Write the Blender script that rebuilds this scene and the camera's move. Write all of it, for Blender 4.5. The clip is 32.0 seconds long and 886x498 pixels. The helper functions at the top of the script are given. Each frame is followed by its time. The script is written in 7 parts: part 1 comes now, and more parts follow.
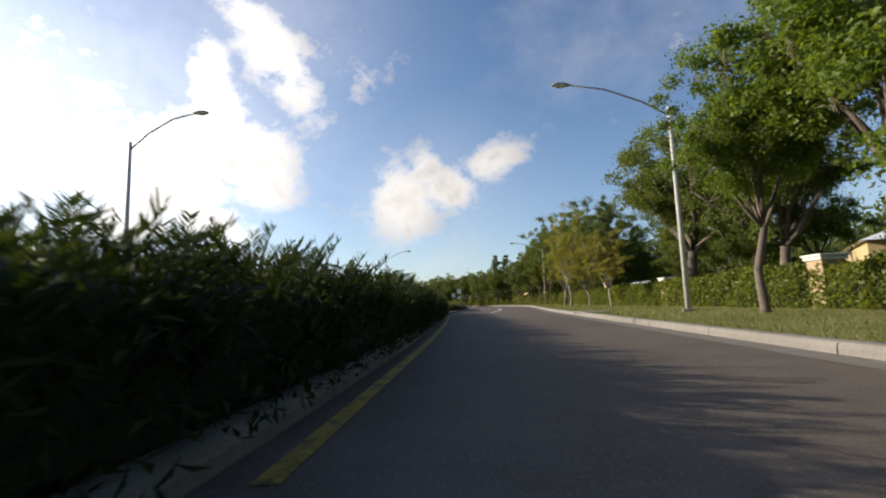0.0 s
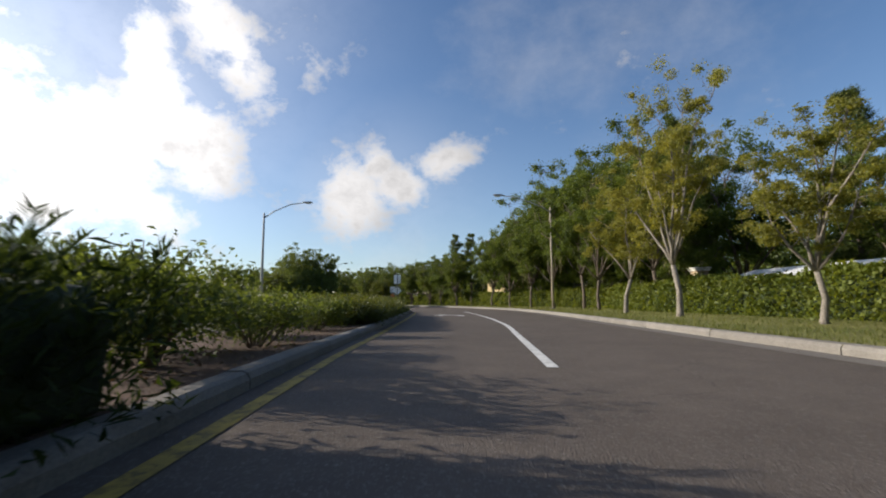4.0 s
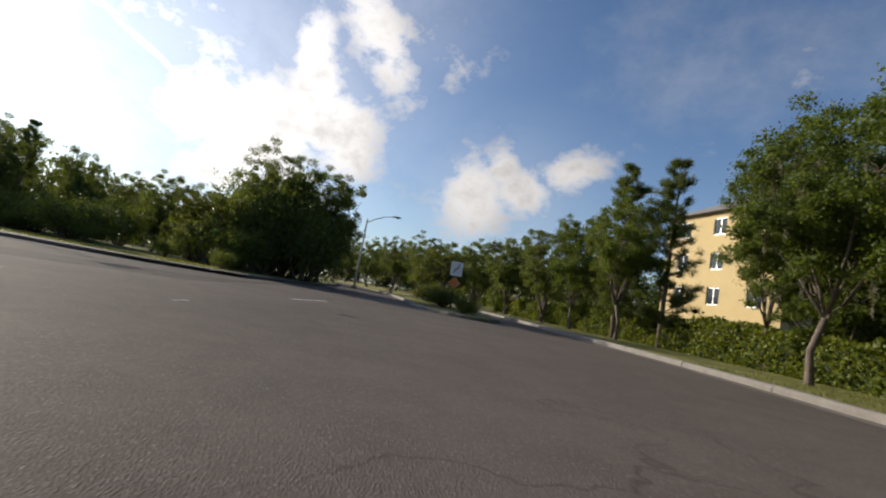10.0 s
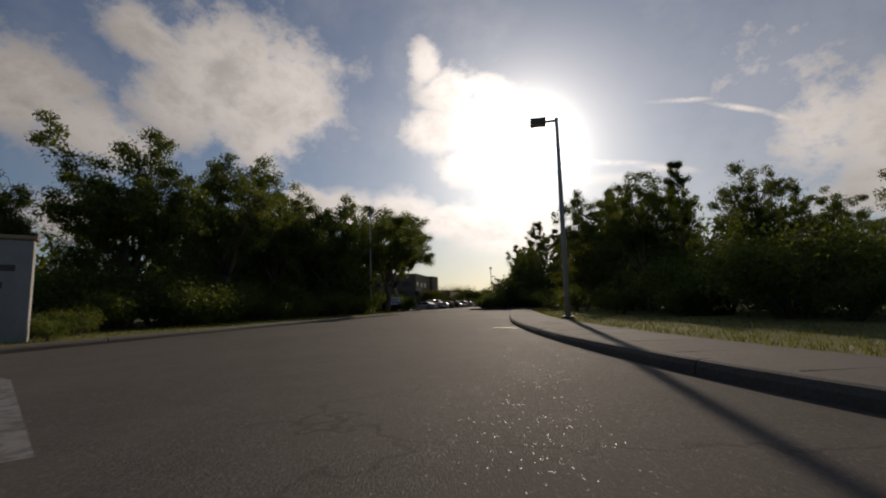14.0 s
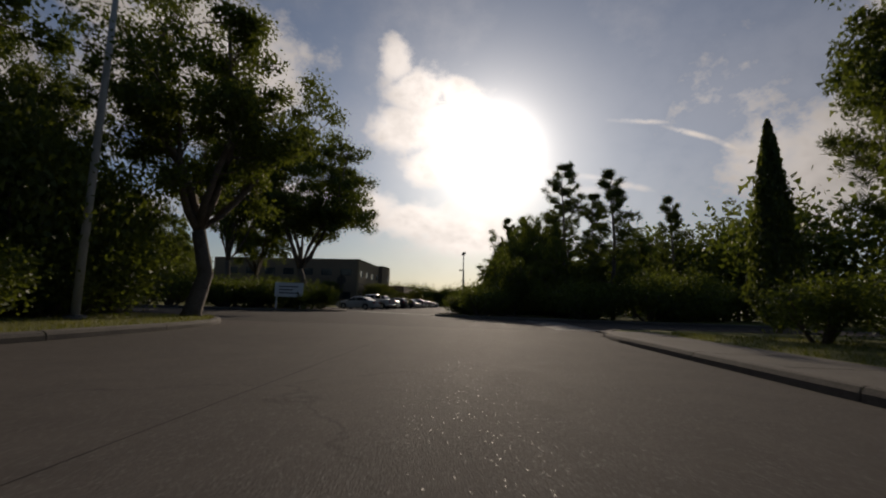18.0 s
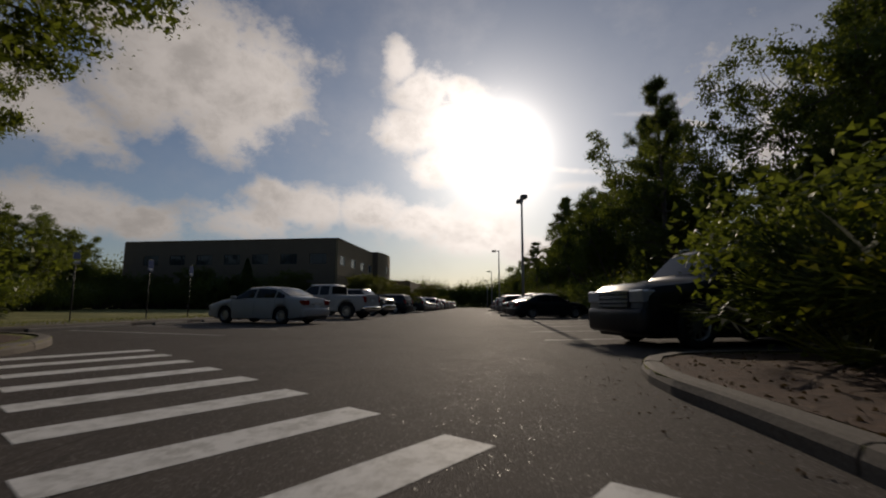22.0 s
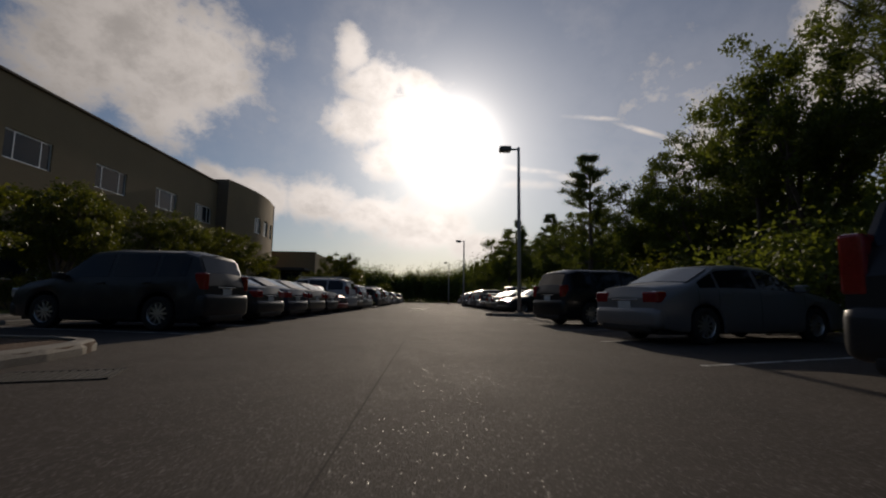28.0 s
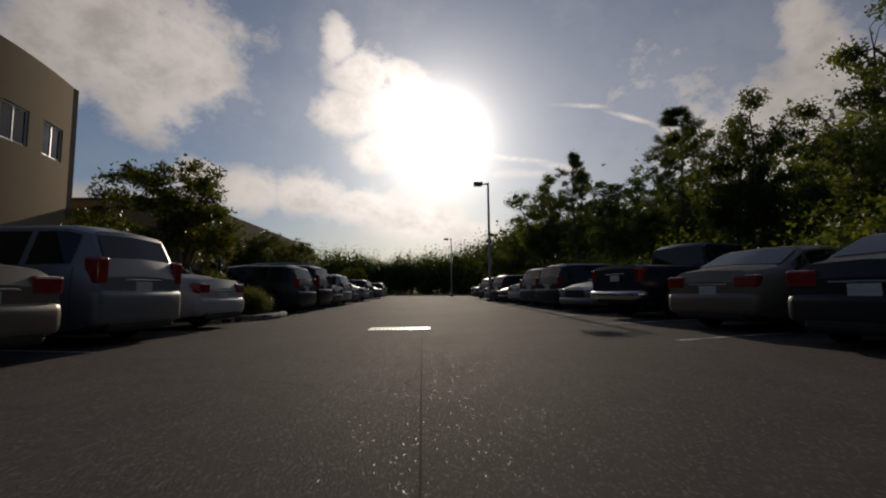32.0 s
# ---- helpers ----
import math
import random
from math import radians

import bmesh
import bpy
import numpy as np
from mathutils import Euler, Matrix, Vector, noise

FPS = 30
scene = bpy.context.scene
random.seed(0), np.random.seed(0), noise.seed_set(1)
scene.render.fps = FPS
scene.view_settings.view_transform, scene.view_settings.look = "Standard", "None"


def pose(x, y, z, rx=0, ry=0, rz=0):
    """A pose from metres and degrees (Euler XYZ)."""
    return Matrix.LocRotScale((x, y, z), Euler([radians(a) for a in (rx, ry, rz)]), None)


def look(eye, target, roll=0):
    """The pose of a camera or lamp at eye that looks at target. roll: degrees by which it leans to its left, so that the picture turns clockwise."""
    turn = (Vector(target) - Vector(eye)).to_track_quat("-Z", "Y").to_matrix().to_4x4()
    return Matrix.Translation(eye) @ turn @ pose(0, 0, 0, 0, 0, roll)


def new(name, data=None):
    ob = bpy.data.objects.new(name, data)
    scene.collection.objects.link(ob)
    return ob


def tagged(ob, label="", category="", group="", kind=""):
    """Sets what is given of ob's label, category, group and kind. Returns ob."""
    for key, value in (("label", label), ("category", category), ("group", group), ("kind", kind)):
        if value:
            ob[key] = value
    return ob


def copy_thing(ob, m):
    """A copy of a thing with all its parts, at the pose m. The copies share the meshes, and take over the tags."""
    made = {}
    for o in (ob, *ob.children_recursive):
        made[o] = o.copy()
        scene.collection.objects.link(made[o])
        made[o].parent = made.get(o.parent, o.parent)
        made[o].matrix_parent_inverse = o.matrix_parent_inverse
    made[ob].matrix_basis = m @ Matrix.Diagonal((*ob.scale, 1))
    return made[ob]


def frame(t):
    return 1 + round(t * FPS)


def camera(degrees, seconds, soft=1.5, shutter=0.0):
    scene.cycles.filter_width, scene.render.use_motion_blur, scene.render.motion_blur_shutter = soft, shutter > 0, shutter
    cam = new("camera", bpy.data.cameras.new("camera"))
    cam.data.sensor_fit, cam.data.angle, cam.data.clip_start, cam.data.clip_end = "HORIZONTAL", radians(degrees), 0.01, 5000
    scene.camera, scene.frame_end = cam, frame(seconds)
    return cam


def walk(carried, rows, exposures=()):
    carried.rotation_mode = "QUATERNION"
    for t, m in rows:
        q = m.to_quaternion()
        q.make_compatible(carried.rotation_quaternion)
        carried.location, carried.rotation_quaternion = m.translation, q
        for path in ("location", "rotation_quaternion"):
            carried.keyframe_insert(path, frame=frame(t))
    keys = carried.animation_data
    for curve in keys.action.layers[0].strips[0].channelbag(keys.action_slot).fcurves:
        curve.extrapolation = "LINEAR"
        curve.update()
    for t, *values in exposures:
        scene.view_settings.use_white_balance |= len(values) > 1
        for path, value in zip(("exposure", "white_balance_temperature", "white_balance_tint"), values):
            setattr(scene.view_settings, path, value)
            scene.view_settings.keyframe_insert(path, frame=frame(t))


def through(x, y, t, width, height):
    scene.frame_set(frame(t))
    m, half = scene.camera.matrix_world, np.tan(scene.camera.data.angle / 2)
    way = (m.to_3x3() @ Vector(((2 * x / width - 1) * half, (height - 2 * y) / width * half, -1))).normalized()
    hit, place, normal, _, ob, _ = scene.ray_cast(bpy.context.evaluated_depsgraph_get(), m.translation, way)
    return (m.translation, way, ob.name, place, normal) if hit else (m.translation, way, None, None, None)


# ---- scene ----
cam = camera(88.5, 32.0, soft=2.0, shutter=0.1)
PATH = [
    (0, (31.107, -28.260, 0.720), (30.405, -26.402, 0.960), -2.1),
    (0.5, (29.949, -24.903, 0.720), (29.296, -23.028, 0.961), 6.8),
    (1, (28.833, -21.584, 0.723), (28.126, -19.729, 0.962), -2.3),
    (1.5, (27.790, -18.354, 0.721), (27.051, -16.511, 0.963), 0.4),
    (2, (26.790, -15.175, 0.724), (26.155, -13.295, 0.969), -0.6),
    (2.5, (25.678, -11.923, 0.719), (25.130, -10.013, 0.948), -2.0),
    (3, (24.714, -8.898, 0.720), (24.146, -6.995, 0.951), -1.5),
    (3.5, (23.796, -5.800, 0.717), (23.293, -3.878, 0.944), -1.0),
    (5.5, (20.841, 6.040, 0.729), (20.366, 7.968, 0.960), 0.9),
    (6, (20.095, 8.900, 0.729), (19.688, 10.844, 0.963), 1.2),
    (6.5, (19.448, 11.723, 0.724), (18.943, 13.644, 0.952), 3.8),
    (7, (18.737, 14.547, 0.717), (18.294, 16.484, 0.945), 3.7),
    (7.5, (18.099, 17.169, 0.723), (17.496, 19.063, 0.947), 5.1),
    (8, (17.220, 19.924, 0.722), (16.665, 21.832, 0.948), 2.2),
    (8.5, (16.338, 22.555, 0.714), (15.760, 24.457, 0.935), 3.9),
    (9, (15.296, 25.227, 0.718), (14.678, 27.117, 0.935), 5.3),
    (9.5, (14.310, 27.706, 0.711), (13.498, 29.520, 0.929), 8.5),
    (10, (13.122, 30.039, 0.720), (12.180, 31.791, 0.922), 10.2),
    (10.5, (11.659, 32.048, 0.720), (10.423, 33.610, 0.899), 14.9),
    (11, (9.981, 33.815, 0.718), (8.424, 35.058, 0.892), 17.3),
    (11.5, (7.939, 35.275, 0.717), (6.158, 36.171, 0.876), 17.2),
    (12, (5.795, 36.374, 0.717), (3.854, 36.833, 0.870), 17.5),
    (12.5, (3.318, 36.879, 0.703), (1.326, 36.926, 0.875), 15.9),
    (13, (0.794, 36.906, 0.711), (-1.175, 36.627, 0.921), 9.6),
    (13.5, (-1.832, 36.586, 0.719), (-3.795, 36.281, 0.950), 3.0),
    (14, (-4.491, 36.159, 0.723), (-6.445, 35.810, 0.969), -1.5),
    (14.5, (-7.314, 35.574, 0.721), (-9.290, 35.379, 0.961), -3.1),
    (16.5, (-21.411, 33.409, 0.717), (-23.394, 33.229, 0.905), 2.9),
    (17, (-25.735, 32.811, 0.722), (-27.711, 32.632, 0.974), 1.6),
    (17.5, (-30.192, 32.241, 0.721), (-32.167, 32.049, 0.975), 1.4),
    (18, (-34.741, 31.681, 0.720), (-36.718, 31.512, 0.967), 1.8),
    (18.5, (-39.332, 31.162, 0.721), (-41.306, 30.970, 0.983), 2.4),
    (19, (-43.917, 30.648, 0.722), (-45.884, 30.407, 0.987), 1.5),
    (19.5, (-48.445, 30.080, 0.721), (-50.422, 29.915, 0.969), -0.1),
    (20, (-52.908, 29.386, 0.720), (-54.884, 29.190, 0.959), 2.3),
    (20.5, (-57.159, 28.765, 0.720), (-59.131, 28.531, 0.956), 1.3),
    (21, (-61.050, 28.103, 0.728), (-63.021, 27.857, 0.963), 2.9),
    (21.5, (-64.652, 27.463, 0.736), (-66.620, 27.199, 0.974), -0.0),
    (22, (-68.233, 26.875, 0.731), (-70.207, 26.666, 0.978), 0.2),
    (22.5, (-71.860, 26.549, 0.734), (-73.835, 26.364, 0.985), -0.2),
    (23, (-75.369, 26.190, 0.719), (-77.350, 26.055, 0.960), 1.3),
    (23.5, (-79.070, 25.764, 0.720), (-81.051, 25.627, 0.958), -0.3),
    (24, (-82.609, 25.498, 0.720), (-84.591, 25.390, 0.964), 1.2),
    (24.5, (-85.956, 25.293, 0.709), (-87.936, 25.144, 0.952), 0.9),
    (26.5, (-99.784, 24.476, 0.717), (-101.771, 24.442, 0.938), -0.9),
    (27, (-103.293, 24.303, 0.716), (-105.282, 24.363, 0.923), -1.9),
    (27.5, (-106.732, 24.176, 0.717), (-108.720, 24.200, 0.931), 1.7),
    (28, (-110.076, 24.096, 0.714), (-112.063, 24.107, 0.938), 0.8),
    (28.5, (-113.525, 24.206, 0.716), (-115.513, 24.178, 0.937), 1.8),
    (29, (-116.763, 24.134, 0.718), (-118.749, 24.083, 0.943), 1.0),
    (29.5, (-120.020, 24.057, 0.721), (-122.006, 23.993, 0.947), 1.6),
    (30, (-123.247, 23.855, 0.718), (-125.231, 23.764, 0.950), 0.5),
    (30.5, (-126.508, 23.503, 0.713), (-128.494, 23.433, 0.935), -0.1),
    (31, (-129.535, 23.268, 0.714), (-131.523, 23.201, 0.923), -0.1),
    (31.5, (-132.536, 23.118, 0.721), (-134.526, 23.096, 0.922), -1.9),
    (32, (-135.421, 23.127, 0.712), (-137.412, 23.175, 0.897), -0.6),
]
EXPOSURES = [(0.0, 0.4, 6750, 10), (3.0, 0.36, 6650, 10), (6.0, -0.02, 6150, 9), (7.0, -0.1, 6200, 9), (8.0, -0.08, 6550, 10), (9.0, 0.02, 6750, 10), (10.0, 0.1, 6600, 10), (11.0, -0.2, 6600, 10), (12.0, -0.8, 6700, 11), (13.0, -1.15, 7000, 12), (14.0, -1.28, 7150, 14), (18.0, -1.43, 7150, 14), (32.0, -1.5, 7100, 14)]
walk(cam, [(t, look(eye, target, roll)) for t, eye, target, roll in PATH], EXPOSURES)

# ---- frames of the plan ----
def U(u, s, z=0.0):
    """Main road: u metres to the right, s metres along it."""
    return (u * 0.959 - s * 0.2835, u * 0.2835 + s * 0.959, z)


def AY(x):
    """Middle of the parking aisle at x."""
    return 24.25 + 0.024 * (x + 75)


AISLE_TURN = 1.4

# ---- world, sun ----
SUN_YAW, SUN_EL = radians(89.0), radians(19.0)
SUN_DIR = Vector((-math.sin(SUN_YAW) * math.cos(SUN_EL), math.cos(SUN_YAW) * math.cos(SUN_EL), math.sin(SUN_EL)))


def nd(nt, kind, props=None, **ins):
    n = nt.nodes.new("ShaderNode" + kind)
    for k, v in (props or {}).items():
        setattr(n, k, v)
    for k, v in ins.items():
        key = int(k[1:]) if k[0] == "i" and k[1:].isdigit() else k.replace("_", " ")
        sock = n.inputs[key]
        if isinstance(v, bpy.types.NodeSocket):
            nt.links.new(v, sock)
        else:
            sock.default_value = v
    return n


def ma(nt, op, a, b=0.0, c=0.0):
    return nd(nt, "Math", {"operation": op}, i0=a, i1=b, i2=c).outputs[0]


def dotp(nt, v, c):
    return nd(nt, "VectorMath", {"operation": "DOT_PRODUCT"}, i0=v, i1=c).outputs["Value"]


def smooth(nt, x, lo, hi):
    return nd(nt, "MapRange", {"interpolation_type": "SMOOTHSTEP"}, Value=x, From_Min=lo, From_Max=hi).outputs[0]


world = bpy.data.worlds.new("sky")
scene.world = world
world.use_nodes = True
wn = world.node_tree
wn.nodes.clear()
sky = nd(wn, "TexSky", {"sky_type": "NISHITA", "sun_disc": False, "sun_elevation": SUN_EL, "sun_rotation": radians(-89.0), "air_density": 1.0, "dust_density": 0.6, "ozone_density": 2.0})
way = nd(wn, "TexCoord").outputs["Generated"]
wx = nd(wn, "SeparateXYZ", Vector=way)
flat = nd(wn, "VectorMath", {"operation": "MULTIPLY"}, i0=way, i1=(1.0, 1.0, 1.35)).outputs[0]
puff = nd(wn, "TexNoise", {"noise_dimensions": "3D"}, Vector=flat, Scale=9.0, Detail=10.0, Roughness=0.60, Distortion=0.25).outputs[0]
swell = nd(wn, "TexNoise", {"noise_dimensions": "3D"}, Vector=flat, Scale=22.0, Detail=8.0, Roughness=0.68).outputs[0]
wisp = nd(wn, "TexNoise", {"noise_dimensions": "3D"}, Vector=flat, Scale=2.6, Detail=7.0, Roughness=0.62).outputs[0]


def lobes(rows, fall):
    """The strongest of many soft ellipses on the sky: yaw, elevation, half length, half height and slant in degrees, strength."""
    most = None
    for yaw, el, w, h, slant, k in rows:
        a, e, t = radians(yaw), radians(el), radians(slant)
        c = Vector((-math.sin(a) * math.cos(e), math.cos(a) * math.cos(e), math.sin(e)))
        r = Vector((math.cos(a), math.sin(a), 0))
        v = r.cross(c)
        p = dotp(wn, way, (r * math.cos(t) + v * math.sin(t)) / math.sin(radians(w)))
        q = dotp(wn, way, (v * math.cos(t) - r * math.sin(t)) / math.sin(radians(h)))
        d2 = ma(wn, "ADD", ma(wn, "MULTIPLY", p, p), ma(wn, "MULTIPLY", q, q))
        f = ma(wn, "MULTIPLY", ma(wn, "EXPONENT", ma(wn, "MULTIPLY", d2, -fall)), k)
        f = ma(wn, "MULTIPLY", f, ma(wn, "GREATER_THAN", dotp(wn, way, c), 0.2))
        most = f if most is None else ma(wn, "MAXIMUM", most, f)
    return most


CLOUDS = [
    (25.6, 13.0, 4.0, 4.6, 0, 1.0), (22.6, 16.6, 2.4, 3.0, 0, 0.8), (14.3, 17.2, 4.2, 2.4, 18, 0.8), (19.8, 14.4, 4.2, 2.8, 0, 0.88),
    (41.0, 28.5, 7.5, 3.0, -52, 0.85), (32.0, 28.0, 5.0, 4.0, 0, 0.36), (-10.5, 27.5, 2.6, 2.2, 40, 0.22),
    (48.6, 25.0, 2.1, 4.8, 0, 0.9), (45.5, 18.0, 5.6, 3.8, 0, 1.05), (42.6, 15.0, 3.6, 4.0, 0, 0.85), (52.5, 15.0, 6.5, 5.4, 0, 1.0), (58.5, 16.0, 4.6, 4.6, 0, 0.85), (50.0, 9.5, 9.0, 3.4, 0, 0.75), (47.2, 21.4, 3.2, 4.0, 0, 0.9), (61.0, 22.0, 6.0, 5.0, 0, 0.5),
    (126.0, 25.5, 6.6, 6.0, 0, 1.1), (119.5, 24.8, 4.6, 5.4, 0, 1.05), (122.0, 19.8, 4.4, 3.4, 0, 0.95), (116.2, 22.8, 2.6, 2.4, 0, 0.75), (131.0, 21.5, 5.0, 3.2, -25, 0.8), (138.5, 18.0, 6.0, 2.8, -22, 0.95), (145.0, 20.5, 6.0, 4.0, 0, 0.9), (134.0, 28.0, 5.0, 2.6, -35, 0.75),
    (136.5, 9.4, 7.0, 2.4, 0, 0.95), (130.0, 8.6, 4.0, 2.0, 0, 0.8), (117.0, 13.2, 2.6, 1.5, 0, 0.9), (112.5, 11.8, 5.2, 2.3, 0, 1.05), (105.5, 11.9, 5.0, 2.2, 0, 1.05), (99.0, 10.6, 5.0, 2.2, 0, 1.0), (92.0, 8.6, 6.0, 2.4, 0, 0.95), (85.0, 6.8, 5.0, 2.0, 0, 0.8), (119.5, 9.6, 6.0, 2.4, 0, 0.75),
    (101.8, 29.3, 1.9, 2.6, 0, 1.0), (98.4, 26.2, 3.6, 2.4, 0, 1.05), (94.0, 26.0, 3.0, 1.7, -20, 0.95), (100.4, 21.6, 3.6, 2.2, 0, 1.05), (95.5, 22.6, 3.6, 2.8, 0, 1.0), (97.0, 17.4, 3.4, 2.0, 25, 0.85), (97.5, 24.0, 3.0, 2.4, 0, 0.62),
    (113.8, 28.8, 0.9, 1.2, 0, 0.45), (63.0, 19.0, 2.6, 2.0, 0, 0.4),
]
TRAILS = [(70.5, 21.6, 3.6, 0.30, -10, 0.7), (65.4, 19.6, 3.2, 0.34, -24, 0.85), (61.6, 17.6, 2.6, 0.40, -32, 0.8), (95.6, 25.0, 1.7, 0.14, 2, 0.8), (101.0, 19.7, 1.8, 0.16, -8, 0.7), (79.0, 16.2, 4.0, 0.34, -9, 0.8), (72.6, 14.6, 4.0, 0.5, -14, 0.7), (79.0, 14.4, 5.0, 0.6, -3, 0.5)]
grain = ma(wn, "ADD", ma(wn, "MULTIPLY", ma(wn, "SUBTRACT", puff, 0.5), 1.55), ma(wn, "MULTIPLY", ma(wn, "SUBTRACT", swell, 0.5), 0.95))
ragged = ma(wn, "ADD", ma(wn, "MULTIPLY", lobes(CLOUDS, 0.7), 1.1), grain)
cloud = ma(wn, "MULTIPLY", smooth(wn, ragged, 0.18, 0.84), 0.97)
thin = ma(wn, "MULTIPLY", smooth(wn, wisp, 0.44, 0.80), 0.24)
VEIL = [(52.0, 20.0, 17.0, 12.0, 0, 0.30), (62.0, 13.0, 12.0, 8.0, 0, 0.28), (24.0, 14.0, 11.0, 8.0, 0, 0.20), (42.0, 32.0, 12.0, 8.0, 0, 0.22)]
thin = ma(wn, "MAXIMUM", thin, ma(wn, "MULTIPLY", lobes(VEIL, 0.8), ma(wn, "ADD", 0.75, ma(wn, "MULTIPLY", wisp, 0.5))))
trail = ma(wn, "MULTIPLY", lobes(TRAILS, 1.2), ma(wn, "ADD", 0.25, smooth(wn, swell, 0.3, 0.65)))
cover = ma(wn, "MAXIMUM", ma(wn, "MAXIMUM", cloud, thin), ma(wn, "MULTIPLY", trail, 1.1))
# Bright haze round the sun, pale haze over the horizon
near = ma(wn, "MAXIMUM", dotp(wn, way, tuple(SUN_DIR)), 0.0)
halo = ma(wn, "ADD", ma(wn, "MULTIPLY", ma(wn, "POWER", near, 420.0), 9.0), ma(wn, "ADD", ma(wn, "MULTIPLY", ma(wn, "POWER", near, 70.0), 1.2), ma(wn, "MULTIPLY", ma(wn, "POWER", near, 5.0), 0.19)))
lit = ma(wn, "ADD", ma(wn, "ADD", 0.66, ma(wn, "MULTIPLY", ma(wn, "POWER", near, 4.0), 0.95)), ma(wn, "ADD", ma(wn, "MULTIPLY", ma(wn, "POWER", near, 34.0), 0.78), ma(wn, "MULTIPLY", ma(wn, "POWER", near, 12.0), 0.35)))
inner = ma(wn, "MULTIPLY", lit, ma(wn, "ADD", 0.72, ma(wn, "MULTIPLY", smooth(wn, grain, 0.46, -0.25), 0.36)))
blue = nd(wn, "VectorMath", {"operation": "MULTIPLY"}, i0=sky.outputs[0], i1=(0.088, 0.104, 0.124)).outputs[0]
low = ma(wn, "MULTIPLY", ma(wn, "EXPONENT", ma(wn, "MULTIPLY", ma(wn, "MAXIMUM", wx.outputs["Z"], 0.0), -7.0)), 0.42)
pale = nd(wn, "Mix", {"data_type": "RGBA"}, i0=low, i6=blue, i7=(0.62, 0.68, 0.74, 1)).outputs[2]
tint = nd(wn, "VectorMath", {"operation": "SCALE"}, i0=(1.0, 0.968, 0.955), Scale=inner).outputs[0]
mixed = nd(wn, "Mix", {"data_type": "RGBA"}, i0=cover, i6=pale, i7=tint).outputs[2]
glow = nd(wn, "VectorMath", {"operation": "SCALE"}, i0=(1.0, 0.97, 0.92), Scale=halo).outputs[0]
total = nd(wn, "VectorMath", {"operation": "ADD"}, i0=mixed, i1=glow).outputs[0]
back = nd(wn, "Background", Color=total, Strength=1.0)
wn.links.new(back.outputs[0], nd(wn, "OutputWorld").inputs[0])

sun = new("sun", bpy.data.lights.new("sun", "SUN"))
sun.data.energy, sun.data.angle, sun.data.color = 5.2, radians(0.6), (1.0, 0.90, 0.76)
sun.matrix_world = look(tuple(SUN_DIR * 100), (0, 0, 0))


# ---- materials ----
def material(name):
    m = bpy.data.materials.new(name)
    m.use_nodes = True
    nt = m.node_tree
    nt.nodes.clear()
    return m, nt, nd(nt, "OutputMaterial")


def surface(name, dark, light, rough=0.7, scale=3.0, fine=60.0, bump=0.15, metal=0.0, stain=0.35, spec=0.5, coat=0.0, per_object=0.0):
    """A two-scale mottled surface: broad stains and fine grain, with a little relief."""
    m, nt, out = material(name)
    co = nd(nt, "TexCoord").outputs["Object"]
    broad = nd(nt, "TexNoise", Vector=co, Scale=scale, Detail=5.0, Roughness=0.6).outputs[0]
    grain = nd(nt, "TexNoise", Vector=co, Scale=fine, Detail=3.0, Roughness=0.7).outputs[0]
    f = ma(nt, "ADD", ma(nt, "MULTIPLY", smooth(nt, broad, 0.3, 0.7), stain), ma(nt, "MULTIPLY", smooth(nt, grain, 0.25, 0.75), 1 - stain))
    if per_object:
        f = ma(nt, "ADD", f, ma(nt, "MULTIPLY", ma(nt, "SUBTRACT", nd(nt, "ObjectInfo").outputs["Random"], 0.5), per_object))
    col = nd(nt, "Mix", {"data_type": "RGBA"}, i0=f, i6=(*dark, 1), i7=(*light, 1)).outputs[2]
    b = nd(nt, "Bump", Strength=bump, Distance=0.02, Height=grain).outputs[0]
    rr = ma(nt, "ADD", rough - 0.08, ma(nt, "MULTIPLY", broad, 0.16))
    p = nd(nt, "BsdfPrincipled", Base_Color=col, Roughness=rr, Metallic=metal, Normal=b, Specular_IOR_Level=spec, Coat_Weight=coat)
    nt.links.new(p.outputs[0], out.inputs[0])
    return m


def leafy(name, dark, light, through=0.45, rough=0.55):
    """Leaves: each one its own shade, letting light through."""
    m, nt, out = material(name)
    geo = nd(nt, "NewGeometry").outputs["Random Per Island"]
    ob = nd(nt, "ObjectInfo").outputs["Random"]
    f = ma(nt, "ADD", ma(nt, "MULTIPLY", geo, 0.75), ma(nt, "MULTIPLY", ob, 0.25))
    col = nd(nt, "Mix", {"data_type": "RGBA"}, i0=f, i6=(*dark, 1), i7=(*light, 1)).outputs[2]
    p = nd(nt, "BsdfPrincipled", Base_Color=col, Roughness=rough, Specular_IOR_Level=0.35)
    warm = nd(nt, "Mix", {"data_type": "RGBA", "blend_type": "MULTIPLY"}, i0=1.0, i6=col, i7=(1.5, 1.35, 0.55, 1)).outputs[2]
    t = nd(nt, "BsdfTranslucent", Color=warm)
    mix = nd(nt, "MixShader", i0=through, i1=p.outputs[0], i2=t.outputs[0])
    nt.links.new(mix.outputs[0], out.inputs[0])
    return m


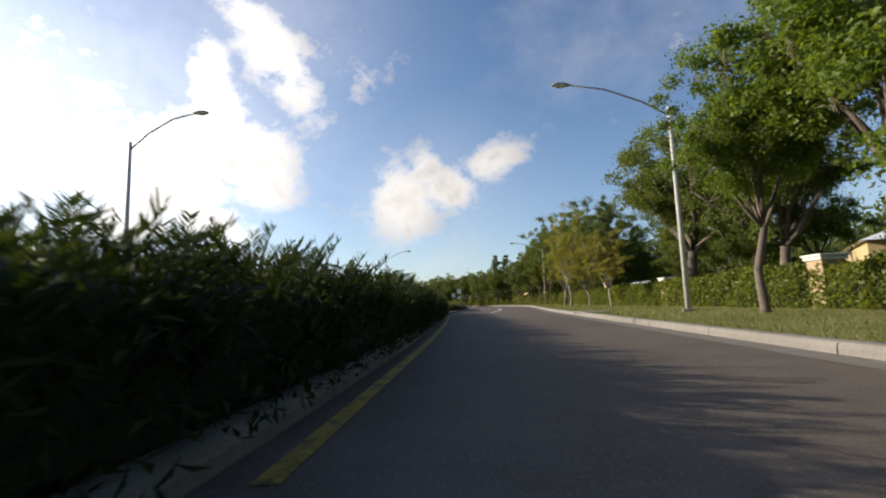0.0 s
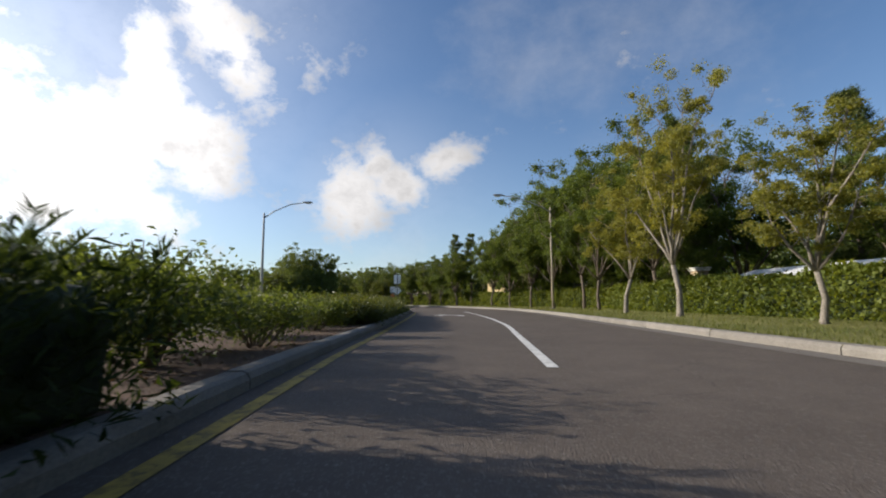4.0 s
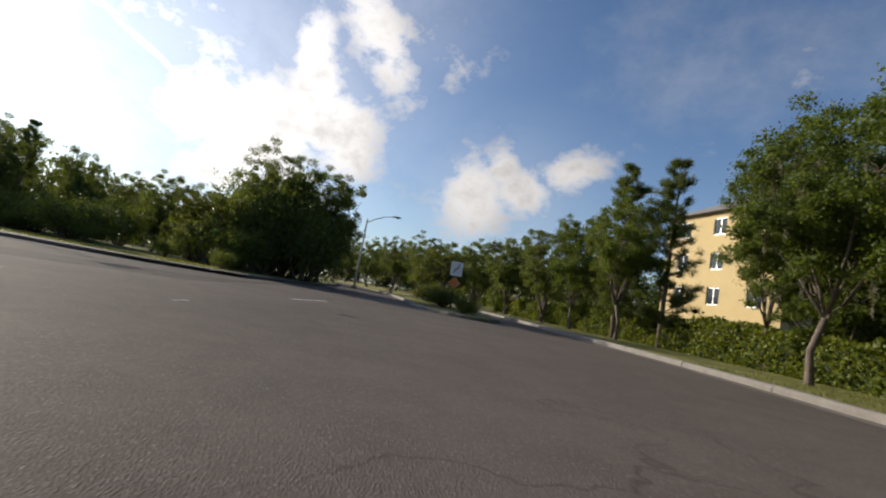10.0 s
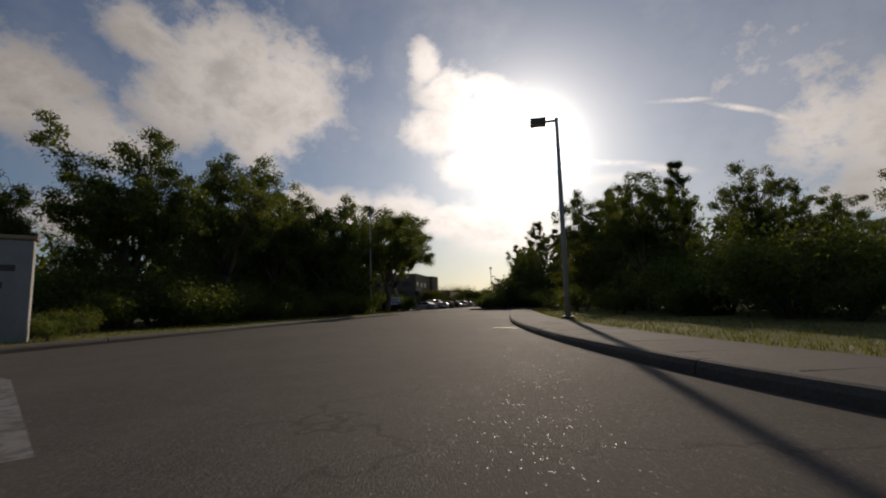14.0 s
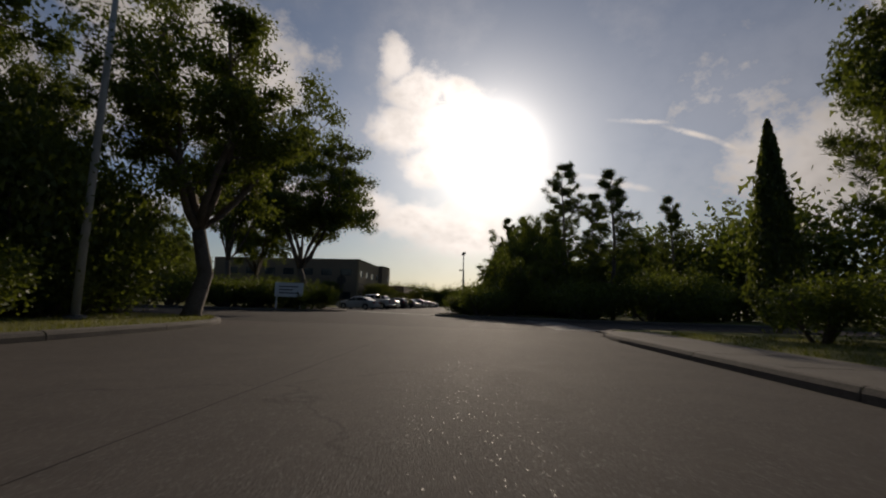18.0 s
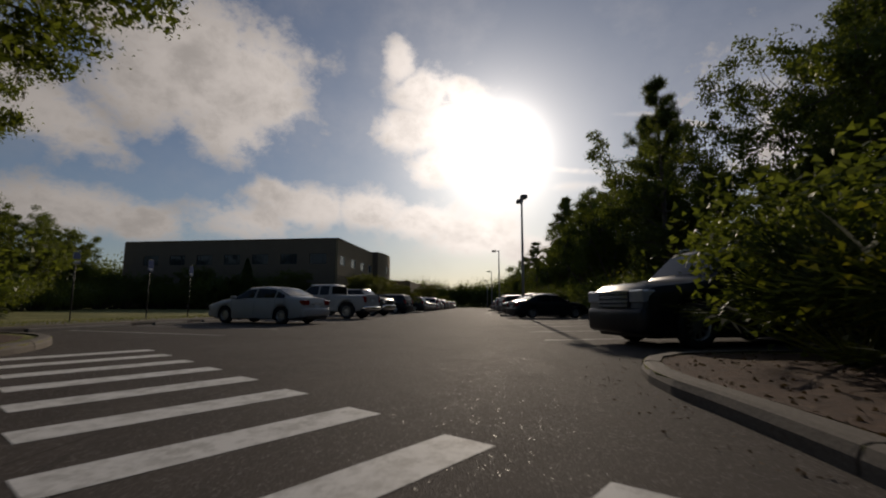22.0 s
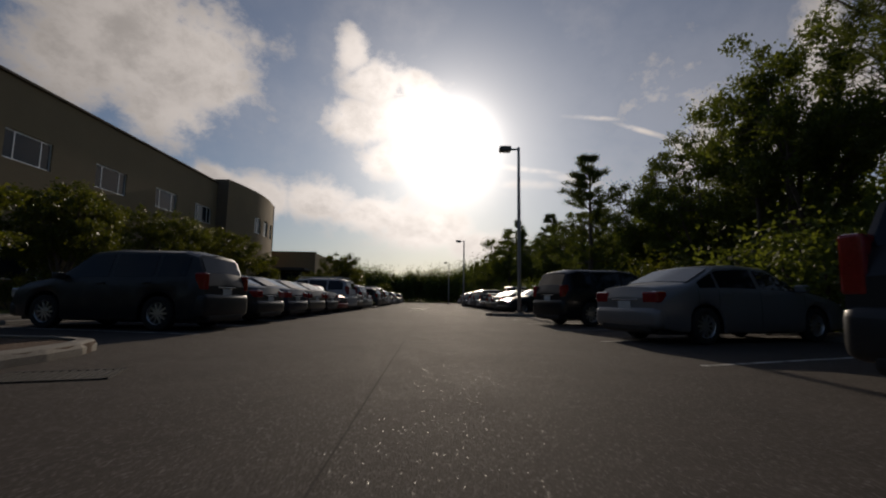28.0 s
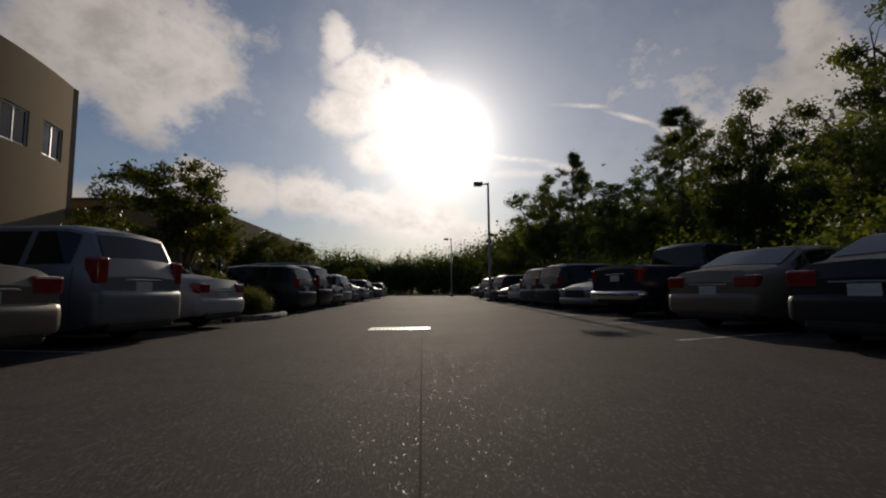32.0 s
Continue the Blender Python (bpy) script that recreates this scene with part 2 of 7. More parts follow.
def asphalt_material(name, dark, light):
    m, nt, out = material(name)
    co = nd(nt, "TexCoord").outputs["Object"]
    patch = nd(nt, "TexNoise", Vector=co, Scale=0.22, Detail=5.0, Roughness=0.6).outputs[0]
    stain = nd(nt, "TexNoise", Vector=co, Scale=1.7, Detail=6.0, Roughness=0.65).outputs[0]
    chip = nd(nt, "TexVoronoi", Vector=co, Scale=95.0)
    grit = nd(nt, "TexNoise", Vector=co, Scale=230.0, Detail=2.0).outputs[0]
    f = ma(nt, "ADD", ma(nt, "MULTIPLY", smooth(nt, patch, 0.3, 0.7), 0.45), ma(nt, "MULTIPLY", smooth(nt, stain, 0.3, 0.75), 0.55))
    base = nd(nt, "Mix", {"data_type": "RGBA"}, i0=f, i6=(*dark, 1), i7=(*light, 1)).outputs[2]
    stone = nd(nt, "SeparateColor", Color=chip.outputs["Color"]).outputs[0]
    pale = smooth(nt, stone, 0.80, 1.0)
    col = nd(nt, "Mix", {"data_type": "RGBA"}, i0=ma(nt, "MULTIPLY", pale, 0.6), i6=base, i7=(0.22, 0.20, 0.18, 1)).outputs[2]
    crack_v = nd(nt, "TexVoronoi", {"feature": "DISTANCE_TO_EDGE"}, Vector=nd(nt, "VectorMath", {"operation": "ADD"}, i0=co, i1=nd(nt, "VectorMath", {"operation": "SCALE"}, i0=nd(nt, "TexNoise", Vector=co, Scale=0.9, Detail=4.0).outputs["Color"], Scale=1.6).outputs[0]).outputs[0], Scale=0.16).outputs["Distance"]
    crack = ma(nt, "MULTIPLY", smooth(nt, crack_v, 0.0045, 0.0), smooth(nt, patch, 0.45, 0.6))
    col = nd(nt, "Mix", {"data_type": "RGBA"}, i0=ma(nt, "MULTIPLY", crack, 0.35), i6=col, i7=(0.018, 0.017, 0.017, 1)).outputs[2]
    hgt = ma(nt, "ADD", ma(nt, "MULTIPLY", chip.outputs["Distance"], 0.8), ma(nt, "MULTIPLY", grit, 0.4))
    b = nd(nt, "Bump", Strength=0.55, Distance=0.008, Height=hgt).outputs[0]
    r = ma(nt, "ADD", 0.74, ma(nt, "MULTIPLY", stain, 0.20))
    # a few polished stones in the grit
    worn = smooth(nt, nd(nt, "SeparateColor", Color=chip.outputs["Color"]).outputs[1], 0.986, 0.992)
    r = ma(nt, "SUBTRACT", r, ma(nt, "MULTIPLY", worn, 0.42))
    p = nd(nt, "BsdfPrincipled", Base_Color=col, Roughness=r, Normal=b, Specular_IOR_Level=ma(nt, "ADD", 0.10, ma(nt, "MULTIPLY", worn, 0.09)))
    nt.links.new(p.outputs[0], out.inputs[0])
    return m


def grass_material():
    m, nt, out = material("grass_ground")
    co = nd(nt, "TexCoord").outputs["Object"]
    broad = nd(nt, "TexNoise", Vector=co, Scale=0.35, Detail=5.0, Roughness=0.6).outputs[0]
    tuft = nd(nt, "TexNoise", Vector=co, Scale=9.0, Detail=6.0, Roughness=0.75).outputs[0]
    f = ma(nt, "ADD", ma(nt, "MULTIPLY", smooth(nt, broad, 0.35, 0.65), 0.5), ma(nt, "MULTIPLY", smooth(nt, tuft, 0.3, 0.7), 0.5))
    col = nd(nt, "Mix", {"data_type": "RGBA"}, i0=f, i6=(0.105, 0.118, 0.030, 1), i7=(0.27, 0.245, 0.090, 1)).outputs[2]
    b = nd(nt, "Bump", Strength=0.9, Distance=0.05, Height=tuft).outputs[0]
    p = nd(nt, "BsdfPrincipled", Base_Color=col, Roughness=0.9, Normal=b, Specular_IOR_Level=0.15)
    nt.links.new(p.outputs[0], out.inputs[0])
    return m


def paint_line(name, dark, light):
    """Worn road paint with asphalt showing through."""
    m, nt, out = material(name)
    co = nd(nt, "TexCoord").outputs["Object"]
    wear = nd(nt, "TexNoise", Vector=co, Scale=5.0, Detail=8.0, Roughness=0.75).outputs[0]
    col = nd(nt, "Mix", {"data_type": "RGBA"}, i0=smooth(nt, wear, 0.36, 0.58), i6=(*dark, 1), i7=(*light, 1)).outputs[2]
    b = nd(nt, "Bump", Strength=0.3, Distance=0.004, Height=nd(nt, "TexNoise", Vector=co, Scale=140.0).outputs[0]).outputs[0]
    p = nd(nt, "BsdfPrincipled", Base_Color=col, Roughness=0.72, Specular_IOR_Level=0.3, Normal=b)
    nt.links.new(p.outputs[0], out.inputs[0])
    return m


def glass_material(name, colour, rough=0.03, spec=0.8, coat=0.6):
    m, nt, out = material(name)
    p = nd(nt, "BsdfPrincipled", Base_Color=(*colour, 1), Roughness=rough, Specular_IOR_Level=spec, Coat_Weight=coat, Coat_Roughness=0.02)
    nt.links.new(p.outputs[0], out.inputs[0])
    return m


def car_paint(name, colour, metal=0.35):
    m, nt, out = material(name)
    co = nd(nt, "TexCoord").outputs["Object"]
    dust = nd(nt, "TexNoise", Vector=co, Scale=2.2, Detail=6.0, Roughness=0.65).outputs[0]
    grime = tuple(0.72 * c + 0.28 * d for c, d in zip(colour, (0.16, 0.14, 0.12)))
    col = nd(nt, "Mix", {"data_type": "RGBA"}, i0=ma(nt, "MULTIPLY", smooth(nt, dust, 0.45, 0.8), 0.6), i6=(*colour, 1), i7=(*grime, 1)).outputs[2]
    p = nd(nt, "BsdfPrincipled", Base_Color=col, Roughness=ma(nt, "ADD", 0.30, ma(nt, "MULTIPLY", dust, 0.16)), Metallic=metal, Coat_Weight=0.22, Coat_Roughness=0.07, Specular_IOR_Level=0.28)
    nt.links.new(p.outputs[0], out.inputs[0])
    return m


ROAD_ASPHALT = asphalt_material("road_asphalt", (0.096, 0.079, 0.067), (0.150, 0.124, 0.105))
ASPHALT = asphalt_material("asphalt", (0.056, 0.047, 0.041), (0.098, 0.083, 0.072))
OLD_ASPHALT = asphalt_material("old_asphalt", (0.096, 0.082, 0.070), (0.140, 0.120, 0.102))
GRASS = grass_material()
CONCRETE = surface("concrete", (0.115, 0.100, 0.086), (0.215, 0.190, 0.162), 0.85, 1.6, 40, 0.25, per_object=0.25)
KERB = surface("kerb_concrete", (0.125, 0.112, 0.096), (0.255, 0.235, 0.205), 0.85, 2.2, 50, 0.3, per_object=0.3)
MULCH = surface("mulch", (0.030, 0.018, 0.012), (0.16, 0.09, 0.055), 0.95, 9, 70, 1.0)
WHITE_LINE = paint_line("white_paint", (0.44, 0.43, 0.40), (0.70, 0.69, 0.66))
FADED_LINE = paint_line("faded_white_paint", (0.09, 0.085, 0.08), (0.52, 0.51, 0.48))
WORN_LINE = paint_line("worn_paint", (0.085, 0.077, 0.070), (0.24, 0.23, 0.215))
YELLOW_LINE = paint_line("yellow_paint", (0.12, 0.085, 0.035), (0.40, 0.275, 0.05))
TAR = surface("tar_joint", (0.046, 0.041, 0.037), (0.074, 0.066, 0.060), 0.92, 3, 50, 0.2, spec=0.04)
BARK = surface("bark", (0.060, 0.045, 0.034), (0.20, 0.16, 0.125), 0.95, 3, 22, 0.9)
PALE_BARK = surface("pale_bark", (0.13, 0.11, 0.09), (0.34, 0.30, 0.25), 0.95, 3, 20, 0.8)
OAK_LEAF = leafy("oak_leaf", (0.050, 0.076, 0.020), (0.150, 0.190, 0.050), 0.50)
FRESH_LEAF = leafy("fresh_leaf", (0.060, 0.110, 0.014), (0.17, 0.23, 0.040), 0.5)
DRY_LEAF = leafy("dry_leaf", (0.115, 0.135, 0.026), (0.32, 0.30, 0.070), 0.5)
MID_LEAF = leafy("mid_green_leaf", (0.045, 0.078, 0.014), (0.140, 0.180, 0.036), 0.5)
PINE_LEAF = leafy("pine_needle", (0.042, 0.066, 0.022), (0.120, 0.150, 0.046), 0.45)
SHRUB_LEAF = leafy("shrub_leaf", (0.036, 0.058, 0.010), (0.150, 0.160, 0.028), 0.42, 0.4)
IVY_LEAF = leafy("ivy_leaf", (0.058, 0.090, 0.012), (0.190, 0.220, 0.036), 0.45)
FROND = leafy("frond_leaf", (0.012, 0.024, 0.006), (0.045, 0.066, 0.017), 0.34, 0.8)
LILY = leafy("lily_turf_blade", (0.036, 0.064, 0.014), (0.12, 0.155, 0.034), 0.35, 0.5)
BLADE = leafy("grass_blade", (0.066, 0.095, 0.018), (0.205, 0.212, 0.058), 0.4)
LITTER = leafy("fallen_leaf", (0.060, 0.038, 0.022), (0.20, 0.135, 0.075), 0.1, 0.8)
MOSS = leafy("hanging_moss", (0.12, 0.115, 0.085), (0.26, 0.25, 0.19), 0.35, 0.9)
# near-black green for filler cores: the shade inside a hedge, put into colour
SHADE_LEAF = surface("hedge_core_shade", (0.010, 0.018, 0.006), (0.030, 0.045, 0.012), 0.95, 3, 14, 1.0)
GALVANISED = surface("galvanised_steel", (0.34, 0.34, 0.33), (0.52, 0.52, 0.50), 0.5, 2, 60, 0.1, metal=0.5)
PAVING = surface("paving_concrete", (0.082, 0.068, 0.055), (0.165, 0.142, 0.116), 0.9, 1.1, 40, 0.3, per_object=0.3)
POST_CONCRETE = surface("post_concrete", (0.34, 0.33, 0.31), (0.52, 0.50, 0.47), 0.85, 1.5, 40, 0.2)
DARK_STEEL = surface("dark_steel", (0.030, 0.028, 0.026), (0.075, 0.070, 0.065), 0.68, 2, 50, 0.1, metal=0.2)
BRONZE = surface("bronze_paint", (0.085, 0.075, 0.065), (0.15, 0.135, 0.12), 0.5, 2, 50, 0.1)
ALUMINIUM = surface("sign_aluminium", (0.72, 0.72, 0.71), (0.86, 0.86, 0.84), 0.42, 2, 30, 0.05, metal=0.55)
SIGN_WHITE = surface("sign_white", (0.66, 0.66, 0.64), (0.78, 0.78, 0.76), 0.4, 2, 30, 0.05)
SIGN_BLACK = surface("sign_black", (0.012, 0.012, 0.012), (0.03, 0.03, 0.03), 0.5, 2, 30, 0.05)
SIGN_ORANGE = surface("sign_orange", (0.50, 0.14, 0.02), (0.66, 0.20, 0.04), 0.5, 2, 30, 0.05)
SIGN_BLUE = surface("sign_blue", (0.02, 0.06, 0.20), (0.03, 0.09, 0.28), 0.5, 2, 30, 0.05)
STUCCO_TAN = surface("tan_stucco", (0.33, 0.245, 0.15), (0.45, 0.345, 0.22), 0.9, 0.5, 35, 0.25)
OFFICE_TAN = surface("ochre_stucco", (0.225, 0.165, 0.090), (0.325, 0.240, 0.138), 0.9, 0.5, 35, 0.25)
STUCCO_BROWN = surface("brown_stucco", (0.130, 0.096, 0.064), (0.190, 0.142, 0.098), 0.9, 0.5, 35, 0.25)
STUCCO_YELLOW = surface("yellow_stucco", (0.42, 0.32, 0.150), (0.55, 0.43, 0.230), 0.9, 0.5, 35, 0.25)
STUCCO_WHITE = surface("white_stucco", (0.60, 0.58, 0.53), (0.74, 0.72, 0.67), 0.85, 0.8, 35, 0.2)
ROOF_GREY = surface("grey_roofing", (0.12, 0.115, 0.11), (0.24, 0.23, 0.22), 0.9, 1.2, 30, 0.3)
ROOF_METAL = surface("white_metal_roof", (0.62, 0.63, 0.64), (0.78, 0.78, 0.78), 0.45, 1.0, 20, 0.1)
WOOD_PALE = surface("weathered_wood", (0.28, 0.23, 0.17), (0.48, 0.41, 0.32), 0.85, 4, 40, 0.4)
WINDOW_GLASS = glass_material("window_glass", (0.020, 0.028, 0.036), 0.05, 0.35, 0.0)
CAR_GLASS = glass_material("car_glass", (0.010, 0.012, 0.014), 0.04, 0.38, 0.0)
TYRE = surface("tyre_rubber", (0.010, 0.010, 0.010), (0.028, 0.027, 0.026), 0.9, 6, 60, 0.3)
RIM = surface("alloy_rim", (0.45, 0.45, 0.45), (0.62, 0.62, 0.61), 0.32, 5, 60, 0.05, metal=0.85)
CHROME = surface("chrome", (0.62, 0.62, 0.62), (0.75, 0.75, 0.75), 0.15, 5, 60, 0.02, metal=1.0)
PLASTIC = surface("black_plastic", (0.012, 0.012, 0.012), (0.035, 0.034, 0.033), 0.6, 6, 60, 0.1)
TAIL_RED = surface("tail_lamp_red", (0.20, 0.008, 0.008), (0.36, 0.02, 0.018), 0.15, 6, 40, 0.02, coat=0.8)
HEAD_CLEAR = surface("head_lamp_clear", (0.45, 0.46, 0.47), (0.70, 0.70, 0.70), 0.12, 6, 40, 0.02, coat=0.9, metal=0.4)
PLATE = surface("plate_metal", (0.50, 0.52, 0.50), (0.66, 0.68, 0.66), 0.5, 6, 40, 0.05)


# ---- mesh helpers ----
def link_mesh(name, me, mat, parent=None, label="", smooth_it=False):
    if mat:
        me.materials.append(mat)
    if smooth_it:
        me.polygons.foreach_set("use_smooth", [True] * len(me.polygons))
    ob = new(name, me)
    if parent is not None:
        ob.parent = parent
    if label:
        ob["label"] = label
    return ob


def part(name, bm, mat, parent=None, label="", smooth_it=False):
    me = bpy.data.meshes.new(name)
    bmesh.ops.recalc_face_normals(bm, faces=bm.faces)
    bm.to_mesh(me)
    bm.free()
    return link_mesh(name, me, mat, parent, label, smooth_it)


def solid(name, verts, faces, mat, parent=None, label="", smooth_it=False):
    me = bpy.data.meshes.new(name)
    me.from_pydata([tuple(v) for v in verts], [], [tuple(f) for f in faces])
    me.update()
    return link_mesh(name, me, mat, parent, label, smooth_it)


def quads(name, v, mat, parent=None, label="", k=4):
    """A mesh of separate k-cornered leaves from an (n * k, 3) array."""
    n = len(v) // k
    me = bpy.data.meshes.new(name)
    me.vertices.add(n * k)
    me.vertices.foreach_set("co", np.asarray(v, np.float32).ravel())
    me.loops.add(n * k)
    me.loops.foreach_set("vertex_index", np.arange(n * k, dtype=np.int32))
    me.polygons.add(n)
    me.polygons.foreach_set("loop_start", np.arange(0, n * k, k, dtype=np.int32))
    me.update(calc_edges=True)
    return link_mesh(name, me, mat, parent, label)


def thing(name, m, label, category, group="", kind=""):
    e = new(name)
    e.matrix_basis = m
    e.empty_display_size = 0.2
    return tagged(e, label, category, group, kind)


def box(bm, x0, x1, y0, y1, z0, z1, bevel=0.0):
    r = bmesh.ops.create_cube(bm, size=1.0)
    for v in r["verts"]:
        v.co = Vector((x0 + (v.co.x + 0.5) * (x1 - x0), y0 + (v.co.y + 0.5) * (y1 - y0), z0 + (v.co.z + 0.5) * (z1 - z0)))
    if bevel:
        edges = list({e for v in r["verts"] for e in v.link_edges})
        bmesh.ops.bevel(bm, geom=edges, offset=bevel, segments=3 if bevel > 0.08 else 2, affect="EDGES", profile=0.5)
    return bm


def boxed(x0, x1, y0, y1, z0, z1, bevel=0.0):
    return box(bmesh.new(), x0, x1, y0, y1, z0, z1, bevel)


def tube(path, radii, n=8, cap=True):
    """Vertices and faces of a tapered tube along a list of points."""
    path = [Vector(p) for p in path]
    vs, fs = [], []
    for i, p in enumerate(path):
        d = (path[min(i + 1, len(path) - 1)] - path[max(i - 1, 0)]).normalized()
        a = d.orthogonal().normalized() if abs(d.z) < 0.9 else Vector((1, 0, 0)).cross(d).normalized()
        b = d.cross(a)
        for k in range(n):
            t = 2 * math.pi * k / n
            vs.append(p + radii[i] * (math.cos(t) * a + math.sin(t) * b))
    for i in range(len(path) - 1):
        for k in range(n):
            fs.append((i * n + k, i * n + (k + 1) % n, (i + 1) * n + (k + 1) % n, (i + 1) * n + k))
    if cap:
        fs.append(tuple(range(n))[::-1])
        fs.append(tuple((len(path) - 1) * n + k for k in range(n)))
    return vs, fs


def merged(pieces):
    vs, fs = [], []
    for v, f in pieces:
        o = len(vs)
        vs += [tuple(q) for q in v]
        fs += [tuple(i + o for i in g) for g in f]
    return vs, fs


def slab(name, outline, z0, z1, mat, label="", category="", kind="structure", parent=None):
    """A flat piece of ground of any outline, with a thickness."""
    bm = bmesh.new()
    top = bm.faces.new([bm.verts.new((x, y, z1)) for x, y in outline])
    r = bmesh.ops.extrude_face_region(bm, geom=[top])
    for v in r["geom"]:
        if isinstance(v, bmesh.types.BMVert):
            v.co.z = z0
    ob = part(name, bm, mat, parent)
    if parent is None:
        tagged(ob, label, category, kind=kind)
    return ob


def smooth_line(pts, step):
    """Points at even steps along a polyline."""
    pts = [Vector((p[0], p[1], 0)) for p in pts]
    out, left = [pts[0]], step
    for a, b in zip(pts, pts[1:]):
        d = (b - a).length
        at = left
        while at <= d:
            out.append(a.lerp(b, at / d))
            at += step
        left = at - d
    if (out[-1] - pts[-1]).length > step * 0.3:
        out.append(pts[-1])
    return out


def rounded(pts, rounds=2, keep=True):
    """Corners cut twice, so that a polyline bends softly."""
    pts = [Vector((p[0], p[1])) for p in pts]
    for _ in range(rounds):
        new_pts = [pts[0]]
        for a, b in zip(pts, pts[1:]):
            new_pts += [a.lerp(b, 0.25), a.lerp(b, 0.75)]
        new_pts.append(pts[-1])
        pts = new_pts
    return [(p.x, p.y) for p in pts]


# ---- ground, roads, kerbs ----
bm = bmesh.new()
bmesh.ops.create_grid(bm, x_segments=8, y_segments=8, size=1500)
for v in bm.verts:
    v.co.z = -0.06
tagged(part("ground", bm, GRASS), "flat mown grassland reaching to the horizon", "ground", kind="structure")
slab("road", [(-300, -140), (160, -140), (160, 170), (-300, 170)], -0.05, 0.0, ROAD_ASPHALT, "worn grey asphalt of the main road", "road")
slab("lot_asphalt", [(-50, -120), (-50, 24.9), (-50, 35.2), (-50, 150), (-295, 150), (-295, -120)], -0.03, 0.003, ASPHALT, "dark worn asphalt of the car park and its drives", "road")

RIGHT_KERB = rounded([U(26.0, -130)[:2], U(25.6, -40)[:2], U(26.2, -13)[:2], U(26.6, -3)[:2], U(27.4, 8)[:2], U(28.0, 17)[:2], U(27.9, 25)[:2], U(27.1, 29)[:2], (15.2, 41.0), (11.4, 46.8), (7, 53), (1, 61), (-8, 71), (-20, 83), (-38, 98), (-80, 128)], 2)
# across and along the road: the yellow line beside the median, which bends a little
MEDIAN_EDGE = ((20.9, -130), (20.9, -34), (20.82, -27), (20.6, -19.5), (20.24, -13), (20.06, -8), (20.09, -3), (20.30, 2), (20.50, 8), (20.68, 16))
MEDIAN = rounded([U(q - 0.29, s)[:2] for q, s in MEDIAN_EDGE] + [U(20.42, 20.4)[:2], U(20.35, 22.5)[:2], U(19.3, 23.25)[:2], U(17.9, 22.9)[:2], U(16.9, 20.6)[:2], U(16.8, 14)[:2], U(16.8, -130)[:2]], 2)
SOUTH_WEST = rounded([U(12.6, -130)[:2], U(12.6, 5)[:2], U(12.6, 17)[:2], (6.0, 23.8), (2.0, 25.8), (-5, 26.2), (-14, 26.0), (-24, 25.2), (-38, 25.2), (-44, 25.0), (-48.0, 24.2), (-50.6, 21.5), (-51, 16), (-51, -120)], 2)
NORTH_WEST = rounded([(-51.0, 95.2), (-40, 88), (-22, 72), (-12, 60), (-6, 51), (-3.4, 45), (-3.6, 41.2), (-6.5, 38.6), (-12, 36.9), (-20, 35.7), (-28, 35.3), (-42, 34.9), (-48, 34.9), (-50.6, 36.4), (-51.4, 40), (-51.5, 94.6)], 2)
SECOND_MEDIAN = rounded([(-50, 100), (-28, 83), (-13, 67), (-4, 57), (2.0, 48.6), (4.4, 46.2), (6.6, 46.4), (6.6, 48.8), (2.6, 55.5), (-5, 64.5), (-16, 75.5), (-36, 92), (-50, 103)], 2)
NORTH_LOT = rounded([(-62.6, 150), (-62.6, 42), (-62.9, 35), (-63.55, 30.4), (-64.75, 28.85), (-67.4, 28.45), (-71.0, 28.5), (-73.0, 28.3), (-74.5, 28.9), (-75.0, 30.5), (-75.2, 33.2), (-78, AY(-78) + 9.4), (-150, AY(-150) + 9.4), (-260, AY(-260) + 9.4)], 2)
SOUTH_LOT = rounded([(-260, AY(-260) - 9.9), (-150, AY(-150) - 9.9), (-79, AY(-79) - 9.9), (-77.4, 14.6), (-76.8, 18), (-74.9, 19.8), (-72.5, 20.5), (-69.5, 20.5), (-67.2, 19.8), (-65.8, 17.6), (-65.4, 12), (-65.4, -120)], 2)

VERGES = [
    ("verge_east", RIGHT_KERB + [(-80, 165), (150, 165), (150, -130)], GRASS, "mown grass verge beside the road"),
    ("median", MEDIAN, MULCH, "raised planting strip between the two carriageways"),
    ("verge_south_west", SOUTH_WEST + [(-60, -130)], GRASS, "mown lawn at the corner of the side street"),
    ("verge_north_west", NORTH_WEST, GRASS, "mown grass at the corner of the side street"),
    ("second_median", SECOND_MEDIAN, GRASS, "grassy strip between the carriageways past the junction"),
    ("verge_north_lot", NORTH_LOT + [(-260, 165), (-62.6, 165)], GRASS, "grass and leaf litter along the car park's wooded edge"),
    ("verge_south_lot", SOUTH_LOT + [(-260, -130)], GRASS, "mown lawn in front of the office building"),
]
for vname, outline, mat, label in VERGES:
    slab(vname, outline, -0.04, 0.13, mat, label, "verge")

slab("planting_bed", rounded([(-64.2, 36.0), (-64.6, 32.6), (-66.2, 31.0), (-68.4, 29.8), (-69.6, 28.7), (-71.0, 28.7), (-73.0, 28.5), (-74.3, 29.05), (-74.65, 30.6), (-74.8, 34.0)], 1), 0.05, 0.137, MULCH, "brown bed of bark and leaf litter", "planting bed")
slab("planting_bed", rounded([(-65.8, 10.0), (-65.9, 12.0), (-66.15, 17.5), (-67.4, 19.5), (-69.5, 20.15), (-72.5, 20.15), (-74.7, 19.45), (-76.4, 17.8), (-77.0, 14.0), (-76.8, 10.0)], 1), 0.05, 0.137, MULCH, "brown bed of bark and leaf litter", "planting bed")


